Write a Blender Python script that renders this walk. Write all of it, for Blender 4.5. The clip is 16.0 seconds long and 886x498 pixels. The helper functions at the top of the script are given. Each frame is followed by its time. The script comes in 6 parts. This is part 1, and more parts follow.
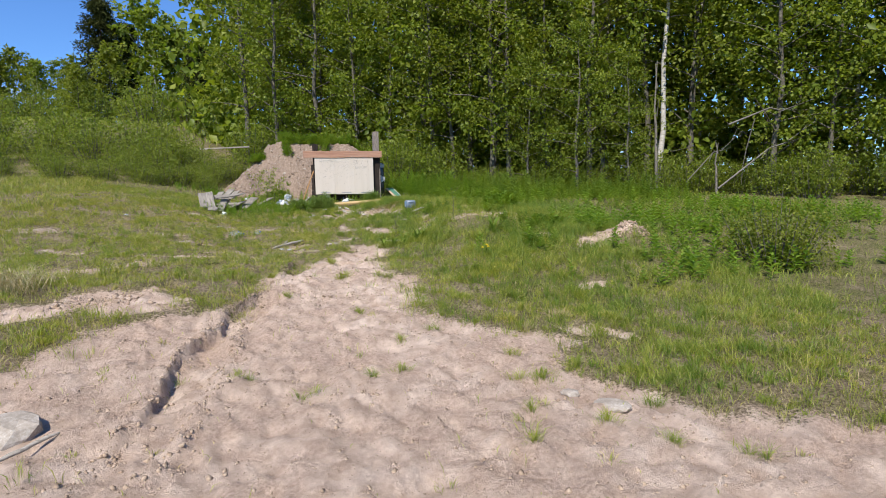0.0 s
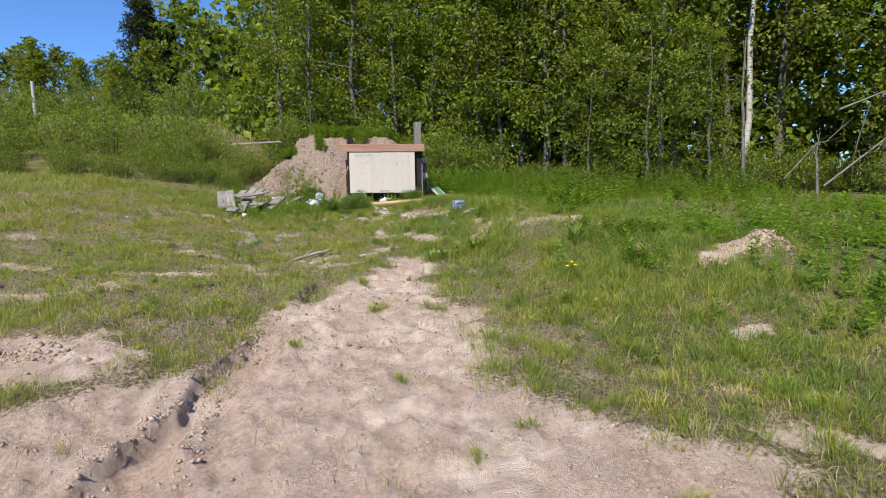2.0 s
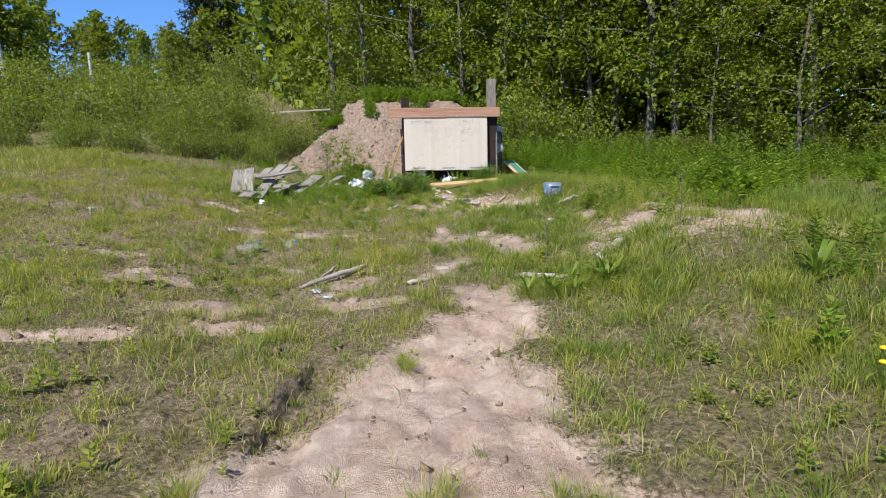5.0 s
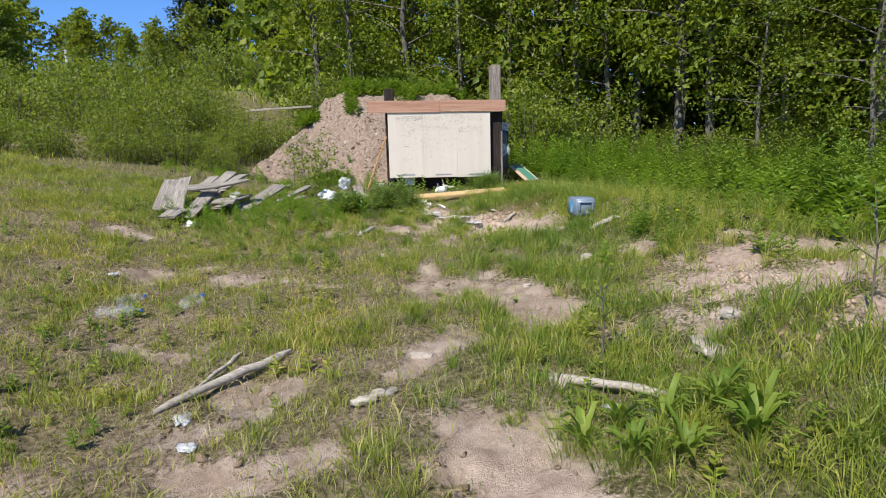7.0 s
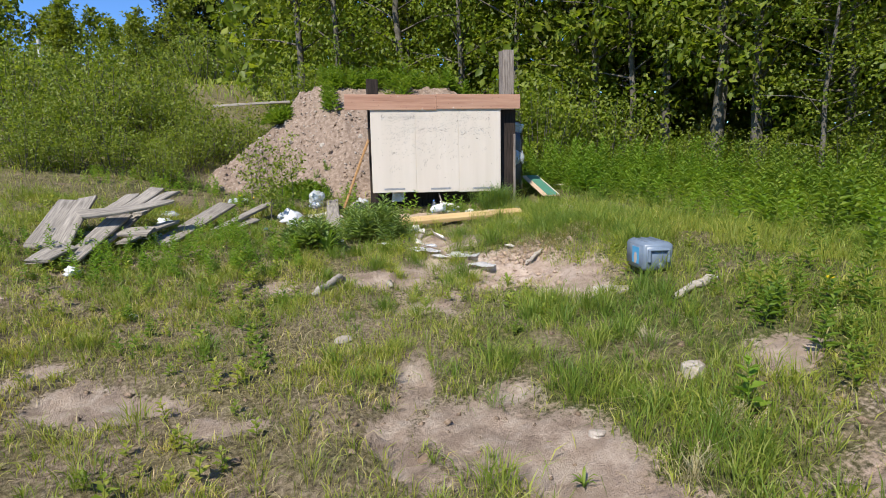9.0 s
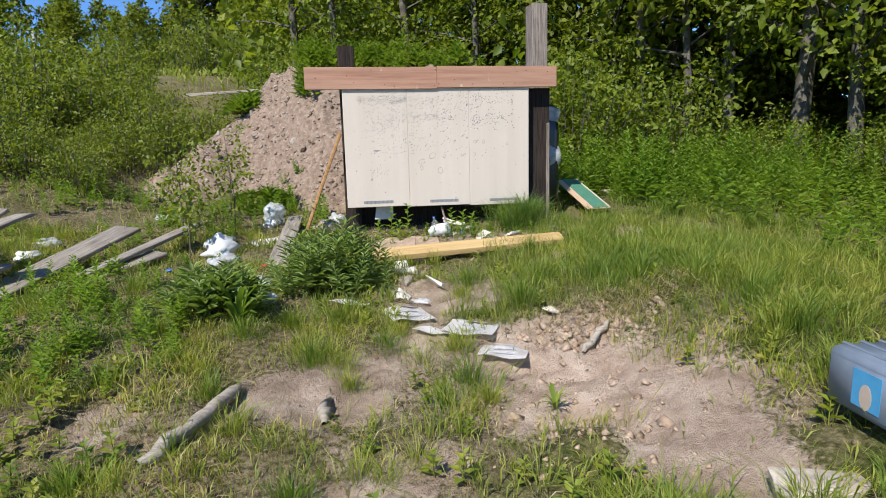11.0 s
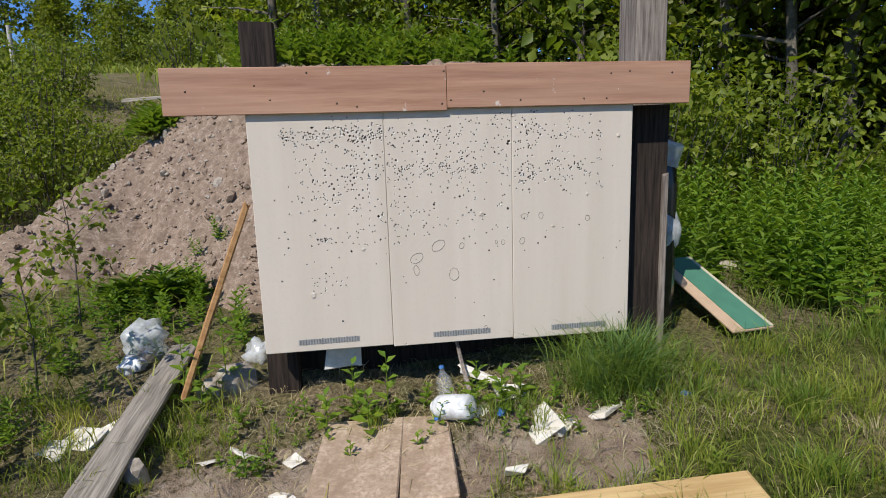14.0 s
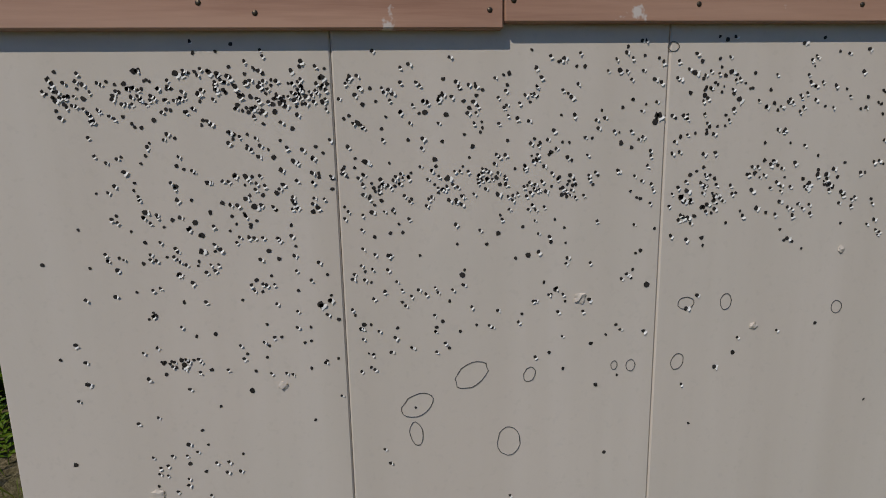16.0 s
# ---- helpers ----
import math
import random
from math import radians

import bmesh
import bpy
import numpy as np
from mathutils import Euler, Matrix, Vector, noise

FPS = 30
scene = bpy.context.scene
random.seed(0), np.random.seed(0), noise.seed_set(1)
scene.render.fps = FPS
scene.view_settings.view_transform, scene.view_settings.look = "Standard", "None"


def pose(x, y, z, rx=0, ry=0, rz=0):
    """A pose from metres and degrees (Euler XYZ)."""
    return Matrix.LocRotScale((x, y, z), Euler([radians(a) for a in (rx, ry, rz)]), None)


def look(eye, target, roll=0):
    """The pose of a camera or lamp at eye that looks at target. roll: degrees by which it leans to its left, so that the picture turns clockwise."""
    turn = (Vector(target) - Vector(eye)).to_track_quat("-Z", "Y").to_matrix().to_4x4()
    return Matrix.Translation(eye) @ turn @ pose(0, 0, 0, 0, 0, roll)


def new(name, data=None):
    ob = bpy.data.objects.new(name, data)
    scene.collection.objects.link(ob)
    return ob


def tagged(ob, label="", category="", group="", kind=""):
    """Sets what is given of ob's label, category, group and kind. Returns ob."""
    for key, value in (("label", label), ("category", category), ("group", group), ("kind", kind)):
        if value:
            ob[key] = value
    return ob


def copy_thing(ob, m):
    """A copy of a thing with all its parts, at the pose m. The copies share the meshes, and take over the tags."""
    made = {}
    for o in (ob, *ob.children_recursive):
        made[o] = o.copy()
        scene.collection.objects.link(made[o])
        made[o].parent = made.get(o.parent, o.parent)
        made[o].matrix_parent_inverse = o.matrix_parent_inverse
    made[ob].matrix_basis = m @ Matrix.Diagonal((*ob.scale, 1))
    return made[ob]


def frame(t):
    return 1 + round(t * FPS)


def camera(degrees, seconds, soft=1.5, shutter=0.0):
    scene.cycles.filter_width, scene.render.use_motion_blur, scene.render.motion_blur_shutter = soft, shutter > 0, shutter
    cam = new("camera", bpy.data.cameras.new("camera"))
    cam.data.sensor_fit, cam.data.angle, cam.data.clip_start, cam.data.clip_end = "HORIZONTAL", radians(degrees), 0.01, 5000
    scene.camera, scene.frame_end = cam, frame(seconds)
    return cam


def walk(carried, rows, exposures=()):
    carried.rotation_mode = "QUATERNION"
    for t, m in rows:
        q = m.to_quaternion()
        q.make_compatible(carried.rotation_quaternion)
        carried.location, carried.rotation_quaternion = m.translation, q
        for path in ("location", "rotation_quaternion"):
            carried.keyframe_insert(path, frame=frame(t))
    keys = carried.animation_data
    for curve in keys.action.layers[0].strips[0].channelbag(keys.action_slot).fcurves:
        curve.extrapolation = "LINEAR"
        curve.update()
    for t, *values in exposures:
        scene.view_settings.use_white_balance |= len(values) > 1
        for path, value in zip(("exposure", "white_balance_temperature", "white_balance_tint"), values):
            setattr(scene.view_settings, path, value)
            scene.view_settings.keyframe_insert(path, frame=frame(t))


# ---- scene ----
cam = camera(75.5, 16.0, soft=1.0)
PATH = [
    (0, (-0.004, 0.868, 1.378), (0.696, 2.73, 1.165), -1.1),
    (0.5, (0.134, 1.36, 1.414), (0.818, 3.227, 1.204), -1.2),
    (1, (0.259, 1.891, 1.358), (0.905, 3.774, 1.161), -1.1),
    (1.5, (0.345, 2.427, 1.368), (0.952, 4.322, 1.168), -1.0),
    (2, (0.426, 2.958, 1.369), (1.001, 4.861, 1.153), -1.1),
    (2.5, (0.545, 3.463, 1.38), (1.061, 5.382, 1.152), -1.1),
    (3, (0.629, 3.979, 1.424), (1.124, 5.898, 1.148), -1.1),
    (3.5, (0.742, 4.51, 1.428), (1.164, 6.444, 1.141), -1.0),
    (4, (0.862, 5.033, 1.442), (1.229, 6.976, 1.143), -1.2),
    (4.2, (0.892, 5.254, 1.41), (1.259, 7.197, 1.106), -1.2),
    (6.3, (1.389, 7.735, 1.485), (1.733, 9.682, 1.182), -1.4),
    (6.5, (1.439, 7.933, 1.48), (1.789, 9.879, 1.176), -1.5),
    (7, (1.595, 8.425, 1.498), (1.952, 10.37, 1.198), -1.5),
    (7.5, (1.734, 8.964, 1.502), (2.095, 10.91, 1.209), -1.5),
    (8, (1.808, 9.553, 1.529), (2.192, 11.494, 1.241), -1.2),
    (8.5, (1.861, 10.079, 1.629), (2.233, 12.019, 1.316), -1.3),
    (8.7, (1.898, 10.246, 1.674), (2.271, 12.186, 1.362), -1.2),
    (10.8, (2.547, 12.492, 1.718), (2.853, 14.441, 1.394), -1.4),
    (11, (2.55, 12.734, 1.735), (2.855, 14.683, 1.406), -1.5),
    (11.5, (2.586, 13.252, 1.807), (2.895, 15.2, 1.476), -1.2),
    (12, (2.645, 13.763, 1.943), (2.948, 15.711, 1.606), -1.4),
    (12.5, (2.665, 14.191, 2.093), (2.965, 16.139, 1.752), -1.3),
    (13, (2.764, 14.639, 2.106), (3.06, 16.586, 1.758), -1.8),
    (13.5, (2.853, 15.106, 2.088), (3.155, 17.055, 1.757), -1.6),
    (14, (2.982, 15.569, 2.168), (3.255, 17.52, 1.819), -1.8),
    (14.5, (3.135, 16.082, 2.076), (3.367, 18.042, 1.755), -1.6),
    (15, (3.23, 16.493, 2.105), (3.419, 18.458, 1.783), -1.6),
    (15.5, (3.219, 16.861, 2.142), (3.385, 18.827, 1.805), -1.5),
    (16, (3.176, 17.178, 2.152), (3.373, 19.132, 1.779), -1.2),
]
walk(cam, [(t, look(eye, target, roll)) for t, eye, target, roll in PATH],
     [(0.0, 0.57), (4.0, 0.63), (8.5, 0.68), (11.5, 0.56), (13.0, 0.43), (14.0, 0.18), (14.5, 0.0), (15.0, -0.22), (15.5, -0.52), (16.0, -0.68)])

# ---- world, sun, exposure ----
SUN_EL, SUN_AZ = 48.0, 38.0          # the sun stands behind the walker, to the left
world = bpy.data.worlds.new("world")
scene.world = world
world.use_nodes = True
wn = world.node_tree
sky = wn.nodes.new("ShaderNodeTexSky")
sky.sky_type, sky.sun_disc = "NISHITA", False
to_sun = Vector((-math.sin(radians(SUN_AZ)) * math.cos(radians(SUN_EL)), -math.cos(radians(SUN_AZ)) * math.cos(radians(SUN_EL)), math.sin(radians(SUN_EL))))
sky.sun_elevation, sky.sun_rotation = radians(SUN_EL), math.atan2(to_sun.x, to_sun.y)
sky.air_density, sky.dust_density, sky.ozone_density = 1.0, 0.1, 4.0
coords = wn.nodes.new("ShaderNodeTexCoord")
stretch = wn.nodes.new("ShaderNodeMapping")
stretch.inputs["Scale"].default_value = (1.6, 1.6, 7.0)
cloud = wn.nodes.new("ShaderNodeTexNoise")
cloud.inputs["Scale"].default_value, cloud.inputs["Detail"].default_value, cloud.inputs["Roughness"].default_value = 2.3, 6.0, 0.55
veil = wn.nodes.new("ShaderNodeMapRange")
veil.inputs["From Min"].default_value, veil.inputs["From Max"].default_value, veil.inputs["To Max"].default_value = 0.58, 0.85, 0.7
mix = wn.nodes.new("ShaderNodeMix")
mix.data_type = "RGBA"
mix.inputs["B"].default_value = (7.5, 7.9, 8.6, 1)
wn.links.new(coords.outputs["Generated"], stretch.inputs["Vector"])
wn.links.new(stretch.outputs["Vector"], cloud.inputs["Vector"])
wn.links.new(cloud.outputs["Fac"], veil.inputs["Value"])
wn.links.new(veil.outputs["Result"], mix.inputs["Factor"])
deep = wn.nodes.new("ShaderNodeMix")
deep.data_type, deep.blend_type = "RGBA", "MULTIPLY"
deep.inputs["Factor"].default_value, deep.inputs["B"].default_value = 1.0, (0.62, 0.9, 1.3, 1)
wn.links.new(sky.outputs["Color"], deep.inputs["A"])
wn.links.new(deep.outputs["Result"], mix.inputs["A"])
wn.links.new(mix.outputs["Result"], wn.nodes["Background"].inputs["Color"])
wn.nodes["Background"].inputs["Strength"].default_value = 0.09
sun = new("sun", bpy.data.lights.new("sun", "SUN"))
sun.data.energy, sun.data.angle, sun.data.color = 4.4, radians(0.53), (1.0, 0.955, 0.86)
sun.matrix_world = look(to_sun * 60, (0, 0, 0))
scene.view_settings.exposure = 0.0


# ---- materials ----
class Mat:
    """A small builder round one node material."""

    def __init__(self, name, rough=0.8, metal=0.0, spec=0.3):
        self.mat = bpy.data.materials.new(name)
        self.mat.use_nodes = True
        self.tree = self.mat.node_tree
        self.bsdf = self.tree.nodes["Principled BSDF"]
        self.bsdf.inputs["Roughness"].default_value = rough
        self.bsdf.inputs["Metallic"].default_value = metal
        self.bsdf.inputs["Specular IOR Level"].default_value = spec

    def node(self, kind, **values):
        n = self.tree.nodes.new(kind)
        for key, value in values.items():
            n.inputs[key.replace("_", " ")].default_value = value
        return n

    def link(self, a, b):
        self.tree.links.new(a, b)

    def place(self, scale=(1, 1, 1), generated=False):
        n = self.node("ShaderNodeTexCoord")
        m = self.node("ShaderNodeMapping", Scale=scale)
        self.link(n.outputs["Generated" if generated else "Object"], m.inputs["Vector"])
        return m.outputs["Vector"]

    def noise(self, scale, detail=4.0, rough=0.6, vector=None, stretch=(1, 1, 1)):
        n = self.node("ShaderNodeTexNoise", Scale=scale, Detail=detail, Roughness=rough)
        self.link(vector or self.place(stretch), n.inputs["Vector"])
        return n.outputs["Fac"]

    def curve(self, fac, *stops):
        n = self.node("ShaderNodeValToRGB")
        el = n.color_ramp.elements
        while len(el) < len(stops):
            el.new(0.5)
        for e, (at, col) in zip(el, stops):
            e.position, e.color = at, (*col, 1)
        self.link(fac, n.inputs["Fac"])
        return n.outputs["Color"]

    def span(self, fac, a, b, c=0.0, d=1.0):
        n = self.node("ShaderNodeMapRange")
        for key, value in zip(("From Min", "From Max", "To Min", "To Max"), (a, b, c, d)):
            n.inputs[key].default_value = value
        self.link(fac, n.inputs["Value"])
        return n.outputs["Result"]

    def blend(self, fac, a, b, how="MIX"):
        n = self.node("ShaderNodeMix")
        n.data_type, n.blend_type = "RGBA", how
        for key, v in (("Factor", fac), ("A", a), ("B", b)):
            if isinstance(v, (int, float)):
                n.inputs[key].default_value = v
            elif isinstance(v, tuple):
                n.inputs[key].default_value = (*v, 1)
            else:
                self.link(v, n.inputs[key])
        return n.outputs["Result"]

    def colour(self, c):
        if isinstance(c, tuple):
            self.bsdf.inputs["Base Color"].default_value = (*c, 1)
        else:
            self.link(c, self.bsdf.inputs["Base Color"])
        return self

    def bump(self, fac, strength=0.4, distance=0.01):
        n = self.node("ShaderNodeBump", Strength=strength, Distance=distance)
        self.link(fac, n.inputs["Height"])
        self.link(n.outputs["Normal"], self.bsdf.inputs["Normal"])
        return self

    def island(self):
        return self.node("ShaderNodeNewGeometry").outputs["Random Per Island"]

    def attribute(self, name):
        n = self.node("ShaderNodeAttribute")
        n.attribute_name = name
        return n

    def thin(self, colour, share=0.35):
        """Lets light through, as a leaf does."""
        t = self.node("ShaderNodeBsdfTranslucent")
        self.link(colour, t.inputs["Color"]) if not isinstance(colour, tuple) else None
        m = self.node("ShaderNodeMixShader", Fac=share)
        out = self.tree.nodes["Material Output"]
        self.link(self.bsdf.outputs["BSDF"], m.inputs[1])
        self.link(t.outputs["BSDF"], m.inputs[2])
        self.link(m.outputs["Shader"], out.inputs["Surface"])
        return self


def leafy(name, *cols, share=0.35, rough=0.5, spec=0.35, uneven=0.75):
    m = Mat(name, rough, 0, spec)
    c = m.curve(m.island(), *[(k / max(1, len(cols) - 1), col) for k, col in enumerate(cols)])
    patch = m.noise(0.45, 3)
    c = m.blend(m.span(m.noise(2.6, 3), 0.42, 0.6, 0.0, uneven), c, m.blend(1.0, c, (0.70, 0.79, 0.8), "MULTIPLY"))
    c = m.blend(m.span(m.noise(7.0, 2), 0.42, 0.6, 0.0, 0.8 * uneven), c, m.blend(1.0, c, (0.6, 0.72, 0.62), "MULTIPLY"))
    c = m.blend(m.span(patch, 0.3, 0.7, 0.0, 0.55), c, m.blend(1.0, c, (1.25, 1.05, 0.75), "MULTIPLY"))
    m.colour(c).thin(m.blend(1.0, c, (1.3, 1.35, 0.6), "MULTIPLY"), share)
    return m.mat


def timber(name, light, dark, grain=18.0, rough=0.85, along_axis=0, streak=0.7):
    m = Mat(name, rough, 0, 0.2)
    st = [1, 1, 1]
    st[along_axis] = 0.05
    g = m.noise(grain * 4, 5, 0.7, stretch=tuple(st))
    big = m.noise(2.2, 3, 0.5)
    c = m.curve(g, (0.36, dark), (0.62, light))
    c = m.blend(m.span(big, 0.35, 0.75, 0, streak), c, m.blend(1.0, c, (0.62, 0.6, 0.58), "MULTIPLY"))
    m.colour(c).bump(g, 0.5, 0.004)
    return m.mat


def mineral(name, a, b, c, scale=14.0, rough=0.9):
    m = Mat(name, rough, 0, 0.2)
    n1, n2 = m.noise(scale, 6, 0.7), m.noise(scale * 5, 3, 0.7)
    col = m.blend(m.span(n2, 0.35, 0.7), m.curve(n1, (0.36, a), (0.5, b), (0.64, c)), a)
    m.colour(col).bump(n1, 0.6, 0.01)
    return m.mat


def plain(name, col, rough=0.5, spec=0.4, metal=0.0, vary=0.2, scale=9.0):
    m = Mat(name, rough, metal, spec)
    n = m.noise(scale, 4, 0.6)
    c = m.blend(m.span(n, 0.3, 0.7, 0, 1), col, tuple(v * (1 - vary) for v in col))
    m.colour(c).bump(m.noise(scale * 6, 3), 0.15, 0.003)
    return m.mat


def ground_material():
    m = Mat("ground", 0.95, 0, 0.1)
    at = m.attribute("cover")
    sep = m.node("ShaderNodeSeparateColor")
    m.link(at.outputs["Color"], sep.inputs["Color"])
    n0, n1, n2, n3 = m.noise(1.1, 4), m.noise(6, 5, 0.65), m.noise(38, 5, 0.7), m.noise(160, 3, 0.7)
    sand = m.curve(n1, (0.36, (0.45, 0.325, 0.245)), (0.5, (0.59, 0.445, 0.35)), (0.64, (0.74, 0.585, 0.47)))
    sand = m.blend(m.span(n0, 0.4, 0.6, 0, 0.85), sand, m.curve(n2, (0.38, (0.36, 0.25, 0.185)), (0.62, (0.61, 0.45, 0.35))))
    sand = m.blend(m.span(n3, 0.30, 0.38, 0.45, 0.0), sand, (0.27, 0.19, 0.13))
    sand = m.blend(m.span(n3, 0.62, 0.72, 0.0, 0.5), sand, (0.64, 0.51, 0.41))
    soil = m.curve(n2, (0.36, (0.085, 0.066, 0.035)), (0.5, (0.19, 0.155, 0.08)), (0.64, (0.33, 0.265, 0.165)))
    pink = m.curve(n2, (0.36, (0.15, 0.105, 0.072)), (0.5, (0.29, 0.215, 0.155)), (0.64, (0.43, 0.33, 0.245)))
    soil = m.blend(m.span(m.noise(2.3, 4, 0.6), 0.48, 0.6, 0.0, 0.7), soil, pink)
    turf = m.curve(n2, (0.36, (0.045, 0.055, 0.014)), (0.5, (0.10, 0.115, 0.028)), (0.64, (0.19, 0.175, 0.065)))
    base = m.blend(m.blend(1.0, sep.outputs["Blue"], m.span(m.noise(1.9, 4, 0.6), 0.4, 0.6, 1.0, 0.25), "MULTIPLY"), soil, turf)
    add = m.node("ShaderNodeMath")
    add.operation = "ADD"
    m.link(sep.outputs["Red"], add.inputs[0])
    m.link(m.span(n2, 0.3, 0.7, -0.3, 0.3), add.inputs[1])
    rubble = m.curve(n1, (0.36, (0.20, 0.15, 0.11)), (0.5, (0.33, 0.255, 0.19)), (0.64, (0.45, 0.37, 0.29)))
    c = m.blend(m.span(add.outputs[0], 0.3, 0.62), base, m.blend(sep.outputs["Green"], sand, rubble))
    m.colour(c)
    high = m.blend(0.35, m.blend(0.5, m.noise(15, 4, 0.6), n2), n3)
    m.bump(high, 1.0, 0.05)
    return m.mat


GROUND = ground_material()
GRASS = leafy("grass_blade", (0.18, 0.25, 0.03), (0.255, 0.315, 0.045), (0.34, 0.375, 0.065), (0.42, 0.405, 0.11), (0.22, 0.28, 0.03), share=0.45)
MEADOW = leafy("meadow_blade", (0.27, 0.30, 0.045), (0.35, 0.37, 0.07), (0.44, 0.40, 0.13), (0.54, 0.44, 0.24), (0.29, 0.32, 0.045), share=0.45)
LUSH = leafy("lush_blade", (0.13, 0.21, 0.03), (0.195, 0.275, 0.042), (0.265, 0.33, 0.062), share=0.45)
STRAW = leafy("dry_blade", (0.46, 0.37, 0.22), (0.56, 0.47, 0.31), (0.34, 0.26, 0.14), share=0.2, rough=0.8)
HERB = leafy("herb_leaf", (0.11, 0.185, 0.024), (0.155, 0.24, 0.034), (0.21, 0.28, 0.045), share=0.45, uneven=0.5)
MUGWORT = leafy("mugwort_leaf", (0.17, 0.25, 0.08), (0.24, 0.325, 0.115), (0.34, 0.41, 0.18), share=0.4)
RASPBERRY = leafy("raspberry_leaf", (0.13, 0.23, 0.025), (0.18, 0.285, 0.035), (0.22, 0.31, 0.04), share=0.45, uneven=0.5)
LEAF_A = leafy("aspen_leaf", (0.10, 0.145, 0.015), (0.145, 0.20, 0.021), (0.205, 0.26, 0.03), (0.265, 0.31, 0.043), share=0.5, uneven=0.3)
LEAF_B = leafy("birch_leaf", (0.11, 0.145, 0.014), (0.165, 0.20, 0.022), (0.22, 0.25, 0.034), share=0.5, uneven=0.3)
LEAF_C = leafy("willow_leaf", (0.13, 0.185, 0.02), (0.19, 0.24, 0.032), (0.25, 0.285, 0.05), share=0.5, uneven=0.3)
NEEDLE = leafy("pine_needle", (0.035, 0.044, 0.014), (0.055, 0.064, 0.02), (0.08, 0.085, 0.028), share=0.1, rough=0.8, spec=0.08)
TAN_PLY = plain("tan_board", (0.52, 0.37, 0.25), 0.7, 0.2)
STALK = plain("green_stalk", (0.13, 0.17, 0.05), 0.7, 0.2)
BARK = mineral("grey_bark", (0.07, 0.062, 0.05), (0.14, 0.125, 0.10), (0.22, 0.20, 0.165), 9)
PINE_BARK = mineral("pine_bark", (0.06, 0.04, 0.028), (0.13, 0.08, 0.05), (0.22, 0.13, 0.08), 9)


def birch_bark():
    m = Mat("birch_bark", 0.75, 0, 0.2)
    bars = m.noise(5.0, 4, 0.7, stretch=(1, 1, 5.0))
    low = m.noise(1.3, 2)
    c = m.curve(bars, (0.36, (0.03, 0.027, 0.025)), (0.45, (0.36, 0.335, 0.295)), (0.7, (0.52, 0.49, 0.44)))
    m.colour(m.blend(m.span(low, 0.4, 0.8, 0, 0.4), c, (0.30, 0.27, 0.23))).bump(bars, 0.3, 0.01)
    return m.mat


BIRCH = birch_bark()
DEAD_WOOD = timber("dead_wood", (0.24, 0.215, 0.185), (0.10, 0.09, 0.078))
GREY_WOOD = timber("weathered_wood", (0.36, 0.32, 0.27), (0.15, 0.13, 0.11))
DARK_WOOD = timber("tarred_wood", (0.052, 0.037, 0.03), (0.014, 0.011, 0.009), along_axis=2)
POST_WOOD = timber("post_wood", (0.33, 0.28, 0.24), (0.12, 0.095, 0.08), along_axis=2)
PINE_WOOD = timber("new_pine", (0.56, 0.40, 0.19), (0.42, 0.27, 0.115), 9, 0.6, streak=0.35)
BATTEN_WOOD = timber("orange_batten", (0.47, 0.27, 0.12), (0.33, 0.17, 0.07), 9, 0.6, along_axis=2, streak=0.4)
ROCK = mineral("pale_rock", (0.28, 0.235, 0.19), (0.40, 0.345, 0.29), (0.52, 0.465, 0.405), 11)
STONE = mineral("rubble_stone", (0.19, 0.135, 0.10), (0.32, 0.24, 0.18), (0.45, 0.365, 0.295), 9)
SPOIL = mineral("stony_spoil", (0.15, 0.105, 0.077), (0.27, 0.20, 0.15), (0.40, 0.31, 0.245), 16)
PALE_WOOD = timber("barkless_wood", (0.46, 0.41, 0.345), (0.27, 0.235, 0.195))
BLUEGRASS = leafy("bluish_blade", (0.10, 0.19, 0.05), (0.15, 0.25, 0.075), (0.22, 0.32, 0.12), share=0.4)
CLOD = mineral("soil_clod", (0.13, 0.09, 0.06), (0.24, 0.17, 0.115), (0.36, 0.265, 0.19), 20)
SAND_CLOD = mineral("sand_clod", (0.28, 0.20, 0.14), (0.41, 0.305, 0.22), (0.54, 0.42, 0.32), 12)
PLASTER = mineral("pale_plaster", (0.62, 0.56, 0.48), (0.7, 0.66, 0.6), (0.8, 0.77, 0.72), 9)


def veneer():
    """Brown-red laminate with a wood print, scuffed at the ends."""
    m = Mat("brown_laminate", 0.5, 0, 0.35)
    g = m.noise(26, 5, 0.7, stretch=(0.05, 1, 1))
    w = m.noise(3.0, 3, 0.6, stretch=(0.25, 1, 2.0))
    c = m.curve(g, (0.34, (0.265, 0.128, 0.08)), (0.5, (0.36, 0.19, 0.122)), (0.66, (0.45, 0.255, 0.168)))
    c = m.blend(m.span(w, 0.4, 0.7, 0, 0.6), c, (0.43, 0.265, 0.185))
    scuff = m.noise(7, 5, 0.7)
    c = m.blend(m.span(scuff, 0.645, 0.68, 0, 0.75), c, (0.62, 0.57, 0.52))
    m.colour(c).bump(g, 0.12, 0.002)
    return m.mat


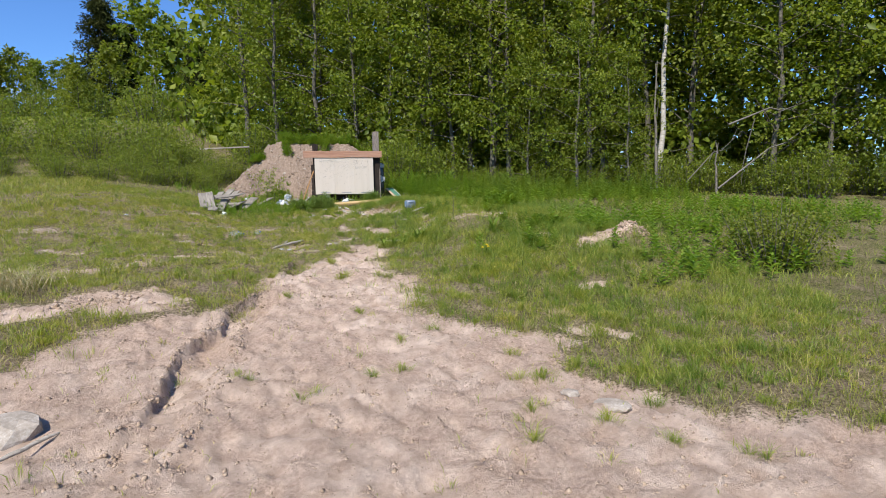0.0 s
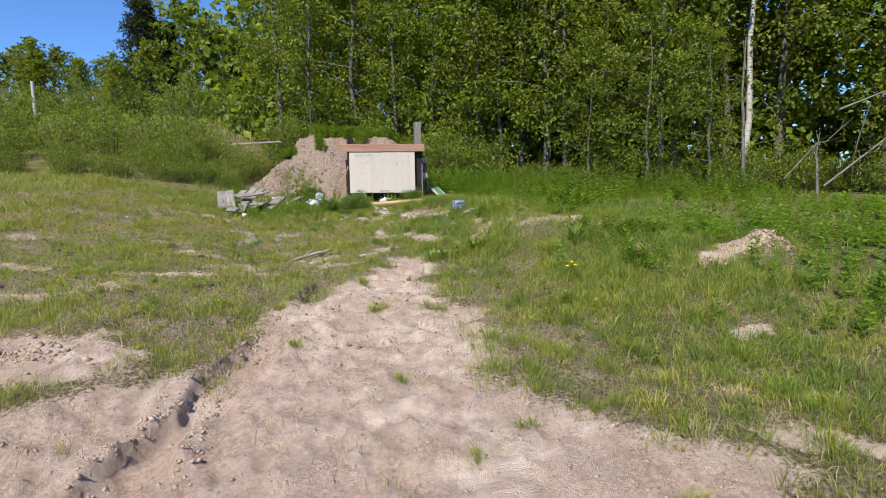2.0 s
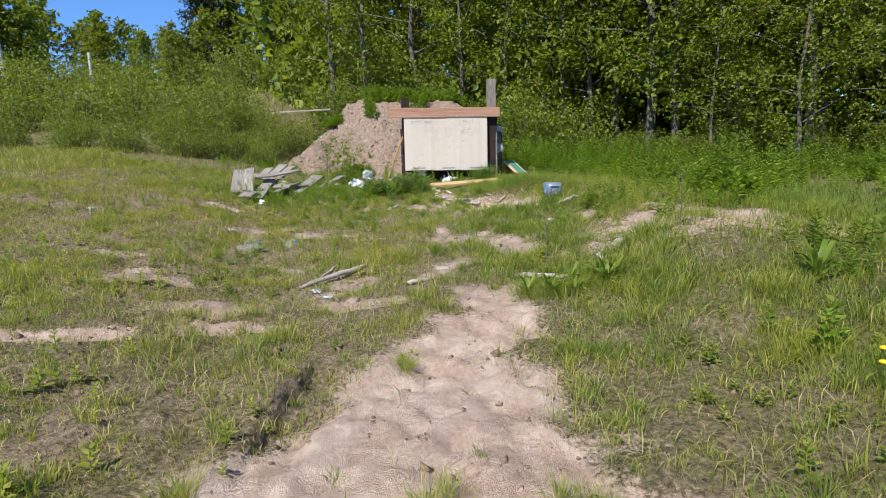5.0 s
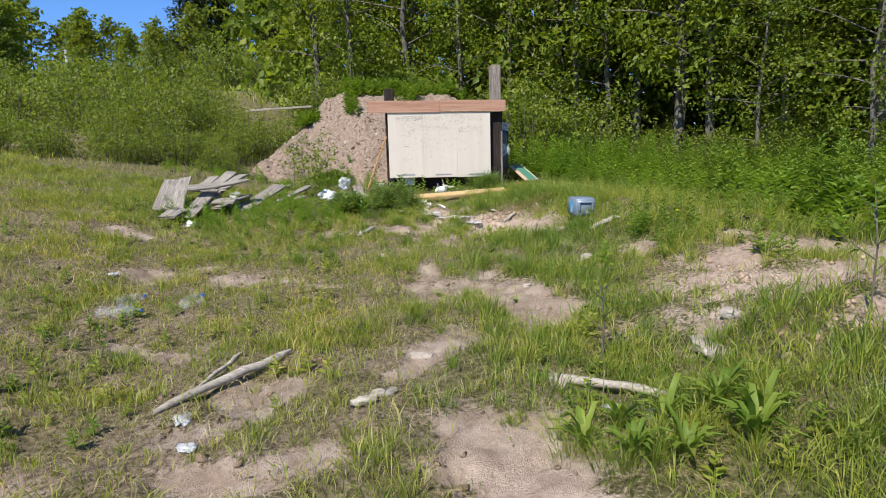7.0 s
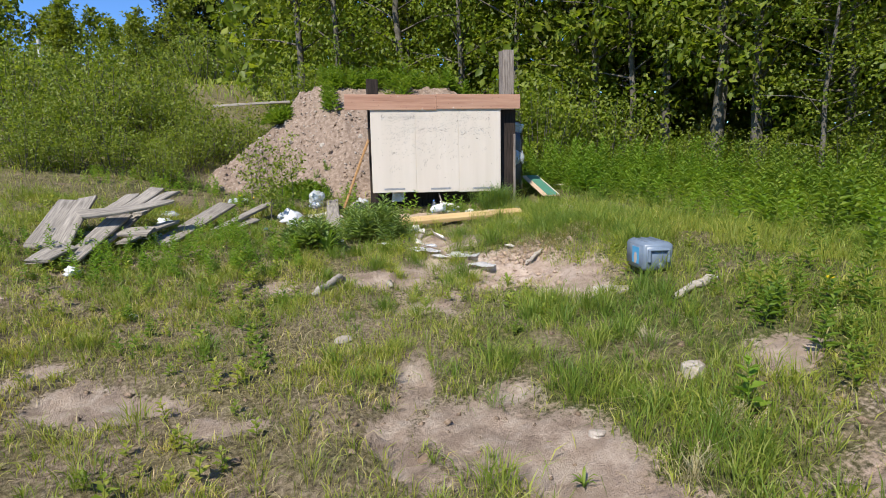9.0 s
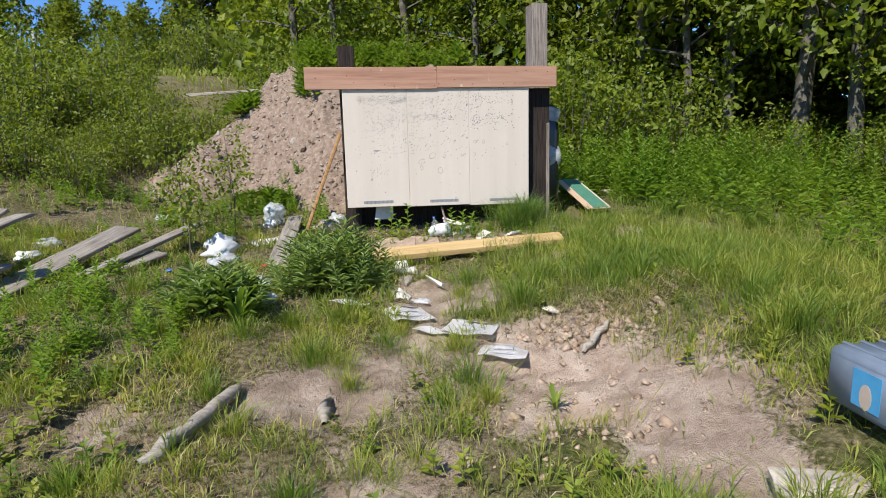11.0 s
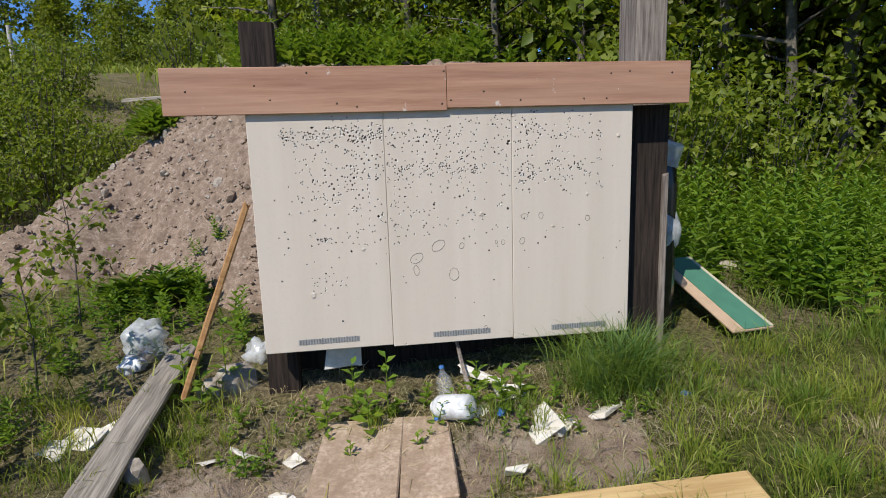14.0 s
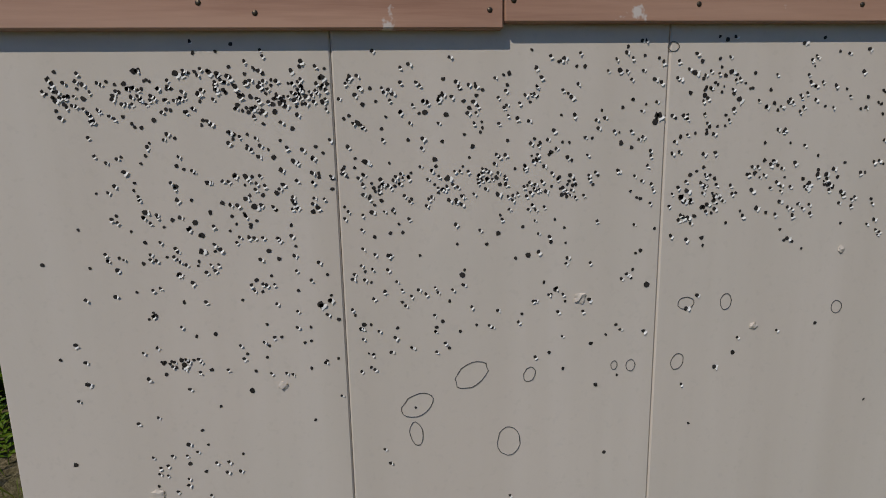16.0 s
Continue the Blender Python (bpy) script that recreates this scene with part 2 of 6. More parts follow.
def foam():
    """Off-white insulation board with faint upright streaks and dirt."""
    m = Mat("insulation_board", 0.85, 0, 0.15)
    s1 = m.noise(11, 3, 0.5, stretch=(1, 1, 0.06))
    s2 = m.noise(2.4, 4, 0.6)
    s3 = m.noise(70, 3, 0.6)
    c = m.curve(s1, (0.3, (0.555, 0.48, 0.405)), (0.6, (0.59, 0.515, 0.44)), (0.8, (0.62, 0.545, 0.475)))
    c = m.blend(m.span(s2, 0.45, 0.75, 0, 0.35), c, (0.52, 0.475, 0.405))
    c = m.blend(m.span(s3, 0.3, 0.42, 0.12, 0), c, (0.38, 0.34, 0.29))
    m.colour(c).bump(m.blend(0.5, s2, s3), 0.18, 0.004)
    return m.mat


FOAM, LAMINATE = foam(), veneer()
# near-black paint for the shade inside pellet holes; the panels stay uncut
HOLE_SHADE = plain("hole_shade", (0.05, 0.044, 0.04), 0.95, 0.05, vary=0.6, scale=40)
CHIP = plain("torn_foam", (0.83, 0.80, 0.75), 0.9, 0.1)
PENCIL = plain("pencil_mark", (0.10, 0.10, 0.10), 0.8, 0.1)
PRINT = plain("grey_print", (0.27, 0.27, 0.28), 0.7, 0.2, vary=0.5, scale=60)
FOIL = plain("foil_tape", (0.42, 0.42, 0.43), 0.35, 0.5, 0.4, vary=0.3, scale=40)
SCREW = plain("screw_head", (0.10, 0.075, 0.05), 0.4, 0.5, 0.8)
CAN_PLASTIC = plain("blue_grey_plastic", (0.165, 0.205, 0.26), 0.38, 0.5)
LABEL_BLUE = plain("blue_label", (0.07, 0.33, 0.58), 0.5)
LABEL_TAN = plain("tan_oval", (0.52, 0.42, 0.34), 0.6)
WHITE_BAG = plain("white_film", (0.62, 0.63, 0.64), 0.35, 0.5, vary=0.12)
PAPER = plain("white_sheet", (0.80, 0.78, 0.77), 0.55, 0.3, vary=0.08)
PAPER_PRINT = plain("sheet_print", (0.55, 0.53, 0.56), 0.6, 0.2)
GREEN_PLY = plain("green_paint", (0.075, 0.21, 0.145), 0.5, 0.4, vary=0.2)
PALE_PLY = plain("cream_board", (0.52, 0.47, 0.34), 0.6, 0.3, vary=0.15)
RED_BIT = plain("red_plastic", (0.55, 0.05, 0.03), 0.4)
BLACK_FILM = plain("black_film", (0.015, 0.015, 0.017), 0.25, 0.6)
BLUE_BIT = plain("blue_plastic", (0.05, 0.16, 0.42), 0.4)
YELLOW = plain("dandelion_yellow", (0.75, 0.52, 0.01), 0.7)
CONCRETE_POLE = mineral("grey_concrete", (0.36, 0.35, 0.33), (0.44, 0.43, 0.41), (0.5, 0.49, 0.47), 6)


def clear_plastic(name, tint=(0.9, 0.93, 0.95), cloudy=0.45):
    m = Mat(name, 0.25, 0, 0.5)
    m.colour(m.blend(m.span(m.noise(12, 3), 0.3, 0.7), tint, tuple(v * 0.85 for v in tint)))
    clear = m.node("ShaderNodeBsdfTransparent")
    mixed = m.node("ShaderNodeMixShader")
    m.link(m.span(m.noise(9, 4), 0.35, 0.65, cloudy * 0.6, min(1, cloudy * 1.4)), mixed.inputs["Fac"])
    m.link(clear.outputs["BSDF"], mixed.inputs[1])
    m.link(m.bsdf.outputs["BSDF"], mixed.inputs[2])
    m.link(mixed.outputs["Shader"], m.tree.nodes["Material Output"].inputs["Surface"])
    return m.mat


PET = clear_plastic("bottle_plastic", cloudy=0.1)
MILKY = clear_plastic("milky_plastic", (0.76, 0.78, 0.80), 0.5)
JUG = clear_plastic("jug_plastic", (0.84, 0.85, 0.86), 0.85)


# ---- terrain, as functions of the plan ----
def vnoise(x, y, seed=0):
    """Smooth value noise in 0..1."""
    x, y = np.asarray(x, float), np.asarray(y, float)
    xi, yi = np.floor(x), np.floor(y)
    fx, fy = x - xi, y - yi
    fx, fy = fx * fx * (3 - 2 * fx), fy * fy * (3 - 2 * fy)

    def h(a, b):
        v = np.sin(a * 127.1 + b * 311.7 + seed * 74.7) * 43758.5453
        return v - np.floor(v)
    return (h(xi, yi) * (1 - fx) + h(xi + 1, yi) * fx) * (1 - fy) + (h(xi, yi + 1) * (1 - fx) + h(xi + 1, yi + 1) * fx) * fy


def fbm(x, y, seed=0, octaves=4):
    out, amp, tot = 0, 1.0, 0
    for k in range(octaves):
        out = out + amp * vnoise(np.asarray(x) * 2 ** k + 13.7 * k, np.asarray(y) * 2 ** k - 7.3 * k, seed + k)
        tot += amp
        amp *= 0.5
    return out / tot


def hump(x, y, cx, cy, rx, ry, turn=0.0):
    c, s = math.cos(radians(turn)), math.sin(radians(turn))
    u, v = ((x - cx) * c + (y - cy) * s) / rx, ((y - cy) * c - (x - cx) * s) / ry
    return np.exp(-(u * u + v * v))


def ramp(v, a, b):
    t = np.clip((v - a) / (b - a), 0, 1)
    return t * t * (3 - 2 * t)


def along(x, y, ax, ay, bx, by):
    """Distance from the line a-b (signed, plus to its right) and how far along it, 0 to 1."""
    dx, dy = bx - ax, by - ay
    n = math.hypot(dx, dy)
    t = ((x - ax) * dx + (y - ay) * dy) / (n * n)
    return ((x - ax) * dy - (y - ay) * dx) / n, t


def land(x, y):
    """The lie of the land without its fine relief."""
    x, y = np.asarray(x, float), np.asarray(y, float)
    z = np.interp(y, [-60, 0, 4, 5.3, 7, 9, 11, 13, 14.5, 16, 17.5, 19, 24, 40, 90], [-1.2, -0.05, 0.03, 0.13, 0.225, 0.30, 0.42, 0.54, 0.66, 0.80, 0.91, 1.0, 1.15, 1.4, 1.8])
    # the hill behind, to the left
    side = 1 / (1 + np.exp((x - 3.5) / 1.8))
    z = z + side * 0.19 * np.interp(y, [17.5, 20, 31, 48, 80, 140], [0, 1.0, 12, 23, 31, 34])
    z = z + 0.5 * ramp(-x, -0.6, 3.6) * ramp(y, 9, 17) + 0.12 * ramp(-x, -0.5, 1.0) * ramp(y, 5, 8)
    z = z + 0.12 * hump(x, y, 0.8, 16.6, 1.1, 1.2) + 0.38 * ramp(x, 2.6, 5.2) * ramp(y, 5.5, 9) * (1 - 0.75 * ramp(y, 13.6, 17))
    z = z + 0.32 * hump(x, y, 3.85, 10.4, 0.85, 0.85) - 0.15 * hump(x, y, 3.1, 10.75, 0.5, 0.5) + 0.08 * hump(x, y, 3.4, 7.3, 1.0, 1.0) + 0.25 * hump(x, y, 5.75, 8.05, 0.33, 0.28)
    z = z + 0.08 * hump(x, y, 0.0, 8.3, 1.3, 1.2) - 0.06 * hump(x, y, 0.6, 11.6, 1.0, 0.9)
    # the bank right of the path with the dug hole under it
    z = z + 0.10 * hump(x, y, 4.4, 16.4, 0.8, 0.9) - 0.12 * hump(x, y, 3.6, 15.15, 0.5, 0.42)
    return z


def rut_line(y):
    return np.interp(y, [2, 4, 4.92, 5.4, 5.9, 6.25, 6.77, 7.2, 8.35, 9.4], [-1.3, -0.72, -0.49, -0.46, -0.33, -0.15, -0.01, 0.22, 0.60, 0.90])


def lip_line(y):
    return np.interp(y, [2, 4.0, 4.3, 4.7, 5.2, 5.83, 6.4], [-1.0, -0.375, -0.28, -0.13, -0.11, -0.02, 0.12])


def ruts(x, y):
    """The wheel rut: a broken bank on its left, a trough, a crumbled lip on its right."""
    wob = 0.10 * (fbm(x * 1.9 + y, y * 1.9 - x, 21, 3) - 0.5) + 0.03 * (fbm(x * 7 + y * 3, y * 7 - x * 3, 5, 2) - 0.5)
    d = (x - rut_line(y)) * 0.9 + wob
    on = ramp(y, 4.2, 5.0) * (1 - ramp(y, 9.0, 9.45)) * (1 - ramp(y, 7.1, 7.35) * (1 - ramp(y, 8.15, 8.6)))
    wide = 0.13 + 0.08 * ramp(vnoise(x * 2, y * 2, 37), 0.3, 0.7)
    trough = ramp(d, 0.0, 0.035) * (1 - ramp(d, wide, wide + 0.16))
    depth = (0.06 + 0.04 * vnoise(x * 4, y * 4, 35)) * (0.55 + 0.7 * fbm(x * 2.7, y * 2.7, 39, 2))
    bank = 0.025 * np.exp(-np.maximum(-d, 0) / 0.16) * (1 - ramp(d, 0.0, 0.035)) - depth * trough
    clod = np.clip(vnoise(x * 12, y * 12, 31) - 0.3, 0, 1) * (0.4 + 0.8 * vnoise(x * 27, y * 27, 32))
    e = x - lip_line(y) + wob
    lip = 0.11 * clod * np.exp(-(e / 0.07) ** 2) * ramp(y, 2.5, 4) * (1 - ramp(y, 6.1, 6.5)) + 0.05 * clod * np.exp(-((d + 0.03) / 0.07) ** 2) * (1 - ramp(y, 7.0, 7.4))
    return on * bank + lip


def sandy(x, y):
    """How bare and sandy the ground is, 0 to 1."""
    x, y = np.asarray(x, float), np.asarray(y, float)
    n = 1.3 * (fbm(x * 1.3, y * 1.3, 3, 4) - 0.5) + 1.0 * (fbm(x * 4.5, y * 4.5, 8, 3) - 0.5)
    xr = np.interp(y, [-5, 1.5, 2.83, 3.4, 4.1, 4.5, 4.8, 5.06, 5.43, 5.9, 6.5, 7.3, 8.0, 9.8, 10.2, 10.35], [7, 5, 3.3, 2.7, 2.15, 2.4, 2.6, 2.35, 1.9, 1.72, 1.72, 1.9, 1.95, 2.3, 2.25, 2.0])
    xl = np.interp(y, [-5, 3, 5.2, 5.7, 6.3, 6.6, 7.2, 8.1, 8.7, 9.5, 10.2, 10.35], [-7, -4.5, -2.8, -1.4, -1.1, -0.3, 0.2, 0.5, 0.95, 1.35, 1.85, 2.0])
    v = np.minimum(np.minimum((xr - x) / 0.45, (x - xl) / 0.45), (10.35 - y) / 0.2)
    v = np.clip(v + 0.35, -1.5, 1.2)

    xw, yw = x + 0.7 * (fbm(x * 1.8, y * 1.8, 15, 3) - 0.5), y + 0.7 * (fbm(x * 1.8, y * 1.8, 18, 3) - 0.5)

    def spot(cx, cy, rx, ry, turn=0.0):
        c, s = math.cos(radians(turn)), math.sin(radians(turn))
        u, w = ((xw - cx) * c + (yw - cy) * s) / rx, ((yw - cy) * c - (xw - cx) * s) / ry
        return np.clip(1.3 * (1 - np.sqrt(u * u + w * w)) + 0.1, -1.5, 0.75)
    for q in SPOTS:
        v = np.maximum(v, spot(*q))
    return np.clip(0.5 + 0.9 * (v - 0.25 + 1.1 * n), 0, 1)


SPOTS = [(-0.85, 7.0, 0.4, 0.3), (2.85, 12.5, 0.42, 0.62), (2.2, 12.6, 0.13, 0.3), (2.5, 14.65, 0.32, 0.26), (4.2, 13.0, 0.3, 0.2), (4.7, 12.5, 0.3, 0.2), (-1.5, 9.2, 0.6, 0.22), (-2.2, 10.6, 0.6, 0.2), (-0.6, 9.9, 0.4, 0.15), (-3.2, 12.4, 0.6, 0.2), (0.4, 10.0, 0.4, 0.15), (0.1, 10.5, 0.45, 0.2), (-0.5, 11.2, 0.45, 0.2), (1.0, 10.55, 0.4, 0.2), (0.5, 12.0, 0.35, 0.15), (1.5, 13.0, 0.25, 0.2), (0.0, 13.6, 0.35, 0.15), (-1.0, 11.9, 0.4, 0.15), (1.1, 11.0, 0.5, 0.16, 40), (-0.3, 14.9, 0.3, 0.2), (-3.3, 17.2, 0.6, 0.2), (-1.1, 7.15, 0.45, 0.4), (-2.0, 6.9, 0.5, 0.3), (2.2, 10.55, 0.42, 0.5), (2.42, 14.4, 0.38, 0.2),
         (3.5, 14.45, 0.25, 0.45), (3.55, 15.15, 0.62, 0.6), (3.7, 14.6, 0.5, 0.4), (2.35, 15.05, 0.4, 0.35), (2.98, 16.5, 0.24, 0.5), (2.75, 15.6, 0.3, 0.25),
         (3.0, 17.5, 0.7, 0.5), (2.5, 17.6, 0.4, 0.35), (3.7, 17.65, 0.4, 0.35), (3.1, 5.0, 0.3, 0.2), (3.9, 6.4, 0.2, 0.12), (0.9, 13.3, 0.35, 0.25), (1.3, 11.3, 0.35, 0.2), (1.7, 15.15, 0.3, 0.2), (3.5, 17.7, 0.6, 0.25), (4.6, 11.4, 1.1, 1.0), (3.75, 11.1, 0.3, 0.3), (5.75, 8.05, 0.36, 0.27), (4.95, 7.85, 0.3, 0.2), (4.6, 8.7, 0.3, 0.2), (4.95, 10.2, 0.3, 0.2), (4.1, 10.45, 0.5, 0.32),
         (2.05, 11.6, 0.12, 0.3, -20), (2.3, 13.2, 0.14, 0.25)]


def spoil(x, y):
    """Height of the heap of stony spoil beside and behind the board, over the land."""
    crest = np.interp(x, [-0.4, 0.1, 1.12, 1.33, 1.48, 1.9, 2.6, 4.2, 4.7, 5.6], [0.9, 1.5, 2.36, 2.72, 2.95, 3.0, 2.95, 2.95, 2.5, 1.0])
    line = np.interp(x, [0.0, 0.7, 1.12, 1.5, 2.2, 4.5], [20.6, 21.0, 21.55, 21.85, 21.3, 21.1])
    d = np.where(y < line, 1.12 * (np.sqrt((line - y) ** 2 + 0.05) - 0.22), 0.75 * np.maximum(y - line - 0.5, 0))
    n = 0.3 * (fbm(x * 1.3, y * 1.3, 61, 4) - 0.5)
    return crest - d + n - land(x, y)


def height(x, y):
    """The ground as it is walked on."""
    x, y = np.asarray(x, float), np.asarray(y, float)
    s = sandy(x, y)
    near = 1 - ramp(np.hypot(x - 2, y - 9), 14, 22)
    fine = 0.05 * (fbm(x * 1.1, y * 1.1, 41, 3) - 0.5) + (0.05 - 0.015 * s) * (fbm(x * 4.2, y * 4.2, 44, 3) - 0.5)
    fine = fine + s * (0.085 * (fbm(x * 7.5, y * 7.5, 47, 3) - 0.5) + 0.03 * (vnoise(x * 2.6, y * 2.6, 53) ** 2 - 0.3) + 0.05 * (vnoise(x * 12, y * 12, 57) - 0.5) + 0.03 * np.clip(vnoise(x * 17, y * 17, 58) - 0.55, 0, 1))
    fine = fine + 0.085 * (1 - s) * (fbm(x * 5, y * 5, 49, 3) - 0.5)
    return land(x, y) + near * fine - 0.03 * s * near + ruts(x, y)


# ---- mesh helpers ----
def tri_mesh(name, v, f, mat, smooth=False):
    """A mesh from arrays of points (n, 3) and triangles (m, 3)."""
    v, f = np.ascontiguousarray(v, np.float32), np.ascontiguousarray(f, np.int32)
    me = bpy.data.meshes.new(name)
    me.vertices.add(len(v))
    me.vertices.foreach_set("co", v.ravel())
    me.loops.add(f.size)
    me.loops.foreach_set("vertex_index", f.ravel())
    me.polygons.add(len(f))
    me.polygons.foreach_set("loop_start", np.arange(0, f.size, f.shape[1], dtype=np.int32))
    me.update(calc_edges=True)
    me.materials.append(mat)
    if smooth:
        me.polygons.foreach_set("use_smooth", np.ones(len(f), bool))
    return me


def empty(name, x, y, z=None, turn=0.0, label="", category="", group=""):
    ob = new(name)
    ob.matrix_world = pose(x, y, float(height(x, y)) if z is None else z, 0, 0, turn)
    return tagged(ob, label, category, group)


def link_part(name, me, parent, label=""):
    ob = new(name, me)
    ob.parent = parent
    return tagged(ob, label)


def part(name, bm, material, parent, label="", smooth=False):
    """Links a bmesh as one mesh object under a thing or a part."""
    me = bpy.data.meshes.new(name)
    bm.to_mesh(me)
    bm.free()
    me.materials.append(material)
    if smooth:
        me.polygons.foreach_set("use_smooth", np.ones(len(me.polygons), bool))
    return link_part(name, me, parent, label)


def thing(name, bm, material, m, label, category, group="", smooth=False):
    ob = part(name, bm, material, None, "", smooth)
    ob.matrix_world = m
    return tagged(ob, label, category, group)


def block(sx, sy, sz, at=(0, 0, 0), bevel=0.004, m=None, bm=None, jitter=0.0, seed=0):
    """A bevelled box, its origin at its middle."""
    bm = bm or bmesh.new()
    made = bmesh.ops.create_cube(bm, size=1.0)["verts"]
    bmesh.ops.transform(bm, matrix=Matrix.Diagonal((sx, sy, sz, 1)), verts=made)
    rnd = random.Random(seed)
    for vert in made:
        vert.co += Vector([rnd.uniform(-jitter, jitter) for _ in range(3)])
    if bevel:
        edges = {e for vert in made for e in vert.link_edges}
        out = bmesh.ops.bevel(bm, geom=list(edges), offset=bevel, segments=1, affect="EDGES")
        made = list({vert for face in out["faces"] for vert in face.verts} | {vert for vert in made if vert.is_valid})
    bmesh.ops.transform(bm, matrix=Matrix.Translation(at) @ (m or Matrix()), verts=made)
    return bm


def plank(length, width, thick, seed=0, warp=0.012, rough_end=0.02, steps=10):
    """A worn board along x with chamfered edges, a bow, a twist and ragged ends."""
    rnd = random.Random(seed)
    bm = bmesh.new()
    c = min(0.006, thick * 0.3)
    prof = [(-width / 2 + c, -thick / 2), (width / 2 - c, -thick / 2), (width / 2, -thick / 2 + c), (width / 2, thick / 2 - c),
            (width / 2 - c, thick / 2), (-width / 2 + c, thick / 2), (-width / 2, thick / 2 - c), (-width / 2, -thick / 2 + c)]
    bow, twist, ph = rnd.uniform(-1, 1) * warp, rnd.uniform(-1, 1) * warp * 3, rnd.uniform(0, 6)
    rings = []
    for i in range(steps + 1):
        t = i / steps
        ring = []
        for y, z in prof:
            x = (t - 0.5) * length
            if i in (0, steps):
                x += rnd.uniform(-1, 1) * rough_end
            y2 = y * (1 + 0.02 * math.sin(5 * t + ph)) + rnd.uniform(-1, 1) * 0.0015
            z2 = z + bow * (4 * (t - 0.5) ** 2 - 0.5) + twist * (t - 0.5) * y / width + rnd.uniform(-1, 1) * 0.001
            ring.append(bm.verts.new((x, y2, z2)))
        rings.append(ring)
    for a, b in zip(rings, rings[1:]):
        for k in range(8):
            bm.faces.new((a[k], a[(k + 1) % 8], b[(k + 1) % 8], b[k]))
    bm.faces.new(rings[0][::-1])
    bm.faces.new(rings[-1])
    bmesh.ops.recalc_face_normals(bm, faces=bm.faces)
    return bm


def tubes(paths, sides=6):
    """Tapered tubes along paths of (point, radius): points and triangles."""
    vs, fs, base = [], [], 0
    ang = np.arange(sides) * 2 * math.pi / sides
    for path in paths:
        p = np.array([q[0] for q in path], float)
        r = np.array([q[1] for q in path], float)
        d = np.gradient(p, axis=0)
        d /= np.linalg.norm(d, axis=1)[:, None] + 1e-9
        ref = np.where(np.abs(d[:, 2:3]) < 0.9, np.array([[0, 0, 1.0]]), np.array([[1.0, 0, 0]]))
        u = np.cross(d, ref)
        u /= np.linalg.norm(u, axis=1)[:, None] + 1e-9
        w = np.cross(d, u)
        ring = p[:, None] + r[:, None, None] * (np.cos(ang)[None, :, None] * u[:, None] + np.sin(ang)[None, :, None] * w[:, None])
        vs.append(ring.reshape(-1, 3))
        n = len(p)
        for i in range(n - 1):
            for k in range(sides):
                a, b = base + i * sides + k, base + i * sides + (k + 1) % sides
                fs += [(a, b, b + sides), (a, b + sides, a + sides)]
        base += n * sides
    return np.concatenate(vs), np.array(fs, np.int32)


def rock_bm(sx, sy, sz, seed=0, rough=0.25, sub=2):
    bm = bmesh.new()
    bmesh.ops.create_icosphere(bm, subdivisions=sub, radius=0.5)
    off = Vector((seed * 3.7, seed * 1.3, seed * 7.1))
    for v in bm.verts:
        n = noise.noise(v.co * 2.3 + off) + 0.5 * noise.noise(v.co * 5 + off)
        k = v.co * (1 + rough * n)
        v.co = Vector((max(-0.42, min(0.42, k.x)) * sx, max(-0.42, min(0.42, k.y)) * sy, max(-0.4, min(0.4, k.z)) * sz)) * 1.15
    return bm


def lathe(profile, sides=16, dent=0.0, seed=0):
    """A turned shape along x from (x, radius) pairs."""
    bm = bmesh.new()
    rnd = random.Random(seed)
    rings = []
    for x, r in profile:
        rings.append([bm.verts.new((x, r * math.cos(6.2832 * k / sides) * (1 + rnd.uniform(-dent, dent)), r * math.sin(6.2832 * k / sides) * (1 + rnd.uniform(-dent, dent)))) for k in range(sides)])
    for a, b in zip(rings, rings[1:]):
        for k in range(sides):
            bm.faces.new((a[k], a[(k + 1) % sides], b[(k + 1) % sides], b[k]))
    bm.faces.new(rings[0][::-1])
    bm.faces.new(rings[-1])
    bmesh.ops.recalc_face_normals(bm, faces=bm.faces)
    return bm


def crumple(size, seed=0, flat=0.6, amount=0.35, sub=3):
    """A crumpled bag or scrap of film."""
    bm = bmesh.new()
    bmesh.ops.create_icosphere(bm, subdivisions=sub, radius=0.5)
    off = Vector((seed * 5.1, seed * 2.9, seed))
    for v in bm.verts:
        n = abs(noise.noise(v.co * 2.2 + off)) + 0.7 * abs(noise.noise(v.co * 4.5 + off)) + 0.18 * abs(noise.noise(v.co * 10 + off)) - 0.4
        k = v.co * (1 + amount * 2 * n)
        v.co = Vector((k.x * size[0], k.y * size[1], k.z * size[2] * flat))
    return bm


def stick(a, b, r, seed, za=0.0, zb=0.0):
    """A bent, knotty dry stick between two places on the ground: points and triangles."""
    q = random.Random(seed)
    pts = []
    for i in range(9):
        t = i / 8
        x, y = a[0] + (b[0] - a[0]) * t + q.uniform(-1, 1) * r * 0.7, a[1] + (b[1] - a[1]) * t + q.uniform(-1, 1) * r * 0.7
        z = (float(height(*a)) + za) * (1 - t) + (float(height(*b)) + zb) * t + r * 0.8 + q.uniform(-1, 1) * r * 0.3
        pts.append(((x, y, z), r * q.uniform(0.75, 1.1) * (0.55 if i in (0, 8) else 1)))
    return tubes([pts], 7)


# ---- plants, as arrays ----
rs = np.random.RandomState(7)


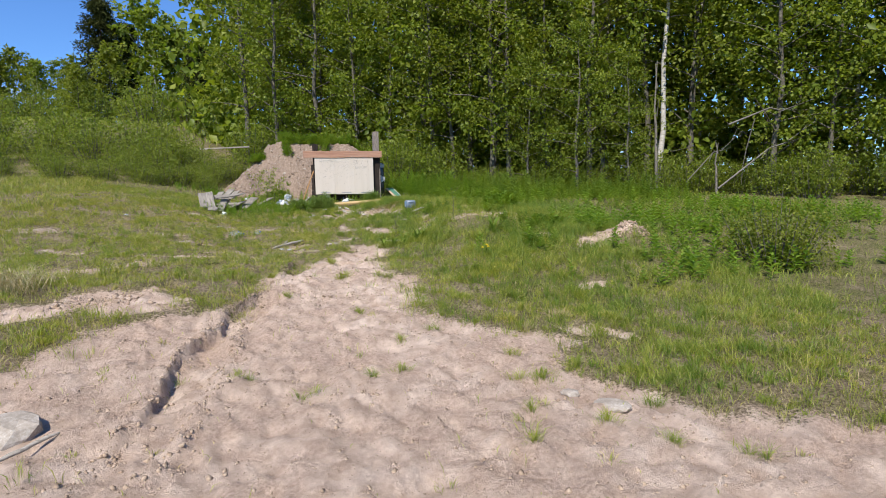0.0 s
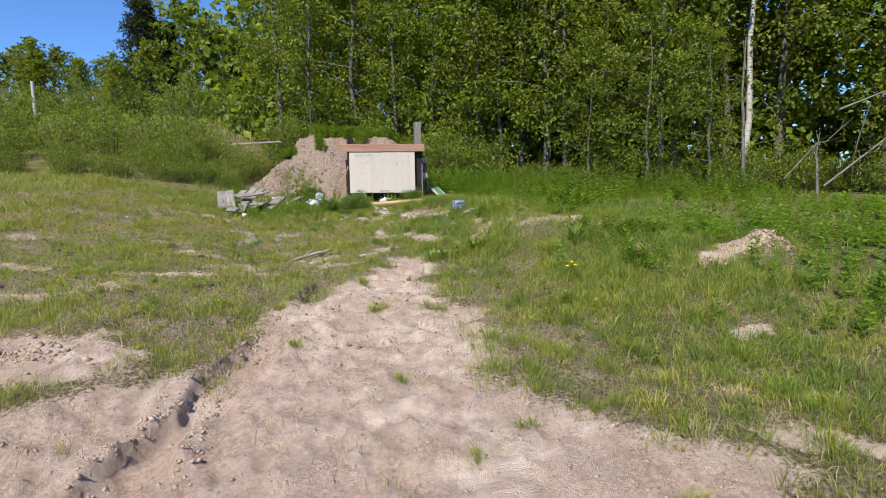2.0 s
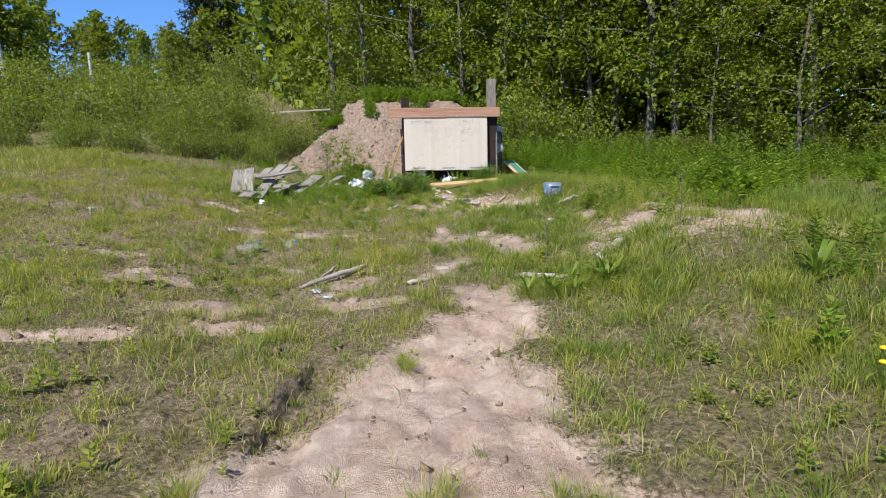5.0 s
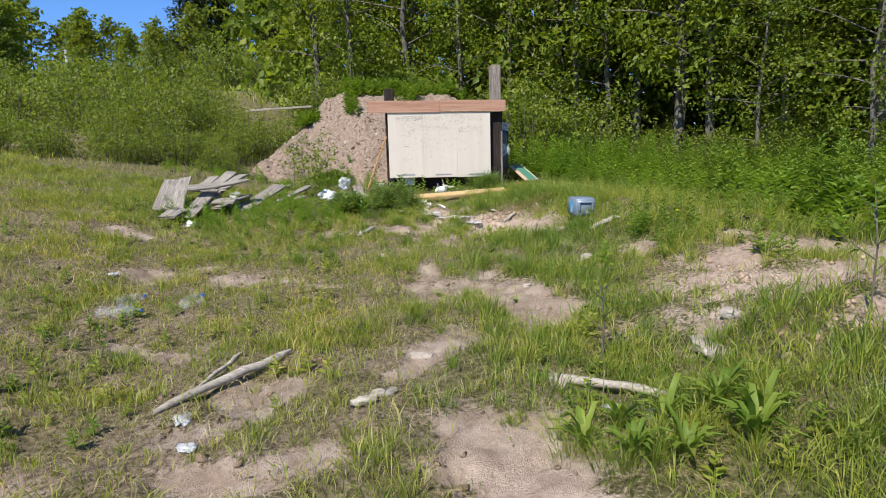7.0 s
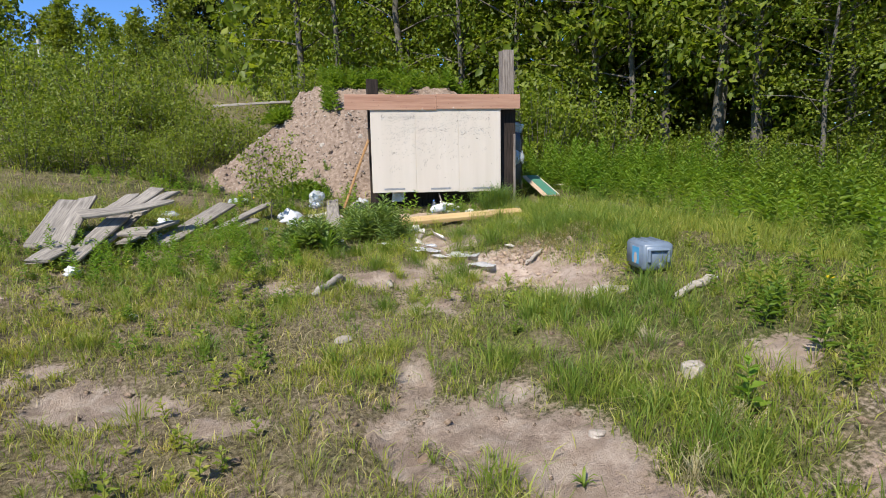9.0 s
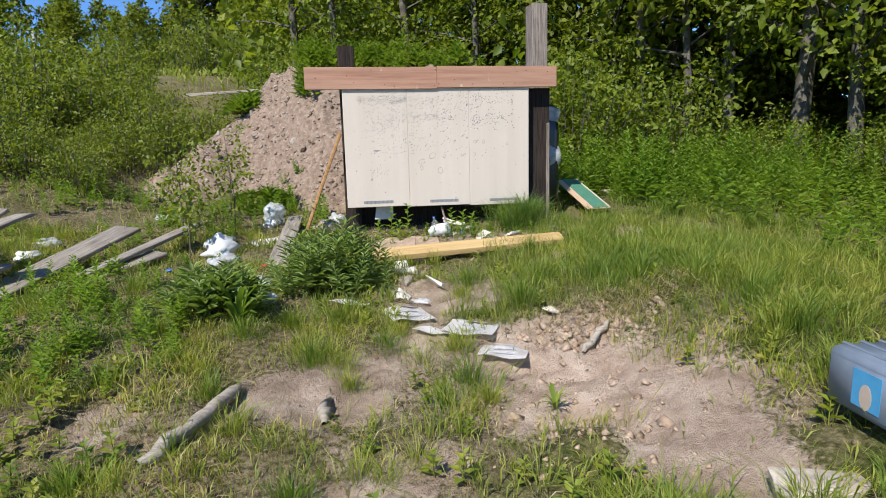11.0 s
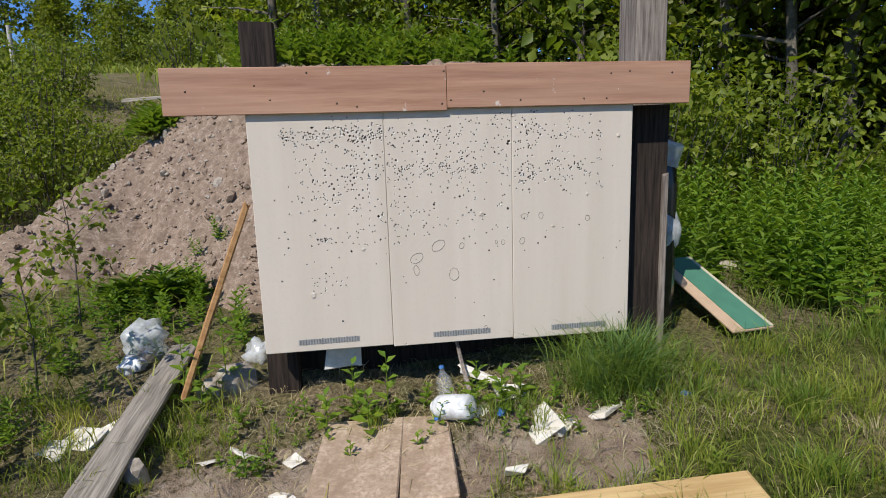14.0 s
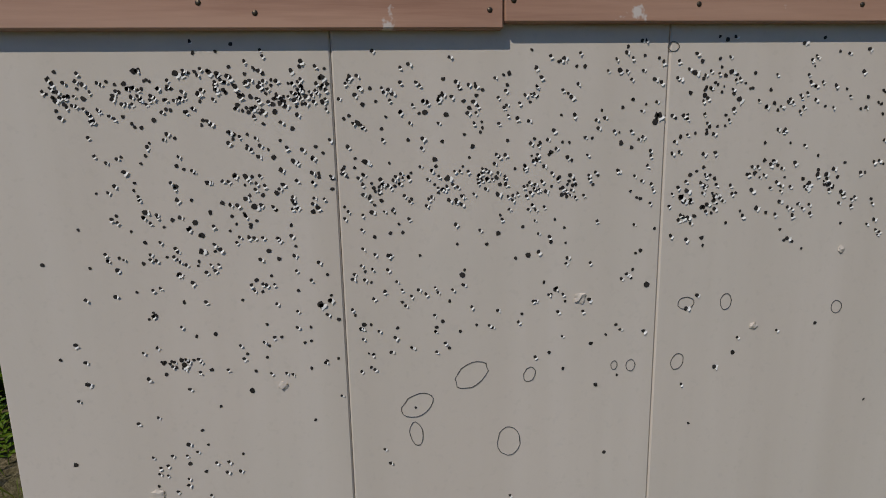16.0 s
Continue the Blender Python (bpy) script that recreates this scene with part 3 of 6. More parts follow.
def blades(px, py, pz, h, w, lean, out=None):
    """Bent grass blades of two triangles each; out: the way each one falls."""
    n = len(px)
    yaw = rs.uniform(0, 2 * math.pi, n)
    side = np.stack([np.cos(yaw), np.sin(yaw), np.zeros(n)], 1)
    to = rs.uniform(0, 2 * math.pi, n) if out is None else out
    fall = np.stack([np.cos(to), np.sin(to), np.zeros(n)], 1) * (lean * h)[:, None]
    root = np.stack([px, py, pz - 0.01], 1)
    up = np.zeros((n, 3))
    up[:, 2] = h
    ww = w[:, None] * 0.5
    mid = root + up * 0.55 + fall * 0.28
    tip = root + up * (1 - 0.35 * np.minimum(lean, 1.5))[:, None] + fall
    v = np.stack([root - side * ww, root + side * ww, mid + side * ww, mid - side * ww * 0.4, tip], 1)
    b = (np.arange(n) * 4)[:, None]
    v = np.stack([v[:, 0], v[:, 2], v[:, 4], v[:, 3]], 1).reshape(-1, 3)
    f = np.concatenate([b + [0, 1, 3], b + [3, 1, 2]], 1).reshape(-1, 3)
    return v, f


def leaves(c, d, nrm, size, wide=0.55, fold=0.12):
    """Folded leaf blades: c base points, d directions, nrm upper sides."""
    d = d / (np.linalg.norm(d, axis=1)[:, None] + 1e-9)
    s = np.cross(d, nrm)
    s /= np.linalg.norm(s, axis=1)[:, None] + 1e-9
    up = np.cross(s, d)
    size = np.asarray(size)[:, None]
    mid = c + d * size * 0.45 + up * size * fold
    v = np.stack([c, mid - s * size * wide * 0.5, c + d * size - up * size * 0.06, mid + s * size * wide * 0.5], 1).reshape(-1, 3)
    b = (np.arange(len(c)) * 4)[:, None]
    f = np.concatenate([b + [0, 1, 2], b + [0, 2, 3]], 1).reshape(-1, 3)
    return v, f


def join(*pieces):
    vs, fs, base = [], [], 0
    for v, f in pieces:
        vs.append(v)
        fs.append(f + base)
        base += len(v)
    return np.concatenate(vs), np.concatenate(fs)


def scatter(v, f, pos, yaw, scale, tilt=0.0):
    """Many turned and scaled copies of one shape as one pair of arrays."""
    n = len(pos)
    c, s = np.cos(yaw), np.sin(yaw)
    ax, ay = rs.uniform(-1, 1, n) * tilt, rs.uniform(-1, 1, n) * tilt
    p = v[None] * np.asarray(scale)[:, None, None]
    x = p[..., 0] * c[:, None] - p[..., 1] * s[:, None] + p[..., 2] * ax[:, None]
    y = p[..., 0] * s[:, None] + p[..., 1] * c[:, None] + p[..., 2] * ay[:, None]
    out = np.stack([x, y, p[..., 2]], -1) + pos[:, None]
    ff = f[None] + (np.arange(n) * len(v))[:, None, None]
    return out.reshape(-1, 3), ff.reshape(-1, 3)


def unit(n):
    v = rs.normal(size=(n, 3))
    return v / np.linalg.norm(v, axis=1)[:, None]


def herb(h, n, size, wide=0.45, droop=0.3):
    """An upright weed: a stalk with pairs of leaves that shrink upwards."""
    t = np.linspace(0.12, 1.0, n)
    yaw = np.arange(n) * 2.4 + rs.uniform(-0.3, 0.3, n)
    d = np.stack([np.cos(yaw), np.sin(yaw), 0.55 - droop + 0.5 * t], 1)
    c = np.stack([np.zeros(n), np.zeros(n), t * h], 1)
    lv = leaves(c, d, np.tile([0, 0, 1.0], (n, 1)) + 0.2 * unit(n), size * (1.15 - 0.6 * t), wide)
    st = tubes([[((0, 0, -0.02), 0.004), ((0, 0, h), 0.0015)]], 3)
    return join(lv, st)


def rosette(n, length, wide=0.2, upright=0.9):
    """Long arched leaves from one root, three quads each."""
    vs, fs = [], []
    for i in range(n):
        a = i * 2.4 + rs.uniform(-0.2, 0.2)
        d, s = np.array([math.cos(a), math.sin(a), 0]), np.array([-math.sin(a), math.cos(a), 0])
        L = length * rs.uniform(0.6, 1.1)
        k = upright * rs.uniform(0.5, 1.2)
        rows = []
        for t, w in ((0, 0.3), (0.35, 0.95), (0.7, 0.8), (1.0, 0.05)):
            p = d * L * t * (0.45 + 0.4 * t / max(k, 0.3)) + np.array([0, 0, L * (k * t - 0.62 * k * t * t)])
            rows += [p - s * w * wide * L * 0.5 + np.array([0, 0, 0.02 * L]), p, p + s * w * wide * L * 0.5 + np.array([0, 0, 0.02 * L])]
        b = len(vs)
        vs += rows
        for r in range(3):
            for q in range(2):
                o = b + r * 3 + q
                fs += [(o, o + 1, o + 4), (o, o + 4, o + 3)]
    return np.array(vs), np.array(fs, np.int32)


def clumps(centres, radius, per, size, flat=0.6, wide=0.6):
    """Leaves in loose clumps round twig ends, with their faces mostly to the sky."""
    n = len(centres) * per
    c = np.repeat(centres, per, 0)
    r = np.repeat(radius, per)[:, None]
    off = unit(n) * (rs.uniform(0.15, 1, n) ** 0.6)[:, None] * r
    off[:, 2] *= flat
    nrm = np.array([0, 0, 1.0]) * 0.75 + unit(n) * 0.75 + off * 0.5
    d = off / (r + 1e-6) + unit(n) * 0.8
    d[:, 2] -= 0.25
    return leaves(c + off, d, nrm, size * rs.uniform(0.65, 1.25, n), wide)


def tree_arrays(h, girth, base, spread, limbs, per, leaf, lean=(0, 0), bare=0.0, narrow=False):
    """A tapered, wavering trunk with limbs and clumps of leaves along and round them."""
    wob = rs.uniform(-1, 1, (7, 2)) * 0.012 * h
    wob[0] = 0
    trunk = []
    for i in range(7):
        t = i / 6
        trunk.append(((lean[0] * t * h + wob[i, 0], lean[1] * t * h + wob[i, 1], t * h - (0.15 if i == 0 else 0)), girth * ((1 - t) ** 0.8 * 0.9 + 0.06) + (0.03 if i == 0 else 0)))
    paths, tips, rad = [trunk], [], []
    pts = np.array([q[0] for q in trunk])
    for i in range(limbs):
        t = base + (0.97 - base) * ((i + rs.uniform(0, 0.9)) / limbs)
        o = np.array([np.interp(t, np.linspace(0, 1, 7), pts[:, k]) for k in range(3)])
        a = i * 2.4 + rs.uniform(-0.5, 0.5)
        env = math.sin(math.pi * min(1, 0.18 + 0.82 * (t - base) / (1 - base))) ** 0.7 if not narrow else 1.15 - t
        L = spread * env * rs.uniform(0.6, 1.15)
        rise = rs.uniform(0.15, 0.75)
        d = np.array([math.cos(a), math.sin(a), rise])
        p1, p2 = o + d * L * 0.5, o + d * L + np.array([0, 0, -0.08 * L])
        g = girth * 0.32 * (1 - t) + 0.012
        paths.append([(o, g), (p1, g * 0.6), (p2, 0.006)])
        for u in (0.35, 0.55, 0.75, 0.92, 1.05):
            if rs.uniform() < bare:
                continue
            tips.append(o + d * L * u + rs.normal(size=3) * 0.2 * L * np.array([1, 1, 0.9]))
            rad.append(rs.uniform(0.28, 0.55) * (0.6 + 0.25 * spread))
    wood = join(tubes(paths[:1], 7), tubes(paths[1:], 3))
    return wood, clumps(np.array(tips), np.array(rad), per, leaf, 0.62, 0.66)


def make_tree(name, wood, crown, bark, leaf_mat, label, category, group=""):
    ob = empty(name, 0, 0, 0, 0, label, category, group)
    link_part("trunk", tri_mesh("trunk", *wood, bark, True), ob)
    link_part("crown", tri_mesh("crown", *crown, leaf_mat), ob)
    return ob


def plant_at(ob, x, y, turn=0.0, scale=1.0, sink=0.05, z=None):
    m = pose(x, y, (float(height(x, y)) if z is None else z) - sink, 0, 0, turn)
    c = copy_thing(ob, m)
    c.scale = (scale, scale, scale * (0.92 + 0.16 * ((x * 7.3 + y * 3.1) % 1.0)))
    return c


# ---- the ground: one sheet to the horizon ----
def lines(fine_a, fine_b, step, far_a, far_b, grow=1.13):
    mid = list(np.arange(fine_a, fine_b + step / 2, step))
    s, v = step, mid[-1]
    while v < far_b:
        s = min(s * grow, 40)
        v += s
        mid.append(v)
    s, v = step, mid[0]
    while v > far_a:
        s = min(s * grow, 40)
        v -= s
        mid.insert(0, v)
    return np.array(mid)


gx, gy = lines(-2.0, 4.6, 0.038, -700, 700, 1.1), lines(2.6, 18.2, 0.05, -500, 900, 1.12)
near_rut = gx[(gx > -0.85) & (gx < 0.95)]
gx = np.sort(np.concatenate([gx, near_rut[:-1] + 0.5 * np.diff(near_rut)]))
GX, GY = np.meshgrid(gx, gy)
GZ = height(GX, GY)
cols = len(gx)
gv = np.stack([GX.ravel(), GY.ravel(), GZ.ravel()], 1)
ii, jj = np.meshgrid(np.arange(cols - 1), np.arange(len(gy) - 1))
o = (jj * cols + ii).ravel()
gf = np.stack([o, o + 1, o + cols + 1, o + cols], 1)
ground_me = tri_mesh("ground", gv, gf, GROUND, True)
cover = ground_me.color_attributes.new("cover", "FLOAT_COLOR", "POINT")
lush = np.clip(-1.2 * hump(GX, GY, 3.3, 18.0, 1.3, 0.6) + ramp(GX, 1.5, 3.4) * ramp(GY, 3.2, 6.5) + ramp(GY, 15, 18) * 0.5 + 0.5 * ramp(-GX, 3, 8) + 0.6 * (fbm(GX * 0.8, GY * 0.8, 71, 3) - 0.45), 0, 1)
rub = ramp(GY, 9.9, 11.0) * (0.75 - 0.75 * hump(GX, GY, 4.3, 11.2, 1.3, 1.3) - 0.55 * hump(GX, GY, 3.55, 15.0, 0.8, 0.8))
bare = sandy(GX, GY)
data = np.stack([bare.ravel(), np.clip(rub, 0, 1).ravel(), lush.ravel(), np.ones(GX.size)], 1).astype(np.float32)
cover.data.foreach_set("color", data.ravel())
ground = tagged(new("ground", ground_me), "sandy trodden ground with thin grass rising to a hill", "ground", kind="structure")


# ---- the target board: two posts, insulation panels, a laminate fascia ----
rnd = random.Random(3)
board = empty("target_board", 3.39, 18.3, 0.95, 0, "off-white insulation panels riddled with holes between dark wooden posts", "target board")
OFF = Vector((3.39, 18.3, 0.95))


def rel(x, y, z):
    return (x - OFF.x, y - OFF.y, z - OFF.z)


PANELS = [(2.508, 3.0968, 1.252), (3.0978, 3.683, 1.243), (3.684, 4.272, 1.234)]
panels = []
for x0, x1, zb in PANELS:
    panels.append(part("panel", block(x1 - x0, 0.05, 2.42 - zb, rel((x0 + x1) / 2, 18.205, (2.42 + zb) / 2), 0.003), FOAM, board, "off-white insulation panel"))
for k, (x0, x1, zb, zt) in enumerate([(2.182, 3.383, 2.331, 2.526), (3.385, 4.543, 2.341, 2.533)]):
    part("fascia_board", block(x1 - x0, 0.022, zt - zb, rel((x0 + x1) / 2, 18.168, (zt + zb) / 2), 0.0025), LAMINATE, board, "brown wood-print laminate board")


def squared_post(w, d, h, seed):
    bm = plank(h, w, d, seed, 0.006, 0.012, 12)
    bmesh.ops.transform(bm, matrix=Matrix.Rotation(radians(-90), 4, "Y"), verts=bm.verts)
    return bm


bm = squared_post(0.19, 0.16, 2.35, 5)
bmesh.ops.translate(bm, vec=rel(4.425, 18.41, 1.965), verts=bm.verts)
part("post", bm, POST_WOOD, board, "tall grey weathered wooden post")
bm = squared_post(0.08, 0.15, 1.95, 6)
bmesh.ops.translate(bm, vec=rel(2.56, 18.36, 1.77), verts=bm.verts)
part("post", bm, DARK_WOOD, board, "dark split wooden post")
# a tarred facing board on the tall post below the fascia, and the pale batten beside it
bm = squared_post(0.022, 0.235, 1.5, 8)
bmesh.ops.translate(bm, vec=rel(4.40, 18.298, 1.585), verts=bm.verts)
part("facing_board", bm, DARK_WOOD, board, "blackened board pocked with pellets")
bm = squared_post(0.03, 0.03, 1.0, 9)
bmesh.ops.translate(bm, vec=rel(4.497, 18.270, 1.5), verts=bm.verts)
part("batten", bm, POST_WOOD, board, "thin pale batten")
# the dark plank wall behind the panels that holds the earth back
for k in range(7):
    bm = plank(1.84, 0.205, 0.04, 40 + k, 0.006)
    bmesh.ops.transform(bm, matrix=Matrix.Rotation(radians(90), 4, "X"), verts=bm.verts)
    bmesh.ops.translate(bm, vec=rel(3.47, 18.56, 1.02 + k * 0.2), verts=bm.verts)
    part("plank", bm, DARK_WOOD, board, "tarred plank")
for side, n in ((2.6, 6), (4.43, 6)):
    for k in range(n):
        bm = plank(1.0, 0.19, 0.035, 60 + k, 0.004)
        bmesh.ops.transform(bm, matrix=Matrix.Rotation(radians(90), 4, "Z") @ Matrix.Rotation(radians(90), 4, "X"), verts=bm.verts)
        bmesh.ops.translate(bm, vec=rel(side, 19.05, 1.08 + k * 0.2), verts=bm.verts)
        part("plank", bm, DARK_WOOD, board, "tarred plank")
bm = plank(0.17, 0.14, 0.008, 77, 0.01, 0.03)
bmesh.ops.transform(bm, matrix=Matrix.Translation(rel(2.86, 18.3, 1.19)) @ Matrix.Rotation(radians(78), 4, "X") @ Matrix.Rotation(radians(14), 4, "Y"), verts=bm.verts)
part("loose_scrap", bm, PLASTER, board, "torn pale scrap hanging below the panels")


# pellet holes: flat jagged disc of painted pit shade, pale torn rim on its sunny side
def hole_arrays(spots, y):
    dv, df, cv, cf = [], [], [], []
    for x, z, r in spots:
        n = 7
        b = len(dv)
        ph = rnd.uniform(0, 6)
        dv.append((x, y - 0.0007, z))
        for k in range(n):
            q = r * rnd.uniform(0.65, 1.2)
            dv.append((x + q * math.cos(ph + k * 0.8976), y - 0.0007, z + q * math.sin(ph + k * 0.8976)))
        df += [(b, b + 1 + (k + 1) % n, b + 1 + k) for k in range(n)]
        # torn rim on the lower edge only, its sunlit look put into the pale colour
        if rnd.random() < 0.6:
            a0 = rnd.uniform(-2.0, -0.8)
            b = len(cv)
            for k in range(4):
                a = a0 + k * 0.45
                cv += [(x + r * 0.95 * math.cos(a), y - 0.0009, z + r * 0.95 * math.sin(a)), (x + r * rnd.uniform(1.4, 2.0) * math.cos(a), y - rnd.uniform(0.001, 0.0035), z + r * rnd.uniform(1.3, 1.9) * math.sin(a))]
            for k in range(3):
                o2 = b + 2 * k
                cf += [(o2, o2 + 1, o2 + 3), (o2, o2 + 3, o2 + 2)]
    return np.array(dv), np.array(df), np.array(cv), np.array(cf)


# where the shots landed: x from, x to, z from, z to, how many
SHOTS = [(2.66, 3.12, 2.21, 2.265, 150), (2.72, 3.1, 2.18, 2.3, 60), (3.1, 3.8, 2.17, 2.29, 150), (3.75, 4.1, 2.15, 2.3, 60), (2.93, 3.14, 2.03, 2.16, 60), (3.16, 3.5, 2.045, 2.105, 95), (3.15, 3.5, 2.0, 2.17, 40),
         (3.46, 3.76, 2.0, 2.16, 75), (3.74, 4.1, 1.99, 2.13, 80), (2.72, 3.0, 1.85, 2.17, 130), (2.95, 3.15, 1.76, 2.0, 50), (3.15, 3.55, 1.78, 1.97, 50), (2.76, 2.88, 1.5, 1.66, 24), (2.79, 2.84, 1.755, 1.79, 16), (2.62, 3.8, 1.62, 2.3, 60), (2.58, 4.22, 1.3, 2.31, 60)]
for (x0, x1, zb), pan in zip(PANELS, panels):
    spots = []
    for xa, xb, za, zc, many in SHOTS:
        for _ in range(many):
            x, z = rnd.uniform(xa - 0.02, xb + 0.02), rnd.gauss((za + zc) / 2, (zc - za) * 0.34)
            r = min(0.0058, 0.003 + rnd.expovariate(1 / 0.0006))
            near = [(x, z, r)]
            if rnd.random() < 0.07:
                near += [(x + rnd.gauss(0, 0.011), z + rnd.gauss(0, 0.008), r * rnd.uniform(0.7, 1.2)) for _ in range(rnd.randint(1, 3))]
            spots += [p for p in near if x0 + 0.008 < p[0] < x1 - 0.008 and p[1] < 2.322]
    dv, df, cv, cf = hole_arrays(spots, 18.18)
    tagged(link_part("pellet_hole_shade", tri_mesh("pellet_hole_shade", dv - np.array(OFF), df, HOLE_SHADE), pan, "small flat dark discs painted as the shade in pellet holes"), kind="stuff")
    tagged(link_part("torn_rims", tri_mesh("torn_rims", cv - np.array(OFF), cf, CHIP), pan, "torn rims of holes with their sunlit lower edge painted pale"), kind="stuff")
    # larger knocks: a broken pale hollow with a lifted flake
    for dx, dz, s in ((3.531, 1.858, 0.016), (3.882, 1.784, 0.012), (2.74, 1.52, 0.02), (4.2, 2.2, 0.014), (2.98, 1.72, 0.012), (4.05, 1.93, 0.01)):
        if x0 < dx < x1:
            bm = crumple((s * 1.3, 0.008, s * 1.3), int(dx * 100), 1.0, 0.5, 2)
            bmesh.ops.translate(bm, vec=rel(dx, 18.1795, dz), verts=bm.verts)
            part("torn_flake", bm, FOAM, pan, "lifted white flake of torn foam")
    # the printed strip by the lower edge
    xa = x0 + (0.16 if x0 < 3 else 0.2)
    foil = part("foil_strip", block(0.28, 0.0012, 0.026, rel(xa + 0.131, 18.1797, zb + 0.045), 0), FOIL, pan, "silver foil tape")
    bm = bmesh.new()
    for k in range(22):
        block(0.0055, 0.0012, 0.020 + 0.004 * ((k * 7) % 3), rel(xa + k * 0.0125, 18.1787, zb + 0.045), 0, bm=bm)
    tagged(part("printed_strip", bm, PRINT, pan, "grey printed strip with illegible marks"), "grey printed strip with illegible marks", kind="stuff")


def pencil_ring(x, z, rx, rz, turn=0.0, seed=0):
    q = random.Random(seed)
    c, s = math.cos(radians(turn)), math.sin(radians(turn))
    pts = []
    for k in range(19):
        a = k / 18 * 6.4 + q.uniform(0, 0.05)
        u, w = rx * math.cos(a) * (1 + q.uniform(-0.06, 0.06)), rz * math.sin(a) * (1 + q.uniform(-0.06, 0.06))
        pts.append(((x + u * c - w * s - OFF.x, 18.1795 - OFF.y, z + u * s + w * c - OFF.z), 0.0009))
    return tri_mesh("pencil_ring", *tubes([pts], 3), PENCIL)


for k, (x, z, rx, rz, turn) in enumerate([(3.326, 1.718, 0.034, 0.022, 35), (3.222, 1.664, 0.032, 0.021, 30), (3.219, 1.607, 0.012, 0.024, 8), (3.397, 1.577, 0.022, 0.03, 0),
                                          (3.437, 1.712, 0.011, 0.015, -20), (3.741, 1.837, 0.016, 0.012, 0), (3.822, 1.836, 0.011, 0.016, 0), (4.054, 1.814, 0.011, 0.013, 0),
                                          (3.730, 1.720, 0.012, 0.017, -20), (3.636, 1.718, 0.009, 0.012, 0), (3.603, 1.72, 0.006, 0.009, 0), (3.690, 2.305, 0.010, 0.008, 0), (3.545, 1.3, 0.008, 0.014, 0)]):
    link_part("pencil_ring", pencil_ring(x, z, rx, rz, turn, k), panels[0 if x < 3.096 else 1 if x < 3.683 else 2], "hand-drawn pencil ring")
# screws of the fascia
for x, z in ((2.28, 2.43), (2.56, 2.45), (2.62, 2.39), (2.78, 2.5), (2.90, 2.37), (2.985, 2.355), (3.36, 2.36), (3.372, 2.5), (3.40, 2.375), (3.55, 2.41), (3.72, 2.37), (4.02, 2.37), (4.13, 2.37), (4.15, 2.48), (4.24, 2.49), (4.45, 2.48)):
    bm = bmesh.new()
    bmesh.ops.create_uvsphere(bm, u_segments=8, v_segments=4, radius=0.0048)
    bmesh.ops.transform(bm, matrix=Matrix.Translation(rel(x, 18.157, z)) @ Matrix.Diagonal((1, 0.4, 1, 1)), verts=bm.verts)
    part("screw", bm, SCREW, board, "dark rusty screw head", True)
for x, z in ((4.37, 2.08), (4.36, 2.02), (4.33, 1.9), (4.4, 1.75), (4.31, 1.62), (4.38, 1.5)):
    bm = bmesh.new()
    bmesh.ops.create_uvsphere(bm, u_segments=6, v_segments=4, radius=0.006)
    bmesh.ops.translate(bm, vec=rel(x + 0.04, 18.305, z), verts=bm.verts)
    part("pellet", bm, RED_BIT if z > 2 else CHIP, board, "pellet stuck in the blackened board")

# the wrapped bundle leaning behind the tall post
bundle = empty("film_bundle", 4.6, 18.55, None, 4, "black and milky plastic film wrapped round a leaning bundle", "plastic bundle")
bm = block(0.17, 0.22, 1.1, (0, 0, 0.55), 0.03)
bmesh.ops.subdivide_edges(bm, edges=bm.edges[:], cuts=3, use_grid_fill=True)
for v in bm.verts:
    v.co += 0.035 * noise.noise_vector(v.co * 5.0)
part("black_wrap", bm, BLACK_FILM, bundle, "shiny black film", True)
for k, (z, hh) in enumerate(((1.0, 0.14), (0.6, 0.24))):
    bm = block(0.185, 0.235, hh, (0, 0, z), 0.02)
    bmesh.ops.subdivide_edges(bm, edges=bm.edges[:], cuts=3, use_grid_fill=True)
    for v in bm.verts:
        v.co += 0.04 * noise.noise_vector(v.co * 6.0 + Vector((k, 0, 0)))
    part("milky_wrap", bm, MILKY, bundle, "torn milky film", True)

# the slanting batten, the boards, the scraps round it


def lay(name, mat, a, b, width, thick, label, category, seed, za=None, zb=None, roll=0.0, group="", warp=0.012, lift=0.0):
    """A board from a to b on the ground."""
    za = float(height(*a)) + thick / 2 + 0.02 + lift if za is None else za
    zb = float(height(*b)) + thick / 2 + 0.02 + lift if zb is None else zb
    p, q = Vector((*a, za)), Vector((*b, zb))
    d = (q - p).normalized()
    s = Vector((0, 0, 1)).cross(d).normalized()
    u = d.cross(s)
    m = Matrix((d, s, u)).transposed().to_4x4()
    return thing(name, plank((q - p).length, width, thick, seed, warp), mat, Matrix.Translation((p + q) / 2) @ m @ pose(0, 0, 0, roll), label, category, group)


lay("leaning_batten", BATTEN_WOOD, (2.12, 18.2), (2.474, 18.225), 0.034, 0.03, "new orange-brown batten leaning against the board", "batten", 21, 1.06, 1.95, warp=0.004)
lay("pine_plank", PINE_WOOD, (2.33, 17.2), (4.2, 17.08), 0.165, 0.05, "fresh yellow pine plank lying before the board", "plank", 31, 0.935, 1.045, roll=14, warp=0.006)
lay("grey_board", GREY_WOOD, (1.97, 17.05), (1.97, 18.78), 0.16, 0.03, "weathered grey board lying in weeds", "board", 32, 0.93, 1.13, roll=-4)
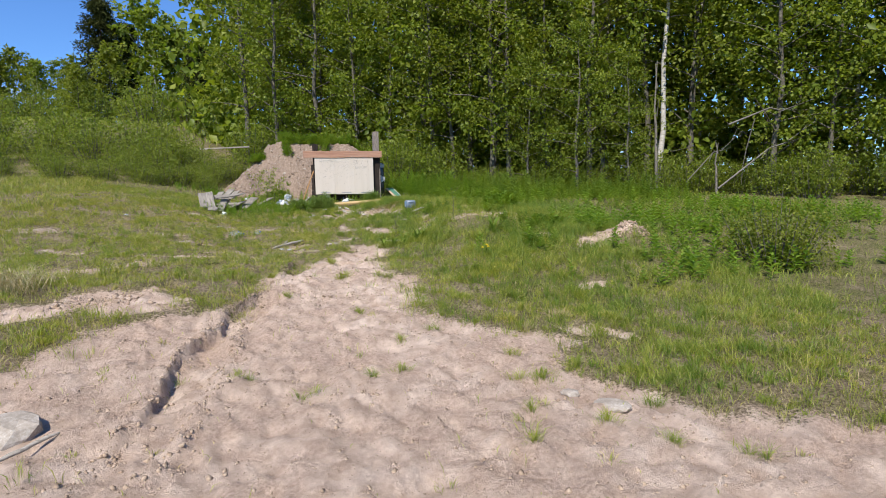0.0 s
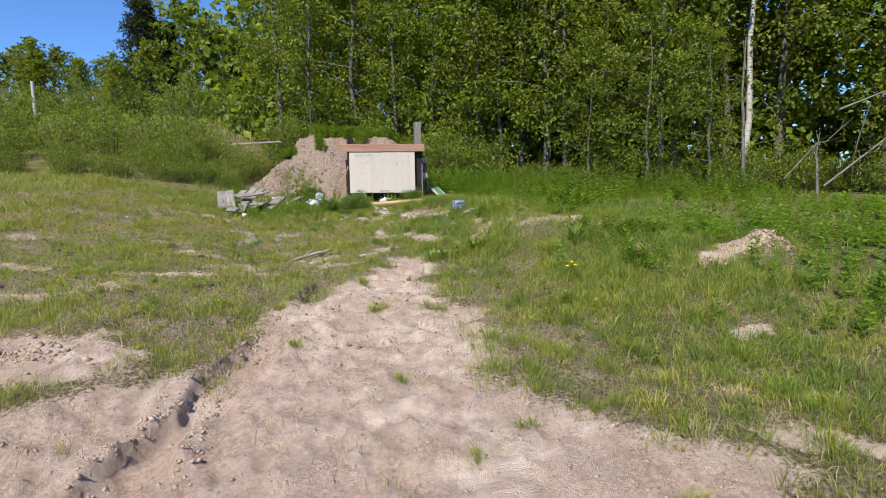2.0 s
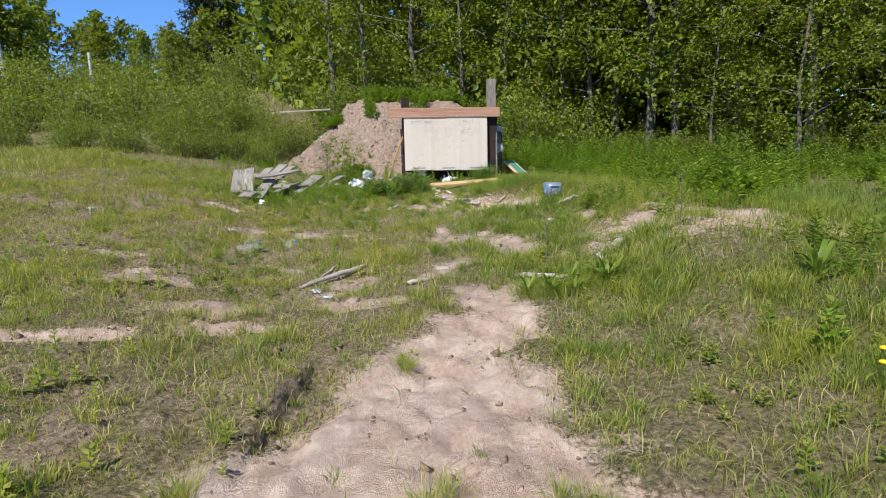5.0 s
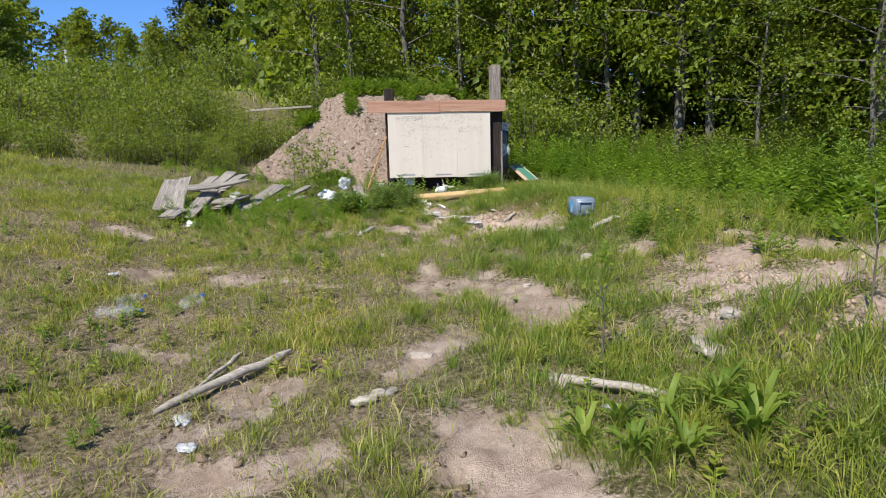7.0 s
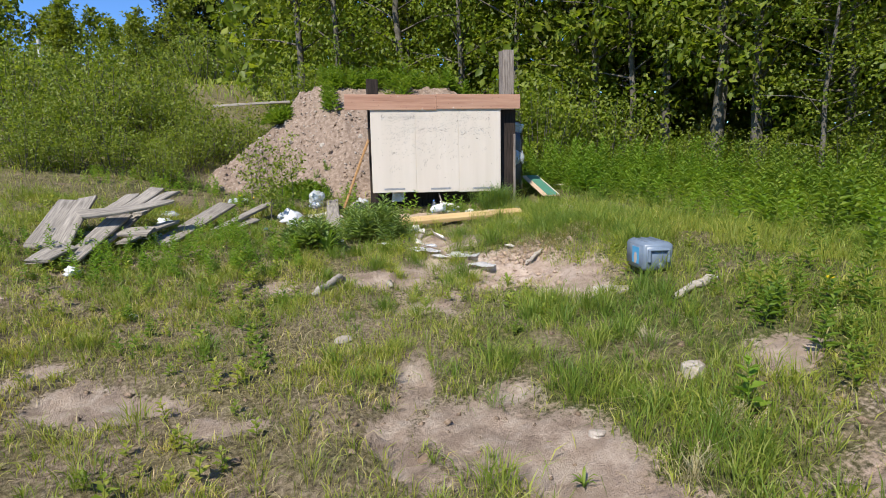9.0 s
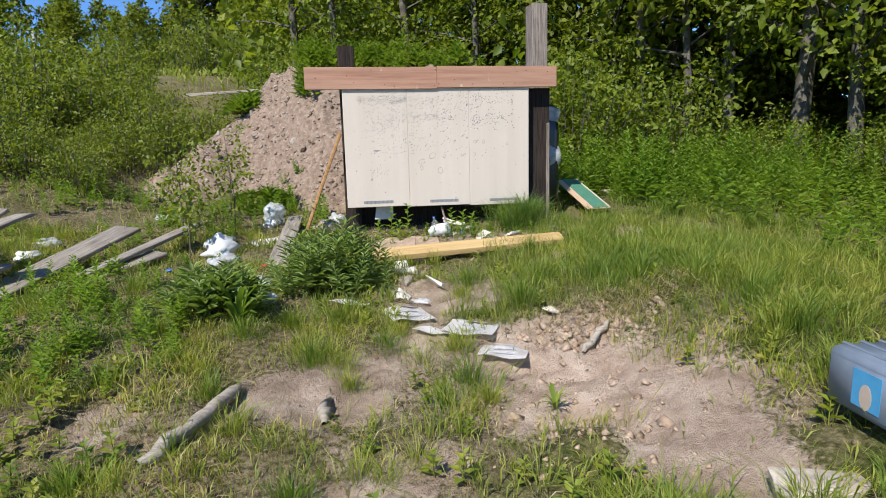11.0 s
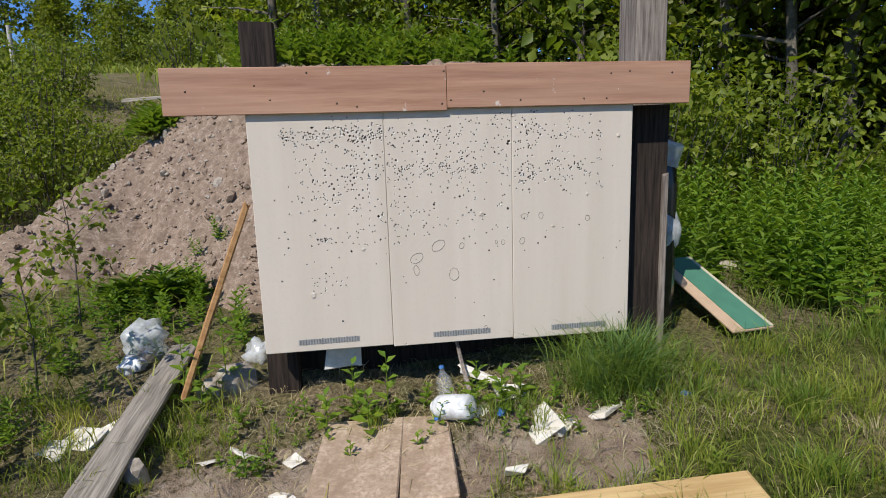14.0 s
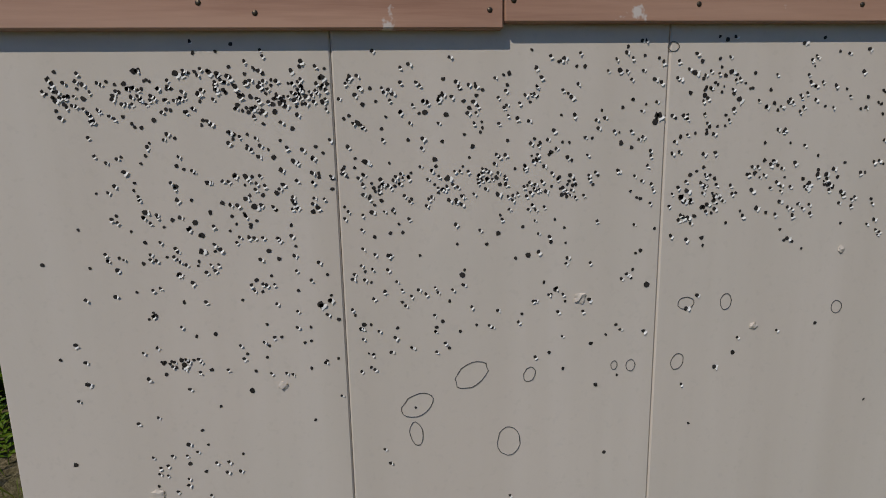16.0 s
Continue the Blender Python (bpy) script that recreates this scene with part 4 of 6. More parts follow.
lay("grey_board", GREY_WOOD, (0.38, 16.2), (0.74, 17.7), 0.2, 0.03, "weathered grey board lying in grass", "board", 33, 0.95, 1.2, roll=7)
lay("grey_board", GREY_WOOD, (0.74, 16.75), (1.2, 17.9), 0.17, 0.03, "weathered grey board lying in grass", "board", 34, 0.99, 1.18, roll=-9)
lay("grey_board", GREY_WOOD, (0.66, 16.5), (1.1, 17.3), 0.15, 0.025, "weathered grey board lying in grass", "board", 35, 0.93, 1.05, roll=3)
# the heap of old boards
HEAP = [((-0.50, 15.85), (-0.57, 16.75), 0.19, 1.02, 1.35, 8), ((-0.33, 15.8), (-0.41, 16.75), 0.18, 0.98, 1.37, -10), ((-0.25, 16.15), (0.42, 16.52), 0.15, 1.25, 1.32, 14),
        ((-0.16, 15.6), (-0.02, 16.5), 0.16, 0.92, 1.22, 12), ((-0.08, 16.05), (0.08, 16.9), 0.17, 1.0, 1.27, -8), ((-0.33, 15.45), (-0.24, 15.85), 0.2, 0.96, 1.02, 6),
        ((-0.10, 16.5), (0.14, 17.1), 0.16, 1.2, 1.42, 4), ((0.12, 16.5), (0.3, 17.1), 0.16, 1.22, 1.4, -5), ((-0.24, 16.6), (-0.1, 17.1), 0.15, 1.2, 1.37, 3), ((-0.45, 16.35), (0.3, 16.2), 0.18, 1.05, 1.08, 10), ((0.1, 16.05), (0.4, 16.6), 0.17, 1.0, 1.12, -6)]
for k, (a, b, w, za, zb, roll) in enumerate(HEAP):
    lay("old_board", GREY_WOOD, a, b, w, 0.028, "grey rotten board in a loose heap on the grass", "board", 50 + k, za, zb, roll, "heap of old boards", 0.02)
# stick, short pieces of wood
for k, (a, b, r, lab) in enumerate((((0.70, 11.12), (1.30, 11.66), 0.024, "bleached dry stick lying on thin grass"), ((1.62, 10.93), (1.84, 11.03), 0.026, "short pale offcut of wood"), ((2.38, 14.88), (2.41, 15.1), 0.026, "short dark stub of wood on bare soil"),
                                     ((1.8, 14.66), (2.02, 15.22), 0.03, "bleached stick half buried in soil"), ((3.66, 15.34), (3.86, 15.5), 0.019, "broken grey stick in the dug hollow"), ((0.82, 11.3), (1.02, 11.72), 0.012, "thin dry twig on thin grass"),
                                     ((2.6, 11.04), (3.05, 10.62), 0.024, "pale barkless log lying among broad leaves"), ((4.0, 13.6), (4.34, 13.68), 0.03, "grey offcut lying before the canister"), ((-1.3, 4.2), (-0.95, 4.5), 0.012, "thin dry twig on sand"), ((-1.5, 4.4), (-1.05, 4.6), 0.01, "thin dry twig on sand"), ((5.6, 19.6), (6.5, 19.2), 0.05, "grey dead branch among green weeds"))):
    tagged(new("dry_stick", tri_mesh("dry_stick", *stick(a, b, r, k), PALE_WOOD, True)), lab, "stick", "dry sticks")
lay("wood_strip", POST_WOOD, (3.44, 17.96), (3.41, 18.25), 0.02, 0.012, "thin grey strip leaning under the panels", "strip", 68, 0.99, 1.22)
lay("white_pipe", PLASTER, (3.42, 18.2), (3.6, 18.06), 0.035, 0.035, "short piece of white plastic pipe", "pipe", 69, 1.1, 1.06)

# the flat slab in front of the board, split down the middle
for k, (x0, x1) in enumerate(((2.745, 3.085), (3.09, 3.285))):
    bm = block(x1 - x0, 0.56, 0.05, (0, 0, 0), 0.006, jitter=0.02, seed=k)
    thing("ground_slab", bm, SAND_CLOD, pose((x0 + x1) / 2, 17.69 - 0.02 * k, float(land((x0 + x1) / 2, 17.68)) + 0.004, 3.5, 0, -5), "flat earth-stained slab sunk into the soil", "slab", "split slab")

# rocks
for x, y, sx, sy, sz, s in ((2.31, 18.42, 0.2, 0.18, 0.24, 1), (2.2, 18.36, 0.13, 0.12, 0.2, 2), (2.62, 10.98, 0.12, 0.08, 0.09, 3), (3.84, 14.04, 0.3, 0.13, 0.11, 4), (3.62, 12.84, 0.1, 0.1, 0.12, 5),
                            (2.90, 16.78, 0.13, 0.1, 0.07, 6), (3.02, 12.6, 0.07, 0.05, 0.04, 8), (2.0, 13.9, 0.12, 0.08, 0.06, 10), (3.35, 10.85, 0.3, 0.12, 0.07, 11), (-1.25, 4.68, 0.42, 0.3, 0.2, 12), (2.02, 11.5, 0.14, 0.08, 0.05, 13),
                            (2.42, 17.1, 0.1, 0.08, 0.06, 15), (3.6, 11.0, 0.14, 0.1, 0.06, 16), (2.2, 3.75, 0.24, 0.2, 0.05, 17), (2.05, 4.0, 0.12, 0.1, 0.05, 18), (2.05, 17.75, 0.1, 0.1, 0.12, 19)):
    thing("rock", rock_bm(sx, sy, sz, s, 0.45), ROCK, pose(x, y, float(height(x, y)) + sz * 0.1, 0, 0, s * 40), "pale rough rock half sunk in the ground", "rock", "loose rocks")


# rubbish
def bottle(x, y, turn, scale, mat, label, roll=0.0, seed=0, tilt=0.0):
    ob = empty("plastic_bottle", x, y, float(height(x, y)) + 0.05 * scale + 0.01, turn, label, "bottle", "plastic bottles")
    ob.matrix_world = ob.matrix_world @ pose(0, 0, 0, roll, tilt, 0)
    prof = [(-0.15, 0.03), (-0.148, 0.045), (-0.13, 0.05), (-0.05, 0.05), (-0.045, 0.046), (-0.02, 0.05), (0.05, 0.05), (0.055, 0.046), (0.07, 0.05), (0.1, 0.04), (0.135, 0.016), (0.15, 0.014)]
    bm = lathe([(a * scale, r * scale) for a, r in prof], 14, 0.06, seed)
    part("body", bm, mat, ob, "", True)
    bm = lathe([(0.15 * scale, 0.016 * scale), (0.17 * scale, 0.016 * scale)], 10)
    part("cap", bm, BLUE_BIT, ob, "blue screw cap")
    return ob


bottle(0.14, 12.45, 5, 0.85, PET, "crumpled clear plastic bottle lying in grass", seed=1)
bottle(0.14, 12.7, 60, 0.7, PET, "crumpled clear plastic bottle lying in grass", seed=2)
bottle(0.56, 12.65, 75, 0.85, PET, "crumpled clear plastic bottle lying in grass", seed=3)
bottle(3.33, 18.1, 100, 0.8, PET, "crushed clear bottle standing by the panels", tilt=-60, seed=4)
bottle(0.2, 16.35, 20, 1.3, PET, "crumpled clear bottle among old boards", seed=6)
jug = empty("milky_jug", 3.22, 17.78, None, 0, "milky white plastic jug without a neck lying on soil", "jug")
jug.matrix_world = pose(3.33, 17.9, float(height(3.33, 17.92)) + 0.06, 0, 14, 138) @ Matrix.Scale(0.64, 4)
part("body", lathe([(-0.15, 0.05), (-0.145, 0.078), (-0.12, 0.085), (0.0, 0.088), (0.1, 0.085), (0.13, 0.07), (0.15, 0.045)], 20, 0.02, 3), JUG, jug, "", True)
part("rim", lathe([(0.15, 0.046), (0.165, 0.046)], 14), WHITE_BAG, jug, "white moulded rim")
BAGS = [(1.74, 18.82, 0.28, 0.22, 0.42, 1), (1.72, 18.68, 0.18, 0.16, 0.16, 2), (2.38, 18.72, 0.2, 0.15, 0.2, 3), (1.44, 17.72, 0.26, 0.2, 0.3, 4), (1.5, 17.5, 0.34, 0.26, 0.26, 5), (1.58, 17.25, 0.3, 0.22, 0.18, 8),
        (1.92, 16.52, 0.26, 0.22, 0.16, 6), (2.0, 16.3, 0.18, 0.14, 0.1, 7), (0.08, 17.5, 0.3, 0.2, 0.14, 9), (0.02, 17.9, 0.3, 0.24, 0.14, 10), (0.67, 19.08, 0.34, 0.2, 0.12, 11), (0.8, 17.5, 0.3, 0.2, 0.08, 12), (1.55, 17.1, 0.2, 0.16, 0.12, 24),
        (-0.06, 15.4, 0.15, 0.13, 0.11, 13), (0.6, 14.6, 0.1, 0.08, 0.06, 14), (2.86, 16.9, 0.16, 0.1, 0.07, 15), (6.55, 18.0, 0.14, 0.1, 0.08, 16), (-1.9, 13.9, 0.12, 0.09, 0.06, 17), (2.74, 10.66, 0.1, 0.06, 0.06, 18), (2.86, 10.5, 0.16, 0.07, 0.07, 19), (0.85, 11.08, 0.16, 0.1, 0.04, 20), (0.95, 10.74, 0.1, 0.08, 0.03, 21), (-0.2, 13.35, 0.1, 0.08, 0.05, 22), (2.95, 16.3, 0.14, 0.1, 0.05, 25)]
for x, y, a, b, c, s in BAGS:
    thing("plastic_bag", crumple((a * 0.8, b * 0.8, c * 0.8), s, 0.8, 0.45, 3), WHITE_BAG if s in (2, 4, 5, 9, 13) else MILKY, pose(x, y, float(height(x, y)) + c * 0.18, 0, 0, s * 50), "crumpled white plastic film lying in weeds", "plastic bag", "scattered plastic", True)
for k, (x, y, sx, mat, lab) in enumerate(((3.27, 17.92, 0.1, BLUE_BIT, "blue and white sweet wrapper"), (3.54, 17.86, 0.1, BLUE_BIT, "blue and white sweet wrapper"), (4.4, 17.85, 0.07, BLUE_BIT, "blue and white wrapper"), (1.89, 17.1, 0.1, RED_BIT, "red scrap of plastic"), (0.6, 19.3, 0.09, BLUE_BIT, "blue scrap of plastic"), (1.25, 16.95, 0.08, BLUE_BIT, "blue scrap of film"))):
    thing("wrapper", crumple((sx * 0.65, sx * 0.4, 0.03), 30 + k, 0.8, 0.4, 2), mat, pose(x, y, float(height(x, y)) + 0.02, 0, 0, k * 70), lab + " on the ground", "wrapper")
for k, (x, y, s) in enumerate(((3.45, 17.94, 0.12), (3.74, 17.78, 0.18), (2.65, 17.8, 0.1), (3.62, 18.02, 0.13), (2.85, 17.85, 0.08), (3.62, 15.72, 0.09), (2.62, 17.6, 0.07), (4.0, 17.85, 0.14), (3.7, 17.77, 0.2), (1.75, 18.04, 0.16), (1.86, 18.1, 0.11), (1.68, 17.95, 0.1), (2.44, 17.88, 0.1), (2.3, 17.85, 0.08), (2.65, 17.46, 0.1), (2.88, 17.0, 0.14), (2.95, 16.93, 0.09), (2.84, 16.42, 0.12), (3.1, 16.54, 0.16), (3.5, 17.5, 0.08))):
    bm = block(s, s * 0.7, 0.015, (0, 0, 0), 0.003, jitter=s * 0.16, seed=k + 9)
    thing("broken_tile", bm, PLASTER, pose(x, y, float(height(x, y)) + 0.015, 8 - 3 * k, 6, k * 57), "broken pale shard lying on soil", "shard", "shards")


# sheets of paper on the path, curled
def sheet(x, y, w, h, turn, curl, seed, lift):
    ob = empty("paper_sheet", x, y, float(height(x, y)) + lift, turn, "curled white printed sheet lying across the path", "paper sheet", "paper sheets")
    bm, n = bmesh.new(), 12
    rows = [[bm.verts.new(((i / n - 0.5) * w, (j / 4 - 0.5) * h, curl * (math.sin(i / n * 4.2 + seed) * 0.5 + 0.5) + 0.006 * math.sin(j + i * 0.6 + seed))) for j in range(5)] for i in range(n + 1)]
    for i in range(n):
        for j in range(4):
            bm.faces.new((rows[i][j], rows[i + 1][j], rows[i + 1][j + 1], rows[i][j + 1]))
    bmesh.ops.solidify(bm, geom=bm.faces[:], thickness=0.0008)
    part("sheet", bm, PAPER, ob)
    if h > 0.15:
        for j in range(3):
            bar, z = bmesh.new(), (j / 3 - 0.3) * h
            row = [[bar.verts.new(((i / n - 0.5) * w, z + e, curl * (math.sin(i / n * 4.2 + seed) * 0.5 + 0.5) + 0.012)) for e in (0, h * 0.05)] for i in range(3, n - 2)]
            for p, q3 in zip(row, row[1:]):
                bar.faces.new((p[0], q3[0], q3[1], p[1]))
            part("printed_line", bar, PAPER_PRINT, ob, "grey illegible line of print")
    return ob


sheet(2.84, 16.0, 0.25, 0.3, 10, 0.02, 0.6, 0.025)
sheet(3.16, 15.70, 0.28, 0.22, -27, 0.014, 2.2, 0.025)
sheet(2.95, 15.71, 0.22, 0.08, -29, 0.01, 1.2, 0.025)
sheet(3.27, 15.43, 0.24, 0.17, -24, 0.008, 0.3, 0.025)
sheet(2.5, 16.19, 0.25, 0.08, -30, 0.012, 1.0, 0.025)

# the jerrycan on its back
can = empty("jerrycan", 4.16, 14.16, float(land(4.16, 14.16)) + 0.03, -6, "blue-grey plastic jerrycan with a blue label lying in grass", "jerrycan")
bm = block(0.33, 0.44, 0.29, (0, 0, 0.145), 0.035)
bmesh.ops.bevel(bm, geom=[e for e in bm.edges if e.calc_length() > 0.1], offset=0.008, segments=2, affect="EDGES")
part("body", bm, CAN_PLASTIC, can, "", True)
part("handle", (lambda b: (bmesh.ops.transform(b, matrix=Matrix.Translation((0, -0.235, 0.16)), verts=b.verts), b)[1])(block(0.2, 0.03, 0.03, (0, 0, 0.06), 0.012, bm=block(0.03, 0.06, 0.14, (-0.1, 0.015, 0.0), 0.01, bm=block(0.03, 0.06, 0.14, (0.1, 0.015, 0.0), 0.01)))), CAN_PLASTIC, can, "moulded grip")
bm = lathe([(0, 0.032), (0.03, 0.032), (0.035, 0.026)], 14)
bmesh.ops.transform(bm, matrix=Matrix.Translation((0.02, -0.215, 0.06)) @ Matrix.Rotation(radians(-90), 4, "Z"), verts=bm.verts)
part("screw_cap", bm, CAN_PLASTIC, can, "round screw cap", True)
lab = part("label", block(0.002, 0.16, 0.17, (-0.1675, -0.05, 0.15), 0), LABEL_BLUE, can, "bright blue sticker")
bm = lathe([(0, 0.05), (0.001, 0.05)], 16)
bmesh.ops.transform(bm, matrix=Matrix.Translation((-0.1698, -0.05, 0.12)) @ Matrix.Diagonal((1, 0.7, 1.2, 1)), verts=bm.verts)
part("oval", bm, LABEL_TAN, lab, "tan oval on the sticker")
for x in (-0.09, 0.0, 0.09):
    part("rib", block(0.02, 0.36, 0.008, (x, 0.02, 0.292), 0.003), CAN_PLASTIC, can, "moulded rib")

can.scale = (0.68, 0.68, 0.68)

# the green-painted sheet beside the board
ply = empty("painted_sheet", 4.9, 18.45, None, 0, "tan sheet with a green stripe lying tilted beside the board", "sheet")
ply.matrix_world = look((5.0, 18.6, 1.25), (5.05, 18.2, 1.1)) @ pose(0, 0, 0, 90, 0, 0) @ pose(0, 0, 0, 0, 0, 0)
part("base", block(0.27, 0.76, 0.016, (-0.025, 0.05, 0), 0.004), TAN_PLY, ply, "bare tan board")
for side in (-1, 1):
    part("margin", block(0.022, 0.75, 0.004, (-0.147, 0.05, side * 0.0105), 0), PALE_PLY, ply, "cream painted edge")
    part("green_field", block(0.17, 0.75, 0.004, (-0.05, 0.05, side * 0.0105), 0), GREEN_PLY, ply, "green painted stripe")

# the rail lying on the far meadow, the poles
lay("birch_rail", PALE_WOOD, (-0.85, 26.0), (1.0, 26.0), 0.055, 0.055, "pale barkless pole lying over the far meadow brush", "pole", 90, 3.1, 3.2)
pole = empty("utility_pole", -20.0, 50.0, None, 0, "grey leaning wooden utility pole on the hill", "pole")
link_part("shaft", tri_mesh("shaft", *tubes([[((0, 0, -0.5), 0.16), ((-0.2, 0, 3), 0.14), ((-0.45, 0, 6.6), 0.11)]], 10), CONCRETE_POLE, True), pole)
post = empty("fence_post", -14.8, 50.0, None, 0, "short pale post on the hill", "post")
link_part("shaft", tri_mesh("shaft", *tubes([[((0, 0, -0.3), 0.12), ((0, 0, 2.6), 0.11)]], 8), CONCRETE_POLE, True), post)


# ---- the spoil heap: one lumpy body with stones pressed into it ----
hx, hy = np.meshgrid(np.linspace(-1.2, 5.6, 200), np.linspace(18.75, 23.6, 150))
hz = land(hx, hy) + np.maximum(spoil(hx, hy), -0.3) + 0.14 * (fbm(hx * 5, hy * 5, 63, 4) - 0.5) + 0.05 * (vnoise(hx * 19, hy * 19, 64) - 0.5)
hv = np.stack([hx.ravel(), hy.ravel(), hz.ravel()], 1)
ii, jj = np.meshgrid(np.arange(199), np.arange(149))
o = (jj * 200 + ii).ravel()
heap = tagged(new("earth_mound", tri_mesh("earth_mound", hv, np.stack([o, o + 1, o + 201, o + 200], 1), SPOIL, True)), "mound of pinkish stony earth beside the board", "earth mound")


def heap_z(x, y):
    return float(land(x, y) + spoil(x, y))


q = random.Random(17)
stones = [rock_bm(1, 0.85, 0.7, s, 0.4, 2 if s < 2 else 1) for s in range(6)]
stone_me = []
for bm in stones:
    me = bpy.data.meshes.new("stone")
    bm.to_mesh(me)
    bm.free()
    me.materials.append(ROCK if len(stone_me) % 3 == 0 else STONE)
    stone_me.append(me)
made = 0
while made < 290:
    x, y = q.uniform(-0.2, 2.5), q.uniform(19.0, 21.9)
    if float(spoil(x, y)) < 0.06:
        continue
    s = min(0.11, 0.03 + q.expovariate(1 / 0.018))
    ob = link_part("stone", stone_me[made % 6], heap)
    ob.matrix_world = pose(x, y, heap_z(x, y) + s * 0.05, q.uniform(0, 360), q.uniform(0, 360), q.uniform(0, 360)) @ Matrix.Scale(s, 4)
    made += 1

# small stones and gravel over the whole heap
pv, pf = np.array([(0.6, 0.1, 0), (0.1, 0.55, 0.1), (-0.5, 0.05, -0.1), (0, -0.6, 0.05), (0.1, 0.1, 0.42), (0, 0, -0.4)]), np.array([(0, 1, 4), (1, 2, 4), (2, 3, 4), (3, 0, 4), (1, 0, 5), (2, 1, 5), (3, 2, 5), (0, 3, 5)])
for name, mat, n, label in (("pale_pebbles", ROCK, 2200, "small pale stones strewn over the mound"), ("brown_pebbles", STONE, 3600, "brown pebbles and clods on the mound")):
    x, y = rs.uniform(-0.9, 2.9, n), rs.uniform(18.9, 22.0, n)
    ok = spoil(x, y) > 0.03
    x, y = x[ok], y[ok]
    z = land(x, y) + spoil(x, y) + 0.14 * (fbm(x * 5, y * 5, 63, 4) - 0.5)
    arr = scatter(pv, pf, np.stack([x, y, z], 1), rs.uniform(0, 6.28, len(x)), np.minimum(0.05, 0.012 + rs.exponential(0.010, len(x))), 0.9)
    tagged(new(name, tri_mesh(name, *arr, mat)), label, "stones", kind="stuff")

# clods along the rut and crumbs on the sand
cl = [(np.array([(0.6, 0.1, 0), (0.1, 0.55, 0.1), (-0.5, 0.05, -0.1), (0, -0.6, 0.05), (0.1, 0.1, 0.5), (0, 0, -0.4)]), np.array([(0, 1, 4), (1, 2, 4), (2, 3, 4), (3, 0, 4), (1, 0, 5), (2, 1, 5), (3, 2, 5), (0, 3, 5)]))]
n = 8500
yy = rs.uniform(2.6, 8.0, n)
which = rs.uniform(size=n)
xx = np.where(which < 0.05, rut_line(yy) + rs.normal(0, 0.05, n), np.where(which < 0.10, lip_line(yy) + rs.normal(0, 0.06, n), rs.uniform(-2.5, 3, n)))
sz = np.where(which < 0.10, np.minimum(0.035, 0.008 + rs.exponential(0.008, n)), np.minimum(0.03, 0.005 + rs.exponential(0.005, n)))
keep = sandy(xx, yy) > 0.4
pos = np.stack([xx, yy, height(xx, yy)], 1)[keep]
crumbs = scatter(*cl[0], pos, rs.uniform(0, 6.28, keep.sum()), sz[keep] * 1.2, 0.8)
tagged(new("sand_crumbs", tri_mesh("sand_crumbs", *crumbs, SAND_CLOD)), "crumbled clods of sandy soil along the rut", "clods", kind="stuff")
heaps = [(5.75, 8.05, 0.28, 0.2), (5.75, 8.0, 0.24, 0.16), (4.95, 7.85, 0.18, 0.1), (4.1, 10.45, 0.4, 0.2), (4.6, 8.7, 0.18, 0.1), (4.95, 10.2, 0.2, 0.12), (4.3, 11.6, 0.5, 0.3), (-1.2, 7.2, 0.25, 0.15), (3.65, 15.55, 0.25, 0.1), (3.9, 15.5, 0.2, 0.12), (3.4, 14.8, 0.35, 0.35)]
hp = np.concatenate([np.stack([cx + rs.normal(0, rx * 0.7, 260), cy + rs.normal(0, ry * 0.7, 260)], 1) for cx, cy, rx, ry in heaps])
pos = np.stack([hp[:, 0], hp[:, 1], height(hp[:, 0], hp[:, 1])], 1)
crumbs = scatter(*cl[0], pos, rs.uniform(0, 6.28, len(hp)), np.minimum(0.07, 0.008 + rs.exponential(0.014, len(hp))), 0.8)
tagged(new("dug_earth", tri_mesh("dug_earth", *crumbs, SAND_CLOD)), "crumbly dug earth in small heaps on the grass", "clods", kind="stuff")
n = 3500
xx, yy = rs.uniform(-2.8, 4.2, n), rs.uniform(7, 18, n)
pos = np.stack([xx, yy, height(xx, yy)], 1)
crumbs = scatter(*cl[0], pos, rs.uniform(0, 6.28, n), np.minimum(0.07, 0.008 + rs.exponential(0.011, n)), 0.8)
tagged(new("soil_crumbs", tri_mesh("soil_crumbs", *crumbs, CLOD)), "small dark clods among the thin grass", "clods", kind="stuff")


# ---- grass ----
def grass_density(x, y):
    s = sandy(x, y)
    tuft = fbm(x * 1.5, y * 1.5, 91, 3)
    small = vnoise(x * 5.5, y * 5.5, 95)
    gap = 0.25 + 0.75 * np.clip((vnoise(x * 2.9, y * 2.9, 111) - 0.34) * 5, 0, 1)
    d = gap * np.clip((tuft - 0.36) * 5.0, 0.15, 1) * (0.12 + 1.5 * np.clip(small - 0.15, 0, 1) ** 1.5)
    return np.clip(1.35 * d + 0.1, 0, 1) * np.clip(1.12 - 1.35 * s, 0.012, 1)


def lushness(x, y):
    v = ramp(x, 1.5, 3.4) * ramp(y, 3.2, 6.5) * 0.8 + 0.35 * ramp(y, 13, 17) + 0.9 * (fbm(x * 0.7, y * 0.7, 97, 3) - 0.48)
    return np.clip(v, 0, 1)


def sow(n, x0, x1, y0, y1, power=1.0):
    x, y = rs.uniform(x0, x1, n), rs.uniform(y0, y1, n)
    d = grass_density(x, y)
    ok = rs.uniform(size=n) < d ** power
    return x[ok], y[ok]


